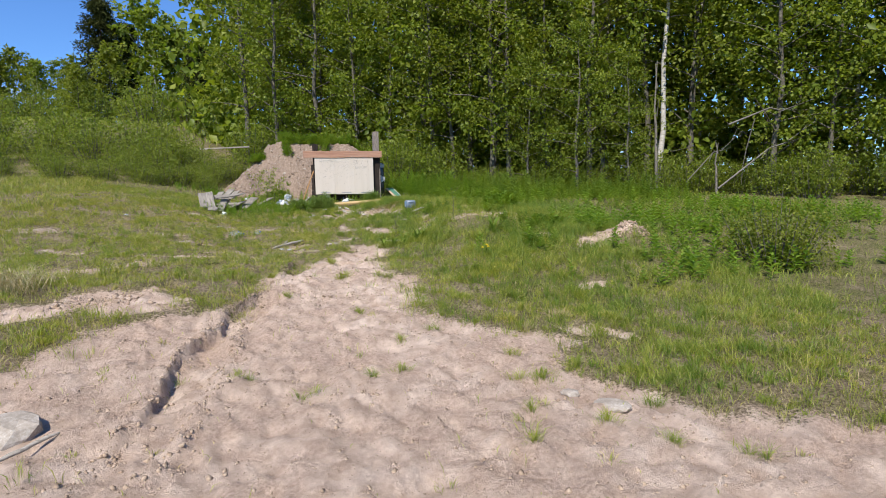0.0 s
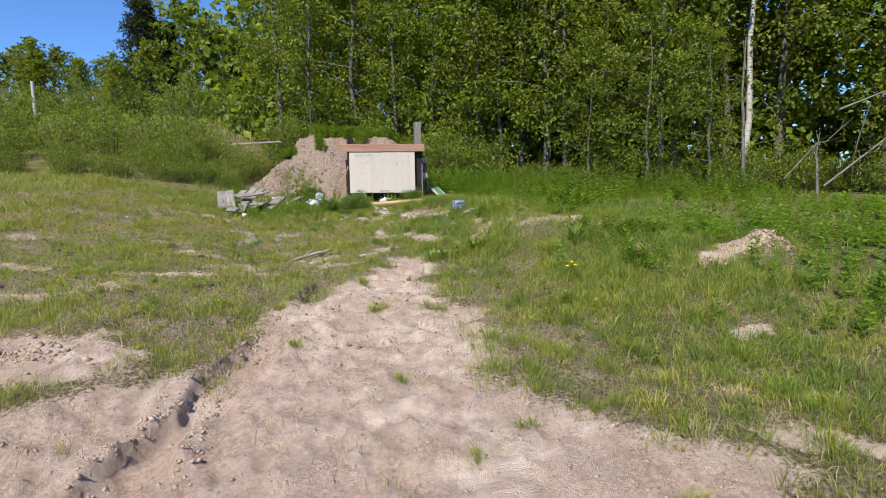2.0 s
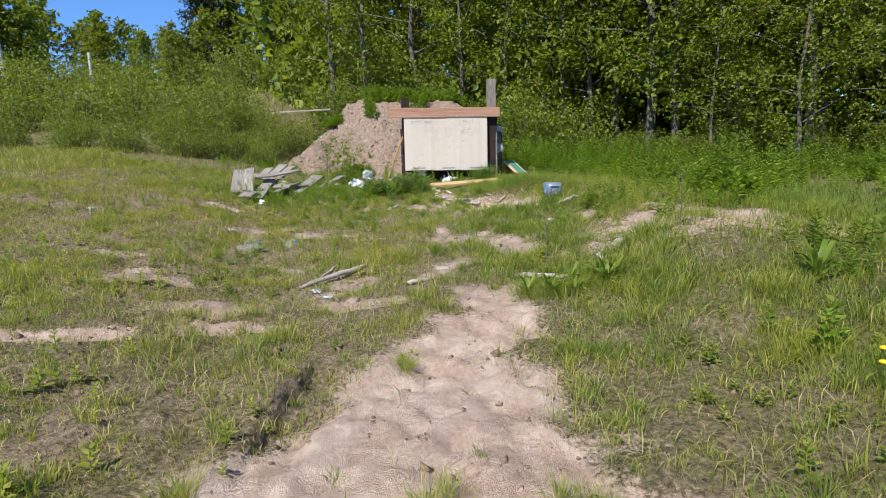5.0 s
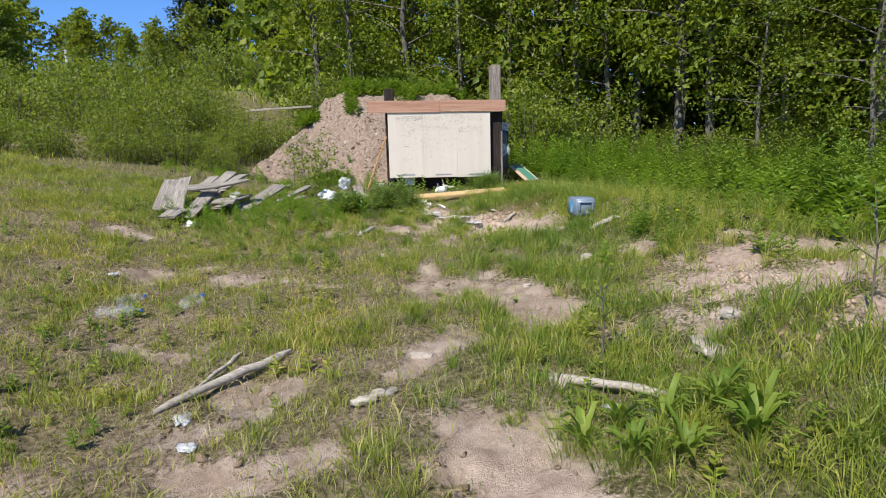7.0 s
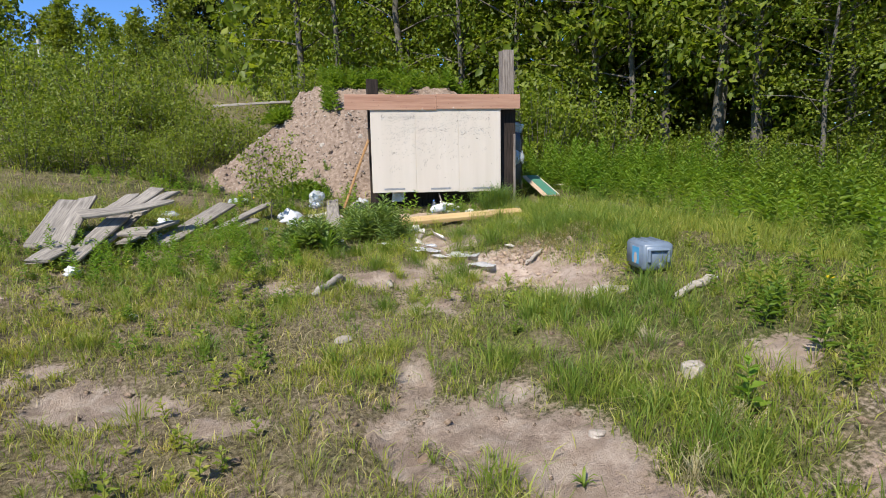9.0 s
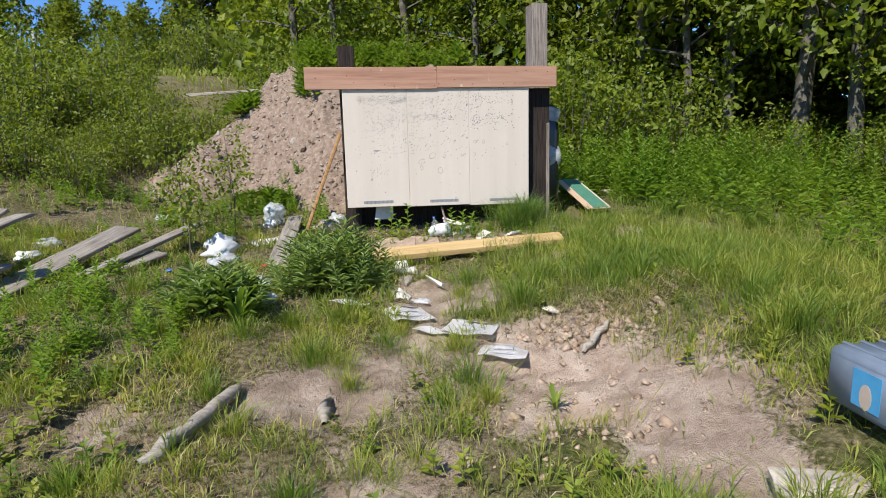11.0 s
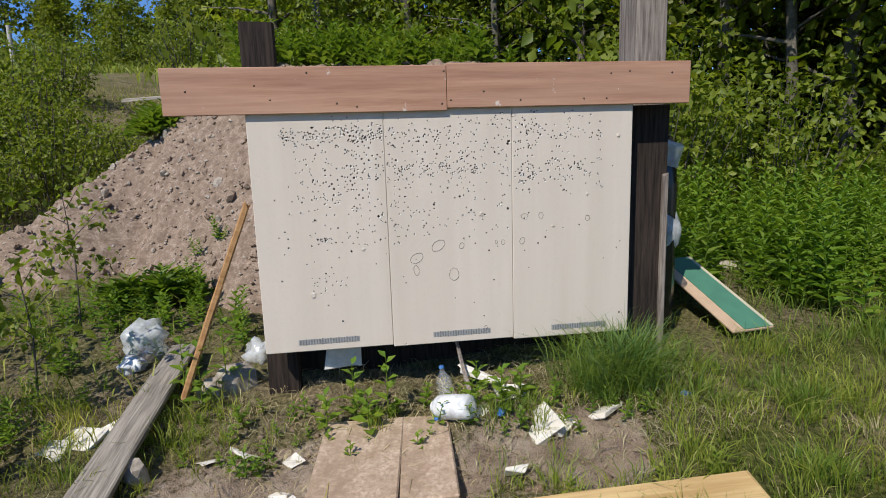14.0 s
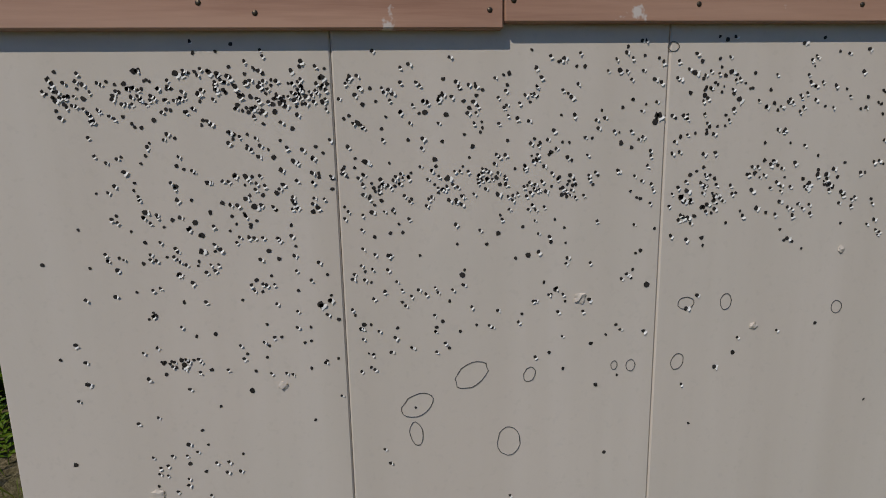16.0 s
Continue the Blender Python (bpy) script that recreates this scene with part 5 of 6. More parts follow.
def not_under(x, y):
    """Clear of the board's box, the heap and things that lie flat."""
    return ~((x > 2.4) & (x < 4.5) & (y > 17.95) & (y < 19.3)) & ~((spoil(x, y) > 0.0) & (y > 18.6)) & ~((np.abs(x - 3.0) < 0.33) & (np.abs(y - 17.6) < 0.28))


def near_height(x, y, l):
    return (0.03 + 0.07 * l + 0.16 * fbm(x * 2.3, y * 2.3, 99, 2) ** 2) * rs.uniform(0.5, 1.4, len(x)) * (1 - 0.4 * ramp(x, 2.4, 3.2) * ramp(y, 12.5, 13.5))


def add_grass(name, x, y, hscale, width, mat, label, lean=(0.2, 0.9)):
    ok = not_under(x, y)
    x, y = x[ok], y[ok]
    l = lushness(x, y)
    h = near_height(x, y, l) * hscale
    arr = blades(x, y, height(x, y), h, width * rs.uniform(0.7, 1.3, len(x)), rs.uniform(*lean, len(x)))
    return tagged(new(name, tri_mesh(name, *arr, mat)), label, "grass", kind="stuff")


def tufted(name, n, box, per, mat, label, hmin, hmax, width, want):
    """Grass in dense little tufts whose blades fall outwards."""
    x, y = rs.uniform(box[0], box[1], n), rs.uniform(box[2], box[3], n)
    ok = (rs.uniform(size=n) < want(x, y)) & not_under(x, y)
    x, y = x[ok], y[ok]
    k = len(x)
    size = rs.uniform(0, 1, k) ** 1.6
    big = np.repeat(hmin + (hmax - hmin) * size * (0.55 + 0.6 * lushness(x, y)), per)
    cx, cy, r = np.repeat(x, per), np.repeat(y, per), np.repeat(0.018 + 0.04 * size, per)
    a, d = rs.uniform(0, 6.283, k * per), np.abs(rs.normal(0, 1, k * per))
    bx, by = cx + np.cos(a) * d * r, cy + np.sin(a) * d * r
    arr = blades(bx, by, height(bx, by), big * rs.uniform(0.5, 1.2, k * per), width * rs.uniform(0.7, 1.3, k * per), np.clip(0.25 + 0.4 * d, 0, 1.5) * rs.uniform(0.5, 1.3, k * per), a + rs.normal(0, 0.4, k * per))
    return tagged(new(name, tri_mesh(name, *arr, mat)), label, "grass", kind="stuff")


x, y = sow(330000, -3.6, 6.2, 2.6, 18.4, 0.85)
pick = rs.uniform(size=len(x)) < 0.3 + 0.7 * lushness(x, y)
add_grass("grass", x[pick], y[pick], 0.85, 0.0075, GRASS, "short green grass beside the sandy track")
add_grass("thin_grass", x[~pick], y[~pick], 0.9, 0.0075, MEADOW, "thin yellow-green grass over bare soil")
tufted("meadow_clumps", 15000, (-9.5, -3.2, 5.5, 20), 12, MEADOW, "uneven yellow-green grass clumps on the meadow", 0.08, 0.26, 0.011, lambda x, y: grass_density(x, y) * 0.8)
tufted("green_clumps", 7000, (-9.5, -3.0, 5.5, 20), 12, GRASS, "green grass clumps on the meadow", 0.08, 0.3, 0.011, lambda x, y: grass_density(x + 7, y))
tufted("green_tufts", 33000, (-3.4, 6.0, 2.6, 18.3), 21, GRASS, "dense green grass tufts on uneven soil", 0.06, 0.21, 0.006, lambda x, y: np.minimum(1, grass_density(x, y) * (0.55 + 0.5 * lushness(x, y))))
tufted("pale_tufts", 22000, (-3.4, 5.0, 2.6, 18.3), 22, MEADOW, "yellowish grass tufts on dry soil", 0.045, 0.15, 0.006, lambda x, y: grass_density(x, y) * (0.75 - 0.6 * lushness(x, y)))
tufted("lush_tufts", 9000, (1.8, 6.4, 3.4, 18.3), 30, LUSH, "deep green lush grass tufts on the bank", 0.07, 0.21, 0.006, lambda x, y: np.clip((fbm(x * 1.1, y * 1.1, 103, 3) - 0.42) * 4, 0, 1) * lushness(x, y) * np.clip(1 - 1.5 * sandy(x, y), 0, 1))
x, y = rs.uniform(-3.4, 5.6, 110000), rs.uniform(2.2, 17.6, 110000)
ok = rs.uniform(size=len(x)) < np.clip(0.5 - 0.6 * grass_density(x, y) - 0.55 * np.clip(sandy(x, y) - 0.45, 0, 1) * 1.8 - 0.2 * lushness(x, y), 0.0, 1)
add_grass("dry_grass", x[ok], y[ok], 0.75, 0.005, STRAW, "dead straw matted on the soil", (1.0, 2.2))
# tall clumps of grass beside the path and on the bank
def big_tufts(name, spots, mat, label, width=0.006):
    px, py, ph, pa, pl = [], [], [], [], []
    for cx, cy, r, h in spots:
        k = int(1500 * r)
        a, d = rs.uniform(0, 6.283, k), np.abs(rs.normal(0, 0.6, k))
        px.append(cx + np.cos(a) * d * r)
        py.append(cy + np.sin(a) * d * r)
        ph.append(0.85 * h * rs.uniform(0.5, 1.2, k) * np.clip(1.15 - 0.25 * d, 0.5, 1.2))
        pa.append(a + rs.normal(0, 0.7, k))
        pl.append(np.clip(rs.uniform(0.1, 0.5, k) + 0.4 * d, 0, 1.5))
    px, py, ph, pa, pl = (np.concatenate(q2) for q2 in (px, py, ph, pa, pl))
    arr = blades(px, py, height(px, py), ph, width * rs.uniform(0.7, 1.3, len(px)), pl, pa)
    return tagged(new(name, tri_mesh(name, *arr, mat)), label, "grass", kind="stuff")


big_tufts("tall_tufts", [(2.32, 15.46, 0.16, 0.17), (2.69, 15.61, 0.12, 0.15), (3.04, 15.18, 0.17, 0.2), (2.9, 15.0, 0.12, 0.15), (3.49, 15.85, 0.2, 0.2), (3.7, 16.2, 0.22, 0.22), (4.0, 16.0, 0.22, 0.24), (4.2, 15.8, 0.2, 0.22), (4.45, 15.6, 0.18, 0.22), (4.5, 15.25, 0.2, 0.26), (4.4, 14.8, 0.2, 0.24), (4.3, 14.45, 0.16, 0.22), (3.3, 16.5, 0.18, 0.18),
                         (1.96, 15.72, 0.14, 0.15), (1.5, 15.8, 0.2, 0.17), (1.2, 15.7, 0.18, 0.16), (1.42, 15.35, 0.14, 0.14), (2.18, 15.95, 0.16, 0.17), (2.5, 16.05, 0.14, 0.15), (1.2, 16.4, 0.2, 0.16), (0.8, 16.2, 0.18, 0.15), (4.85, 16.7, 0.2, 0.2), (4.45, 17.15, 0.18, 0.16), (3.9, 17.0, 0.2, 0.13), (4.8, 17.6, 0.22, 0.16), (1.9, 15.2, 0.13, 0.14), (2.3, 14.5, 0.13, 0.13), (1.6, 14.6, 0.17, 0.14), (1.0, 14.9, 0.16, 0.13), (1.2, 13.9, 0.17, 0.13), (3.2, 13.9, 0.18, 0.17), (0.6, 15.5, 0.18, 0.14)], LUSH, "tall green grass clumps beside the path")
big_tufts("meadow_tufts", [(1.75, 15.45, 0.12, 0.12), (1.1, 15.3, 0.15, 0.12), (0.4, 14.9, 0.16, 0.12), (2.5, 15.2, 0.1, 0.11), (2.05, 14.9, 0.1, 0.11), (1.3, 14.3, 0.14, 0.12), (0.5, 14.1, 0.15, 0.12), (2.5, 14.2, 0.12, 0.12), (4.7, 14.9, 0.2, 0.2), (4.55, 15.9, 0.16, 0.2), (3.2, 16.2, 0.12, 0.12), (2.8, 6.3, 0.12, 0.13), (3.4, 5.9, 0.16, 0.15), (2.9, 4.9, 0.14, 0.14), (3.3, 5.2, 0.14, 0.12), (2.6, 5.7, 0.12, 0.12), (3.6, 6.6, 0.16, 0.15), (3.3, 4.3, 0.14, 0.14), (3.7, 4.6, 0.15, 0.15), (2.75, 7.4, 0.14, 0.13), (2.0, 4.25, 0.1, 0.1), (2.35, 4.4, 0.1, 0.1)], GRASS, "yellow-green grass clumps on uneven soil", 0.005)
big_tufts("bluish_clump", [(4.16, 17.96, 0.1, 0.42), (4.1, 17.95, 0.09, 0.4), (4.24, 17.98, 0.09, 0.4), (4.03, 18.0, 0.07, 0.3)], BLUEGRASS, "arching bluish-green grass clump at the board's foot", 0.008)
big_tufts("straw_tufts", [(4.75, 16.95, 0.13, 0.15), (4.9, 17.35, 0.1, 0.13), (4.6, 16.5, 0.1, 0.12), (5.1, 16.7, 0.12, 0.14), (3.95, 16.5, 0.08, 0.1), (3.2, 12.2, 0.14, 0.12), (3.5, 12.4, 0.12, 0.12), (3.6, 13.2, 0.1, 0.12), (1.9, 12.0, 0.12, 0.1), (2.9, 5.5, 0.14, 0.1), (2.4, 5.2, 0.12, 0.1), (3.3, 6.3, 0.12, 0.1)], STRAW, "pale dead grass clumps among green grass", 0.005)
x, y = rs.normal(4.02, 0.28, 900), rs.normal(15.62, 0.10, 900)
arr = blades(x, y, height(x, y), rs.uniform(0.06, 0.16, 900), rs.uniform(0.004, 0.007, 900), rs.uniform(0.8, 1.8, 900), rs.normal(-1.6, 0.5, 900))
tagged(new("hanging_straw", tri_mesh("hanging_straw", *arr, STRAW)), "dead straw hanging over the dug bank", "dry grass", kind="stuff")
# tufts on the sand
TUFTS = [(1.18, 6.35, 0.10), (0.46, 8.15, 0.13), (0.53, 7.1, 0.11), (1.99, 6.2, 0.14), (2.07, 6.7, 0.12), (0.9, 4.75, 0.08), (1.15, 4.7, 0.1), (1.95, 4.3, 0.12), (2.0, 3.5, 0.11), (1.6, 5.6, 0.09), (2.2, 3.2, 0.1), (1.3, 7.9, 0.16), (1.75, 7.9, 0.15), (2.5, 2.9, 0.1), (0.45, 4.55, 0.09), (0.0, 4.9, 0.08),
         (1.7, 10.5, 0.15), (2.27, 10.62, 0.08), (2.95, 15.5, 0.2), (2.72, 15.75, 0.15), (4.75, 11.6, 0.2), (2.6, 14.55, 0.16), (3.05, 14.95, 0.14), (2.3, 13.7, 0.16), (2.95, 13.35, 0.2), (2.05, 12.2, 0.14), (2.4, 15.4, 0.18), (2.62, 10.2, 0.24), (2.8, 10.3, 0.26), (3.05, 10.2, 0.24), (3.2, 10.35, 0.22), (2.45, 10.5, 0.2), (2.95, 10.6, 0.2), (3.3, 10.0, 0.24), (2.3, 4.3, 0.12), (2.6, 4.1, 0.1), (1.7, 3.8, 0.08), (3.0, 3.3, 0.1), (1.3, 5.3, 0.08), (2.0, 4.75, 0.1), (1.45, 3.4, 0.08), (2.45, 3.6, 0.12), (2.75, 3.75, 0.12), (3.4, 13.4, 0.2), (3.6, 13.9, 0.22), (1.4, 9.2, 0.14), (2.35, 9.2, 0.14)]
tx, ty, th, ta, td = [], [], [], [], []
for cx, cy, r in TUFTS:
    for _ in range(3 if r > 0.12 else 2):
        k = int(650 * r)
        ox, oy = cx + rs.normal(0, r * 0.35), cy + rs.normal(0, r * 0.35)
        a, d = rs.uniform(0, 6.283, k), np.abs(rs.normal(0, 1, k))
        tx.append(ox + np.cos(a) * d * r * 0.28)
        ty.append(oy + np.sin(a) * d * r * 0.28)
        th.append(rs.uniform(0.4, 1.1, k) * (0.05 + 0.5 * r))
        ta.append(a)
        td.append(np.clip(0.3 + 0.4 * d, 0, 1.5))
tx, ty, th, ta, td = (np.concatenate(q2) for q2 in (tx, ty, th, ta, td))
arr = blades(tx, ty, height(tx, ty), th, rs.uniform(0.003, 0.005, len(tx)), td, ta)
tagged(new("grass_tufts", tri_mesh("grass_tufts", *arr, GRASS)), "small grass tufts on the bare sand", "grass", kind="stuff")
# taller lush grass beside the board and on the bank
n = 34000
x, y = rs.uniform(3.2, 7.5, n), rs.uniform(8.0, 19.5, n)
ok = (rs.uniform(size=n) < np.clip((fbm(x * 0.9, y * 0.9, 111, 3) - 0.42) * 4, 0, 1) * (1 - sandy(x, y)) * (1 - 0.97 * hump(x, y, 4.0, 10.6, 1.4, 1.2))) & not_under(x, y)
x, y = x[ok], y[ok]
arr = blades(x, y, height(x, y), rs.uniform(0.10, 0.24, len(x)) * (1 - 0.5 * ((x < 5.4) & (y > 12.5))), rs.uniform(0.006, 0.010, len(x)), rs.uniform(0.2, 0.9, len(x)))
tagged(new("tall_grass", tri_mesh("tall_grass", *arr, LUSH)), "tall lush grass on the bank", "grass", kind="stuff")
# the arching clump at the corner of the board
n = 900
x, y = 4.12 + rs.normal(0, 0.11, n), 17.98 + rs.normal(0, 0.07, n)
arr = blades(x, y, height(x, y), rs.uniform(0.22, 0.46, n), rs.uniform(0.004, 0.007, n), rs.uniform(0.4, 1.2, n))
tagged(new("grass_clump", tri_mesh("grass_clump", *arr, LUSH)), "arching clump of long grass at the board's corner", "grass clump")
n = 700
x, y = -2.15 + rs.normal(0, 0.17, n), 7.85 + rs.normal(0, 0.14, n)
arr = blades(x, y, height(x, y), rs.uniform(0.15, 0.42, n), rs.uniform(0.005, 0.009, n), rs.uniform(0.4, 1.5, n))
tagged(new("dry_tussock", tri_mesh("dry_tussock", *arr, STRAW)), "dry brown tussock of dead stalks beside the sand", "tussock")
# the meadow further out
n = 190000
x, y = rs.uniform(-15, 14, n), rs.uniform(3, 30, n)
far = (x < -3.2) | (x > 5.8) | (y > 18.2)
x, y = x[far], y[far]
ok = (rs.uniform(size=len(x)) < np.clip(0.2 + 1.6 * (fbm(x * 0.8, y * 0.8, 121, 3) - 0.35), 0.05, 1)) & not_under(x, y)
x, y = x[ok], y[ok]
green = rs.uniform(size=len(x)) < 0.55 + 0.45 * ramp(x, -2, 5)
for nm, m, mat in (("far_grass", green, GRASS), ("meadow_grass", ~green, MEADOW)):
    k = m.sum()
    arr = blades(x[m], y[m], height(x[m], y[m]), rs.uniform(0.08, 0.24, k), rs.uniform(0.008, 0.015, k), rs.uniform(0.2, 1.1, k))
    tagged(new(nm, tri_mesh(nm, *arr, mat)), "rough meadow grass" if nm[0] == "m" else "rough green grass at the wood's edge", "grass", kind="stuff")
n = 9000
x, y = rs.uniform(-45, 6, n), rs.uniform(30, 75, n)
arr = blades(x, y, land(x, y), rs.uniform(0.25, 0.6, n), rs.uniform(0.06, 0.14, n), rs.uniform(0.2, 0.9, n))
tagged(new("hill_grass", tri_mesh("hill_grass", *arr, GRASS)), "far grass on the hill", "grass", kind="stuff")


# ---- weeds ----
def weeds(name, shape, spots, smin, smax, mat, label, tilt=0.15):
    x, y = spots
    ok = not_under(x, y) & (hump(x, y, 5.75, 8.05, 0.5, 0.5) < 0.3) & (hump(x, y, 4.9, 8.2, 0.45, 0.6) < 0.5) & ~((np.abs(x - 4.95) < 0.65) & (np.abs(y - 17.9) < 1.1)) & ~((np.abs(x - 2.1) < 0.42) & (y < 18.75)) & (hump(x, y, 4.0, 10.8, 1.2, 1.0) < 0.4)
    ok &= (smax < 1.05) | ~((x < 5.7) & (y > 12.6) & (y < 17.8))
    x, y = x[ok], y[ok]
    pos = np.stack([x, y, height(x, y)], 1)
    arr = scatter(*shape, pos, rs.uniform(0, 6.28, len(x)), rs.uniform(smin, smax, len(x)), tilt)
    return tagged(new(name, tri_mesh(name, *arr, mat)), label, "weeds", kind="stuff")


def field(n, x0, x1, y0, y1, seed, cut, power=3.0):
    x, y = rs.uniform(x0, x1, n), rs.uniform(y0, y1, n)
    ok = rs.uniform(size=n) < np.clip((fbm(x * 0.7, y * 0.7, seed, 3) - cut) * power, 0, 1) * (1 - sandy(x, y))
    return x[ok], y[ok]


H1, H2, H3 = herb(0.42, 22, 0.13, 0.38), herb(0.3, 14, 0.12, 0.6), herb(0.6, 34, 0.14, 0.28)
weeds("bank_weeds", herb(0.3, 16, 0.12, 0.42), field(3200, 4.0, 12, 7.0, 14, 147, 0.42), 0.3, 0.8, HERB, "dark leafy weeds scattered through lush grass", 0.3)
weeds("nettle_weeds", H1, field(2300, 4.3, 13, 13, 22, 131, 0.36), 0.5, 1.2, HERB, "dense green weeds between the track and the wood")
weeds("broad_weeds", H2, field(3000, 3.4, 12, 6.0, 20, 133, 0.40), 0.5, 1.2, RASPBERRY, "broad-leaved weeds in lush grass")
weeds("willowherb", H3, field(900, 4.6, 11, 13, 21, 135, 0.40), 0.7, 1.25, LUSH, "tall willowherb beside the board")
weeds("tall_nettles", herb(0.75, 34, 0.12, 0.36), field(900, 5.3, 11.5, 18.2, 23, 145, 0.40), 0.45, 1.15, RASPBERRY, "waist-high nettles at the wood's edge", 0.35)
weeds("low_weeds", herb(0.12, 10, 0.07, 0.6), field(2200, -3, 5.5, 6, 18, 137, 0.46), 0.4, 1.0, GRASS, "low leafy weeds in thin grass")
weeds("scrub_weeds", H1, field(1500, -1.2, 2.15, 15.2, 18.3, 141, 0.44), 0.2, 0.55, RASPBERRY, "small nettles and raspberry between the old boards")
weeds("path_weeds", herb(0.1, 10, 0.06, 0.6), field(2600, -2.5, 2.6, 9.5, 17.5, 143, 0.45), 0.4, 1.0, HERB, "small leafy weeds on thin soil beside the path")
weeds("heap_weeds", H1, field(600, -1.4, 2.3, 17.7, 19.8, 139, 0.40), 0.2, 0.5, RASPBERRY, "raspberry and nettle weeds at the foot of the heap")
x, y = rs.uniform(2.2, 4.3, 70), rs.uniform(17.7, 18.15, 70)
pos = np.stack([x, y, height(x, y)], 1)
arr = scatter(*herb(0.11, 10, 0.05, 0.6), pos, rs.uniform(0, 6.28, 70), rs.uniform(0.5, 1.2, 70), 0.3)
tagged(new("creeping_weeds", tri_mesh("creeping_weeds", *arr, RASPBERRY)), "small creeping weeds at the board's foot", "weeds", kind="stuff")
n = 3000
x, y = rs.uniform(2.3, 4.6, n), rs.uniform(17.5, 18.5, n)
arr = blades(x, y, height(x, y), rs.uniform(0.03, 0.1, n), rs.uniform(0.004, 0.007, n), rs.uniform(0.6, 2.2, n))
tagged(new("dead_stalks", tri_mesh("dead_stalks", *arr, STRAW)), "dead stalks on the soil below the panels", "dry grass", kind="stuff")
n = 240
x, y = rs.uniform(-0.5, 2.3, n), rs.uniform(18.7, 20.2, n)
z = np.maximum(land(x, y) + spoil(x, y), land(x, y))
ok = (spoil(x, y) < 0.4) & (fbm(x * 1.6, y * 1.6, 153, 2) > 0.52)
arr = scatter(*herb(0.3, 18, 0.1, 0.5), np.stack([x, y, z], 1)[ok], rs.uniform(0, 6.28, ok.sum()), rs.uniform(0.35, 0.95, ok.sum()), 0.4)
tagged(new("foot_weeds", tri_mesh("foot_weeds", *arr, RASPBERRY)), "raspberry and nettles along the mound's foot", "weeds", kind="stuff")


def on_berm(n):
    """Places on the top of the bank behind the board, with their height."""
    x, y = rs.uniform(1.9, 5.0, n), rs.uniform(19.9, 22.6, n)
    z = land(x, y) + spoil(x, y)
    ok = (z > 2.45) & (rs.uniform(size=n) < np.clip(4.0 * (fbm(x * 2.2, y * 2.2, 151, 2) - 0.42) + 0.9 * ramp(y, 20.8, 21.3), 0, 1))
    return np.stack([x, y, z], 1)[ok]


pos = on_berm(1500)
arr = scatter(*herb(0.34, 18, 0.14, 0.42), pos, rs.uniform(0, 6.28, len(pos)), rs.uniform(0.5, 1.2, len(pos)), 0.3)
tagged(new("berm_weeds", tri_mesh("berm_weeds", *arr, HERB)), "dark green weeds on top of the earth bank", "weeds", kind="stuff")
pos = on_berm(5000)
arr = blades(pos[:, 0], pos[:, 1], pos[:, 2], rs.uniform(0.1, 0.32, len(pos)), rs.uniform(0.008, 0.014, len(pos)), rs.uniform(0.3, 1.2, len(pos)))
tagged(new("berm_grass", tri_mesh("berm_grass", *arr, LUSH)), "grass hanging over the earth bank", "grass", kind="stuff")


def mugwort_bush(x, y, n, spread, h, label, wide=0.2, mat=MUGWORT, length=0.22):
    ob = empty("mugwort_bush", x, y, None, 0, label, "bush")
    pos = np.stack([rs.normal(0, spread * 0.5, n), rs.normal(0, spread * 0.4, n), np.zeros(n)], 1)
    r2 = np.clip(1.2 - np.hypot(pos[:, 0], pos[:, 1]) / spread * 0.5, 0.45, 1.2) * rs.uniform(0.7, 1.1, n)
    yaw, state = rs.uniform(0, 6.28, n), rs.get_state()
    v, f = herb(h, 30, length, wide, 0.3)
    split = 120
    rs.set_state(state)
    link_part("leaves", tri_mesh("leaves", *scatter(v[:split], f[(f < split).all(1)], pos, yaw, r2, 0.45), mat), ob)
    rs.set_state(state)
    tagged(link_part("stalk", tri_mesh("stalk", *scatter(v[split:], f[(f >= split).all(1)] - split, pos, yaw, r2, 0.45), STALK), ob), kind="stuff")
    return ob


mugwort_bush(2.40, 16.62, 60, 0.34, 0.36, "dark green mugwort bush growing beside the path", 0.2, MUGWORT, 0.15)
mugwort_bush(1.72, 16.1, 26, 0.3, 0.2, "low leafy thistle clump in grass", 0.2, MUGWORT, 0.15)
mugwort_bush(1.55, 19.7, 14, 0.26, 0.2, "dark weeds at the foot of the earth heap", 0.3, HERB)
top_weeds = mugwort_bush(1.1, 21.5, 20, 0.22, 0.24, "green weeds growing on the earth heap", 0.35, HERB)
top_weeds.location.z = heap_z(1.1, 21.5) - 0.02
mugwort_bush(5.9, 12.6, 16, 0.45, 0.3, "dark leafy weeds on the lush bank", 0.4, HERB)
mugwort_bush(5.0, 9.3, 12, 0.35, 0.2, "dark leafy weeds in lush grass", 0.4, HERB, 0.14)
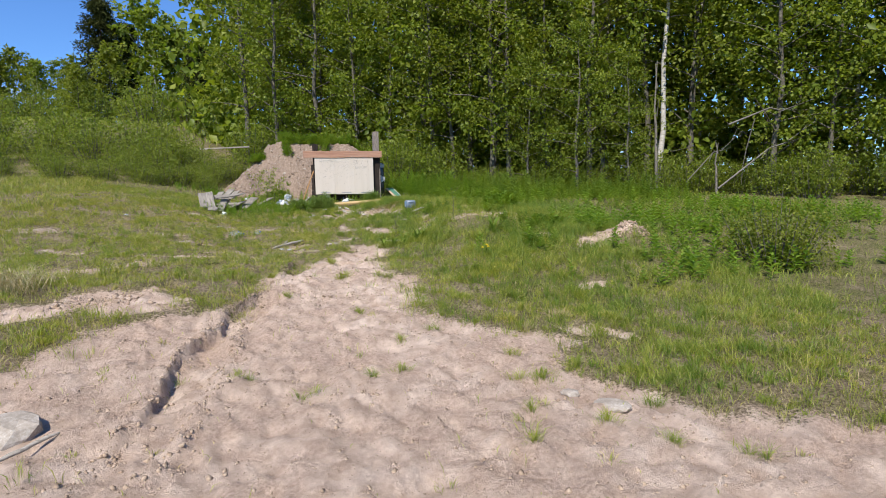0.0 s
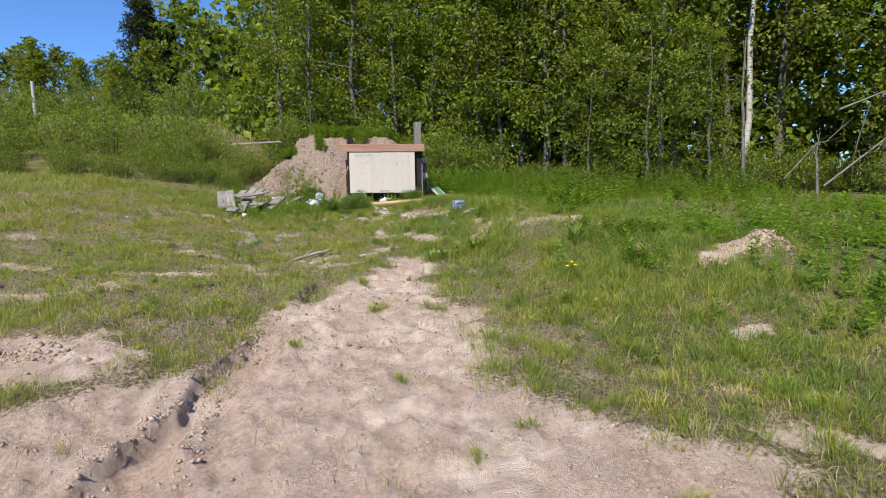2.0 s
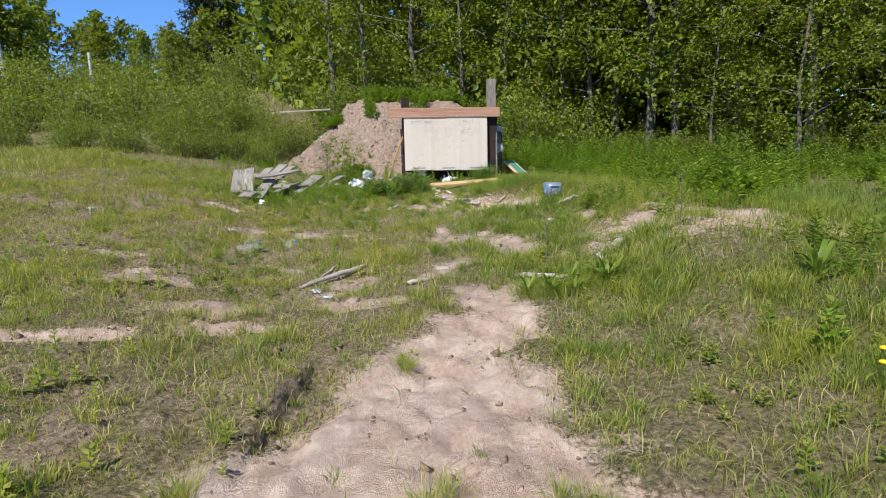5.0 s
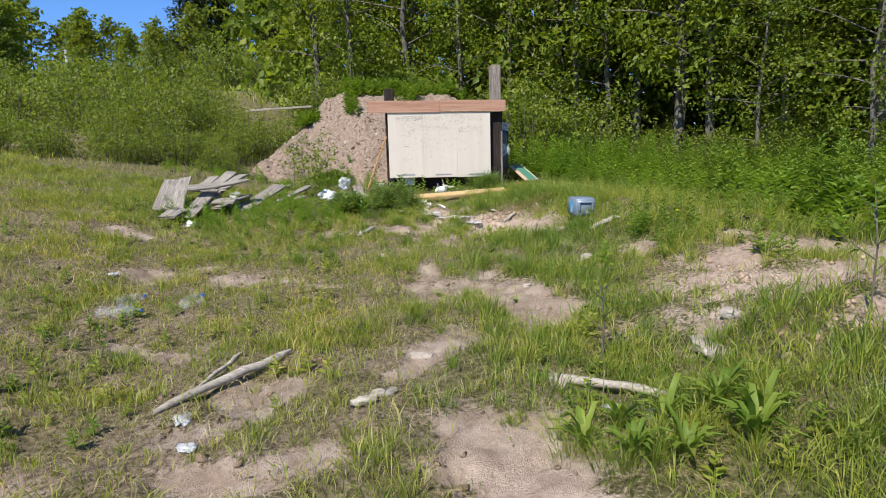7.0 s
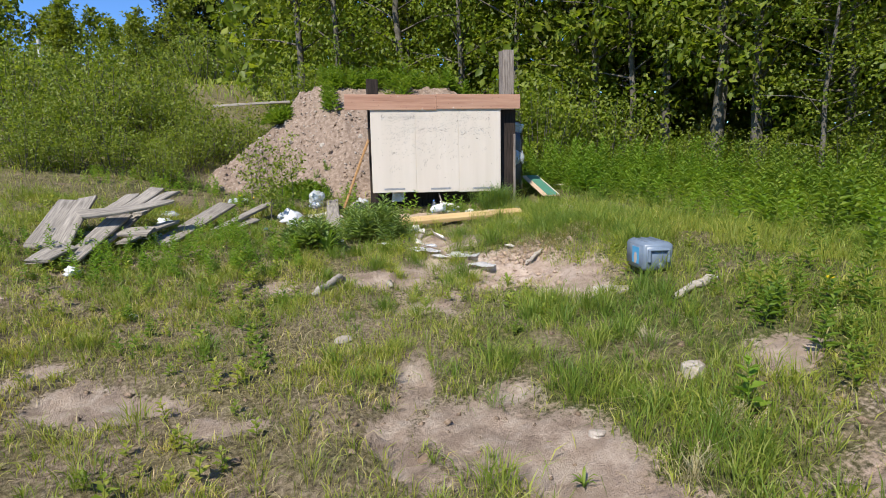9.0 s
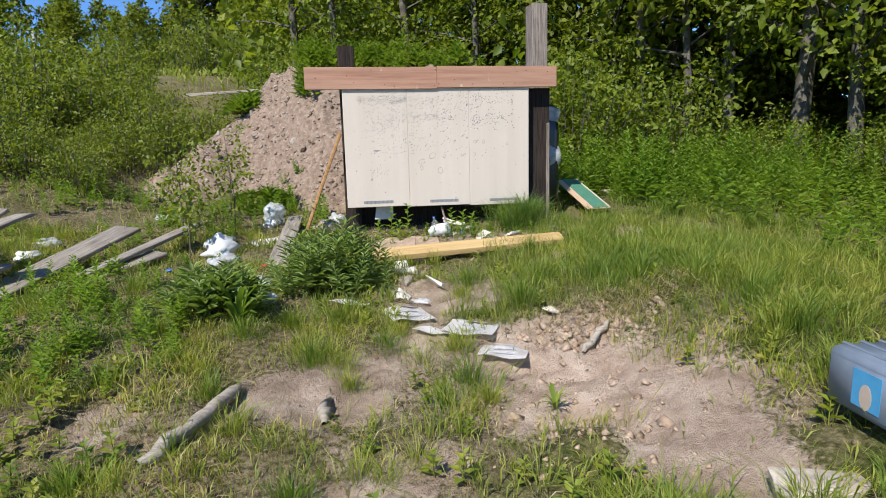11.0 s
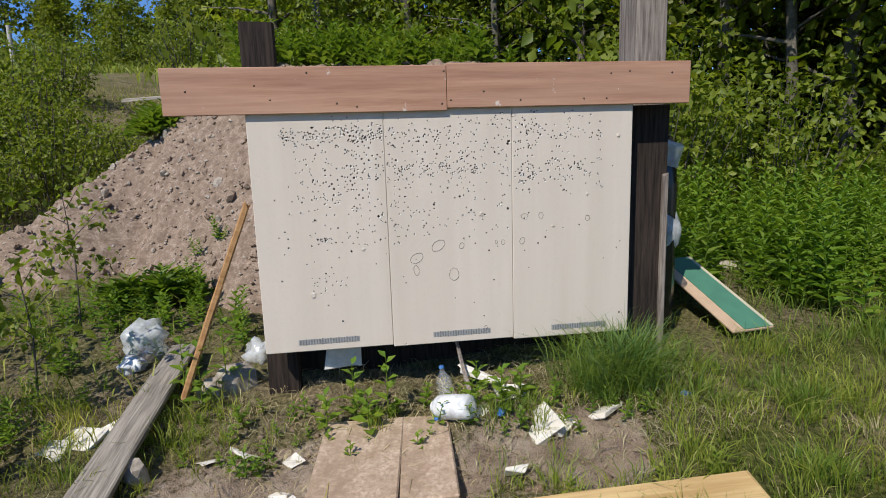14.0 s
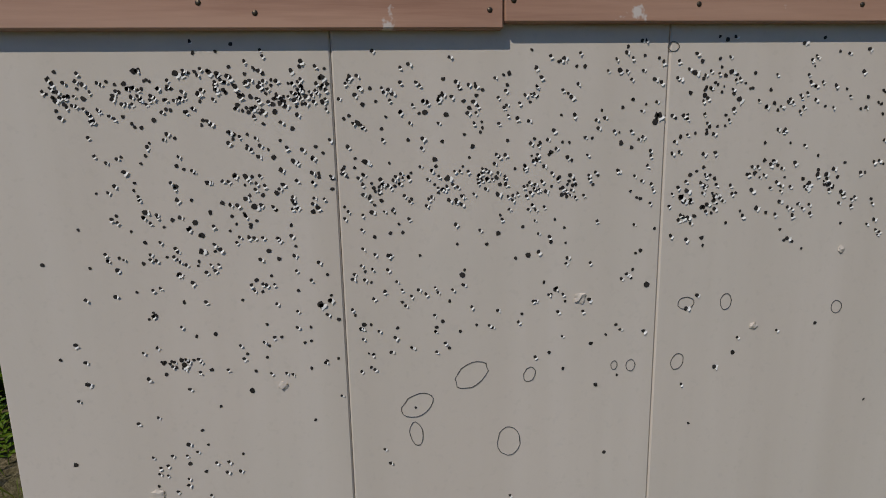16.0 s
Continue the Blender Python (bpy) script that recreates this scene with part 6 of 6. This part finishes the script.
for k, (x, y, n, L) in enumerate(((2.62, 10.24, 15, 0.21), (2.78, 10.15, 13, 0.2), (3.0, 10.08, 14, 0.21), (2.5, 10.4, 11, 0.18), (3.12, 10.2, 12, 0.19), (2.85, 10.4, 11, 0.2), (2.7, 10.5, 12, 0.2), (3.05, 10.35, 12, 0.2), (4.05, 9.3, 8, 0.3), (3.35, 14.9, 8, 0.12), (2.85, 12.35, 6, 0.08), (1.72, 16.0, 12, 0.34), (1.9, 15.9, 10, 0.28), (4.6, 12.0, 8, 0.22))):
    ob = empty("broadleaf_plant", x, y, None, k * 50, "broad-leaved green plant at the path's edge", "plant", "broad-leaved plants")
    link_part("foliage", tri_mesh("foliage", *rosette(n + 6, L, 0.14, 2.1), LUSH if k % 2 else HERB, True), ob)
for k, (x, y, h) in enumerate(((2.9, 18.0, 0.36), (3.05, 17.98, 0.4), (2.96, 17.9, 0.26), (3.45, 17.95, 0.3), (3.55, 17.9, 0.24), (2.78, 17.95, 0.24), (2.2, 18.2, 0.4), (2.28, 18.35, 0.5), (2.1, 18.3, 0.42), (3.65, 17.95, 0.2))):
    ob = empty("raspberry_shoot", x, y, None, k * 70, "young raspberry shoot growing under the panels", "plant", "raspberry shoots")
    link_part("foliage", tri_mesh("foliage", *herb(h * 0.8, 12, 0.095, 0.6, 0.35), RASPBERRY), ob)


def sapling(x, y, h, label, dense=12, mat=LEAF_C, leaf=0.05, twigs=6):
    ob = empty("sapling", x, y, None, 0, label, "sapling", "saplings")
    paths, tips = [[((0, 0, -0.03), 0.006), ((0.02, 0.01, h * 0.5), 0.005), ((-0.01, 0.02, h), 0.002)]], []
    for i in range(twigs):
        z, a = h * (0.3 + 0.65 * i / twigs), i * 2.4
        d = np.array([math.cos(a), math.sin(a), 0.8]) * h * 0.25
        paths.append([((0.01, 0.01, z), 0.003), (np.array([0, 0, z]) + d, 0.001)])
        tips += [np.array([0, 0, z]) + d * u for u in (0.4, 0.75, 1.0)]
    tagged(link_part("stem", tri_mesh("stem", *tubes(paths, 4), BARK), ob), kind="stuff")
    link_part("leaves", tri_mesh("leaves", *clumps(np.array(tips), np.full(len(tips), 0.05 + 0.05 * h), dense, leaf), mat), ob)
    return ob


sapling(2.9, 11.08, 0.5, "thin young sapling beside the path", 2, LEAF_C, 0.035)
sapling(3.78, 10.4, 0.55, "thin young sapling by the sand heap", 3, LEAF_C, 0.04)
sapling(1.25, 17.5, 0.6, "leafy young sapling among scattered boards", 12)
sapling(1.1, 17.9, 0.8, "leafy young sapling among scattered boards", 12)
sapling(1.45, 18.3, 0.7, "leafy young sapling among scattered boards", 12)
sapling(0.9, 18.6, 0.9, "leafy young sapling among scattered boards", 12)
sapling(1.25, 19.2, 0.9, "leafy young sapling at the heap's foot", 12)
# dandelions
for k, (x, y) in enumerate(((3.34, 8.2), (3.42, 8.18), (0.9, 18.7), (0.7, 18.9), (4.6, 13.1), (3.45, 8.3))):
    ob = empty("dandelion", x, y, None, 0, "yellow dandelion flower in the grass", "flower", "dandelions")
    link_part("stalk", tri_mesh("stalk", *tubes([[((0, 0, 0), 0.002), ((0.01, 0, 0.13), 0.002)]], 4), STALK), ob)
    bm = bmesh.new()
    bmesh.ops.create_uvsphere(bm, u_segments=10, v_segments=5, radius=0.02)
    bmesh.ops.transform(bm, matrix=Matrix.Translation((0.01, 0, 0.135)) @ Matrix.Diagonal((1, 1, 0.45, 1)), verts=bm.verts)
    part("flower_head", bm, YELLOW, ob, "bright yellow head")

# ---- bushes and trees: a few of each kind, then copies ----
def shrub_arrays(h, r, stems, per, leaf):
    paths, tips, rad = [], [], []
    for i in range(stems):
        a, q2 = i * 2.4, r * math.sqrt((i + 0.5) / stems)
        top = np.array([math.cos(a) * q2, math.sin(a) * q2, h * rs.uniform(0.6, 1.0) * (1.05 - 0.4 * q2 / r)])
        b = np.array([top[0] * 0.45, top[1] * 0.45, -0.05])
        paths.append([(b, 0.014), (b * 0.5 + top * 0.5, 0.009), (top, 0.003)])
        for u in (0.25, 0.4, 0.55, 0.7, 0.85, 1.0):
            tips.append(b + (top - b) * u + rs.normal(0, 0.09, 3))
            rad.append(rs.uniform(0.13, 0.26))
    return tubes(paths, 4), clumps(np.array(tips), np.array(rad), per, leaf, 0.9)


shrubs = [make_tree("willow_shrub", *shrub_arrays(1.5, 0.9, 30, 15, 0.075), BARK, LEAF_C, "light green willow shrub on the meadow", "shrub", "willow thicket") for _ in range(3)]
for s, at in zip(shrubs, ((-2.2, 22.6), (-4.0, 22.9), (-5.6, 23.4))):
    s.matrix_world = pose(*at, float(height(*at)) - 0.05)
for k, (x, y, s) in enumerate(((-0.9, 23.4, 1.0), (-3.0, 23.8, 1.5), (-1.7, 24.3, 1.3), (-6.8, 22.6, 1.2), (-7.4, 24.5, 1.5), (-4.8, 25.0, 1.7), (-9.0, 24.0, 1.4), (-10.6, 25.5, 1.5), (-12.4, 26.0, 1.6), (-2.9, 21.6, 1.0), (-5.0, 21.5, 0.9), (-14.5, 28, 1.8), (-17, 29, 1.9), (-8.2, 27, 1.8), (-1.0, 21.6, 0.6), (-3.8, 20.6, 0.7),
                               (-6.0, 20.6, 0.8), (-7.8, 21.5, 1.0), (-10.5, 22.5, 1.1), (-13, 23.5, 1.2), (-11, 29, 1.9), (-6, 28, 1.7), (-2.4, 27, 1.3), (-20, 31, 2.0), (-24, 34, 2.1), (-0.3, 22.2, 1.0), (0.3, 23.2, 1.1), (-0.8, 20.7, 0.7), (-1.8, 19.9, 0.65), (-2.6, 20.6, 0.8), (-1.6, 22.9, 1.2), (-1.3, 20.3, 0.8), (-2.2, 19.5, 0.7), (-3.2, 19.4, 0.8), (-0.6, 20.0, 0.65), (-2.0, 21.4, 1.0), (-4.4, 19.9, 0.85), (-0.5, 21.3, 0.8))):
    plant_at(shrubs[k % 3], x, y, k * 67, s * 0.74)
bush = make_tree("leafy_bush", *shrub_arrays(1.35, 0.85, 44, 16, 0.055), BARK, LEAF_B, "dense leafy bush at the edge of the lush grass", "bush")
bush.matrix_world = pose(6.95, 6.5, float(height(6.95, 6.5)) - 0.05) @ Matrix.Scale(0.85, 4)
under = [make_tree("understory_shrub", *shrub_arrays(2.5, 1.35, 42, 14, 0.105), BARK, LEAF_A, "leafy shrub under the wood's edge", "shrub", "woodland edge shrubs") for _ in range(3)]

EDGE = [(5.3, 23.6), (6.4, 22.6), (7.6, 21.6), (8.7, 20.6), (9.6, 19.4), (10.6, 18.4), (11.6, 17.4), (12.6, 16.2), (14.6, 15.6), (15.6, 13.9), (16.2, 12.2), (17.2, 10.8), (18.2, 9.2), (4.2, 25.0), (3.0, 26.5), (1.6, 27.5)]
for s, at in zip(under, EDGE[1:4]):
    s.matrix_world = pose(*at, float(height(*at)) - 0.1) @ Matrix.Scale(0.85 if at[0] < 7.9 else 0.5, 4)
for k, (x, y) in enumerate(EDGE[:1] + EDGE[4:] + [(a + 1.2, b + 1.4) for a, b in EDGE]):
    plant_at(under[k % 3], x + 0.5 * math.sin(k * 5.1), y + 0.5 * math.cos(k * 3.7), k * 77, (0.75 + 0.4 * ((k * 0.37) % 1)) * (0.5 if 7.9 < x < 11.2 and y > 17.5 else 0.68 if x > 10 else 0.95))
for x, y, s in ((6.0, 21.5, 0.85), (5.2, 22.4, 0.8), (6.7, 22.6, 0.95)):
    plant_at(under[1], x, y, x * 90, s)

aspens = [make_tree("aspen_tree", *tree_arrays(12, 0.12, 0.1, 2.4, 32, 38, 0.14), BARK, LEAF_A, "tall leafy aspen in the dense wood", "tree", "woodland trees"),
          make_tree("aspen_tree", *tree_arrays(10.5, 0.10, 0.12, 2.3, 30, 36, 0.135, (0.03, -0.02)), BARK, LEAF_A, "tall leafy aspen in the dense wood", "tree", "woodland trees"),
          make_tree("alder_tree", *tree_arrays(11.5, 0.11, 0.15, 2.3, 30, 36, 0.135, (-0.03, 0.01)), BARK, LEAF_B, "tall dark-stemmed alder in the wood", "tree", "woodland trees")]
backs = [make_tree("aspen_tree", *tree_arrays(12, 0.11, 0.05, 2.5, 28, 18, 0.24), BARK, LEAF_A, "leafy aspen deep in the wood", "tree", "woodland trees"),
         make_tree("alder_tree", *tree_arrays(11, 0.10, 0.05, 2.4, 28, 18, 0.23, (0.02, 0.02)), BARK, LEAF_B, "leafy alder deep in the wood", "tree", "woodland trees"),
         make_tree("birch_tree", *tree_arrays(12.5, 0.09, 0.07, 2.0, 28, 18, 0.22), BIRCH, LEAF_B, "slender leafy birch on the hill", "tree", "birches")]
fars = [make_tree("alder_tree", *tree_arrays(10, 0.12, 0.06, 2.3, 24, 16, 0.4), BARK, LEAF_B, "rounded leafy tree on the far hill", "tree", "hill trees"),
        make_tree("birch_tree", *tree_arrays(11, 0.10, 0.1, 1.9, 24, 16, 0.38), BIRCH, LEAF_A, "slender leafy birch on the far hill", "tree", "hill trees")]
birches = [make_tree("birch_tree", *tree_arrays(14, 0.105, 0.42, 1.9, 28, 34, 0.14, (0.075, 0.02)), BIRCH, LEAF_B, "tall birch with a white trunk", "tree", "birches"),
           make_tree("birch_tree", *tree_arrays(13, 0.10, 0.22, 1.8, 30, 34, 0.14, (0.01, 0)), BIRCH, LEAF_B, "slender birch with a white trunk", "tree", "birches")]


def pine_arrays(h, girth, spread):
    paths = [[((0, 0, -0.2), girth), ((0.05, 0, h * 0.5), girth * 0.7), ((0, 0.05, h), 0.02)]]
    tips, rad = [], []
    for i in range(46):
        t = 0.12 + 0.86 * i / 46
        a = i * 2.4 + rs.uniform(-0.4, 0.4)
        L = spread * (1.08 - t) ** 0.75 * rs.uniform(0.7, 1.15)
        p = np.array([0, 0, t * h])
        d = np.array([math.cos(a), math.sin(a), 0.12])
        paths.append([(p, 0.035), (p + d * L, 0.008)])
        for u in (0.35, 0.55, 0.75, 0.95):
            tips.append(p + d * L * u + rs.normal(0, 0.12, 3))
            rad.append(rs.uniform(0.45, 0.75))
    return tubes(paths, 6), clumps(np.array(tips), np.array(rad), 60, 0.42, 0.6, 0.24)


pine = make_tree("pine_tree", *pine_arrays(13.0, 0.17, 3.3), PINE_BARK, NEEDLE, "dark green pine on the hill", "tree", "pines")
pine.matrix_world = pose(-11.6, 73.0, float(land(-11.6, 73)) - 0.1) @ Matrix.Scale(1.12, 4)
plant_at(pine, -9.4, 76, 130, 0.9, z=float(land(-9.4, 76)))
plant_at(pine, -1.5, 50, 200, 0.55, z=float(land(-1.5, 50)))
plant_at(pine, -26.5, 56, 60, 0.5, z=float(land(-26.5, 56)))
birches[0].matrix_world = pose(13.6, 16.6, float(height(13.6, 16.6)) - 0.1)
for k, (x, y, t) in enumerate(((-11.5, 58.0, 30), (-36.0, 60.0, 80))):
    fars[k].matrix_world = pose(x, y, float(land(x, y)) - 0.1, 0, 0, t) @ Matrix.Scale(0.6, 4)
birches[1].matrix_world = pose(6.9, 34.0, float(height(6.9, 34)) - 0.1)
aspens[0].matrix_world = pose(9.4, 22.4, float(height(9.4, 22.4)) - 0.1)
aspens[1].matrix_world = pose(11.4, 20.2, float(height(11.4, 20.2)) - 0.1, 0, 0, 80)
aspens[2].matrix_world = pose(13.2, 18.9, float(height(13.2, 18.9)) - 0.1, 0, 0, 200)
for k, at in enumerate(((10.2, 24.5), (12.6, 22.6), (15.0, 20.0))):
    backs[k].matrix_world = pose(*at, float(height(*at)) - 0.1, 0, 0, k * 70)
spots, q = [], random.Random(23)
for row, back in enumerate((1.5, 3.4, 5.8)):
    for k, (x, y) in enumerate(EDGE + [(0.2, 29), (19.2, 7.5), (20.0, 5.5), (20.6, 3.5)]):
        spots.append((row, x + back * 0.66 + q.uniform(-0.7, 0.7), y + back * 0.75 + q.uniform(-0.7, 0.7)))
for k, (row, x, y) in enumerate(spots):
    if math.hypot(x - 13.6, y - 16.6) < 1.2 or (row == 2 and k % 2 and x < 11):
        continue
    kind = aspens[(k * 2 + k // 5) % 3] if row == 0 or (row == 1 and 12 < k % 20 < 17) else backs[(k + k // 7) % 3]
    plant_at(kind, x, y, k * 71, 0.82 + 0.36 * ((k * 0.618) % 1))
# young trees in front of the wood
for x, y, s in ((10.8, 17.0, 0.55), (9.9, 18.7, 0.5), (12.0, 15.9, 0.42)):
    plant_at(aspens[1], x, y, x * 40, s)
# the depth of the wood behind them
n = 24000
t = rs.uniform(0, 1, n)
ex = np.interp(t, np.linspace(0, 1, 5), [-1.0, 7.5, 13.5, 20.0, 27.0]) + rs.normal(0, 1.2, n)
ey = np.interp(t, np.linspace(0, 1, 5), [40.0, 32.5, 27.0, 19.5, 4.0]) + rs.normal(0, 1.2, n)
c = np.stack([ex, ey, land(ex, ey) + rs.uniform(0, 1, n) ** 1.25 * 12.5], 1)
deep = leaves(c, unit(n), unit(n) + np.array([0, 0, 0.6]), rs.uniform(0.35, 0.7, n), 0.7)
tagged(new("deep_wood", tri_mesh("deep_wood", *deep, LEAF_A)), "dense foliage deep inside the wood", "woods", kind="stuff")
# the trees that stand against the sky on the hill
for k, (x, y, kind, s) in enumerate(((-6.5, 71, fars[1], 1.2), (-4.2, 72.4, fars[0], 1.12), (-5.3, 73.9, fars[1], 1.2), (-8.2, 74, fars[1], 1.15), (-26.7, 72.5, fars[0], 0.74), (-24.2, 73.8, fars[0], 0.68), (-22.1, 72.5, fars[1], 0.68), (-20.0, 73.8, fars[0], 0.65), (-17.9, 72.5, fars[0], 0.61), (-16.1, 73.8, fars[1], 0.57), (-29.4, 73.8, fars[1], 0.81), (-31.9, 72.5, fars[0], 0.74), (-14.0, 73.8, fars[0], 0.57), (-35.1, 72.5, fars[0], 0.81), (-1.5, 67.7, fars[0], 1.0), (-3.4, 77, fars[1], 1.1), (1.2, 66, fars[0], 1.1), (1.6, 39, aspens[0], 1.00), (2.6, 35, aspens[0], 0.95), (3.6, 32, aspens[1], 0.95), (-10, 52, fars[0], 0.36), (-30, 58, fars[0], 0.58), (-34, 58, fars[0], 0.65), (-38, 60, fars[0], 0.58), (-23, 60, fars[1], 0.56), (-24.8, 58, fars[0], 0.61), (-18.5, 64, fars[0], 0.52), (-16.0, 66, fars[1], 0.45), (-13.5, 66, fars[0], 0.43), (-11.5, 64, fars[0], 0.36), (-42, 58, fars[0], 0.72), (-21, 68, fars[0], 0.50), (-28, 66, fars[0], 0.65), (-9, 60, fars[0], 0.60), (-33, 66, fars[0], 0.65))):
    plant_at(kind, x, y, k * 83, s * (1.3 if x < -8 else 1.0), z=float(land(x, y)))
for k in range(11):
    x, y = -46 + k * 2.6 + 0.8 * math.sin(k * 3.3), 62 + 3 * math.sin(k * 2.1)
    plant_at(fars[k % 2], x, y, k * 97, 0.75 + 0.2 * ((k * 0.618) % 1) - 0.008 * k, z=float(land(x, y)))
for k in range(14):
    x, y = -30 + k * 2.3, 47 + 2.5 * math.sin(k * 2.7) + (8 if k < 11 else 0)
    plant_at(shrubs[k % 3], x, y, k * 59, 1.8 + 0.7 * ((k * 0.41) % 1), z=float(land(x, y)))
# dead limbs leaning at the wood's edge
for k, (a, b, r) in enumerate((((13.4, 13.4, 3.0), (16.2, 13.0, 3.75), 0.04), ((14.4, 13.4, 3.2), (14.3, 13.7, 1.3), 0.022), ((13.4, 13.7, 1.2), (16.9, 13.2, 3.3), 0.04), ((12.6, 14.1, 1.4), (14.4, 13.8, 2.9), 0.024), ((14.3, 14.6, 0.9), (14.4, 14.7, 2.6), 0.06), ((12.75, 15.5, 0.9), (12.85, 15.7, 5.2), 0.075), ((12.4, 15.4, 0.9), (12.5, 15.4, 1.5), 0.06))):
    p, e = np.array(a), np.array(b)
    mid = (p + e) / 2 + np.array([0.05, 0.1, 0.12])
    d = e - p
    r *= 0.7
    mid2 = (p + 2 * e) / 3 + np.array([0.0, 0.1, -0.08])
    paths = [[(p, r), (mid, r * 0.8), (mid2, r * 0.6), (e, r * 0.25)]]
    for u, s in ((0.4, 1), (0.6, -1), (0.8, 1)):
        o3 = p + d * u
        paths.append([(o3, r * 0.4), (o3 + d * 0.16 + np.array([0.1 * s, 0.2 * s, 0.15 * s]), r * 0.1)])
    tagged(new("dead_branch", tri_mesh("dead_branch", *tubes(paths, 6), DEAD_WOOD, True)), "bare grey dead branch at the wood's edge", "branch", "dead branches")
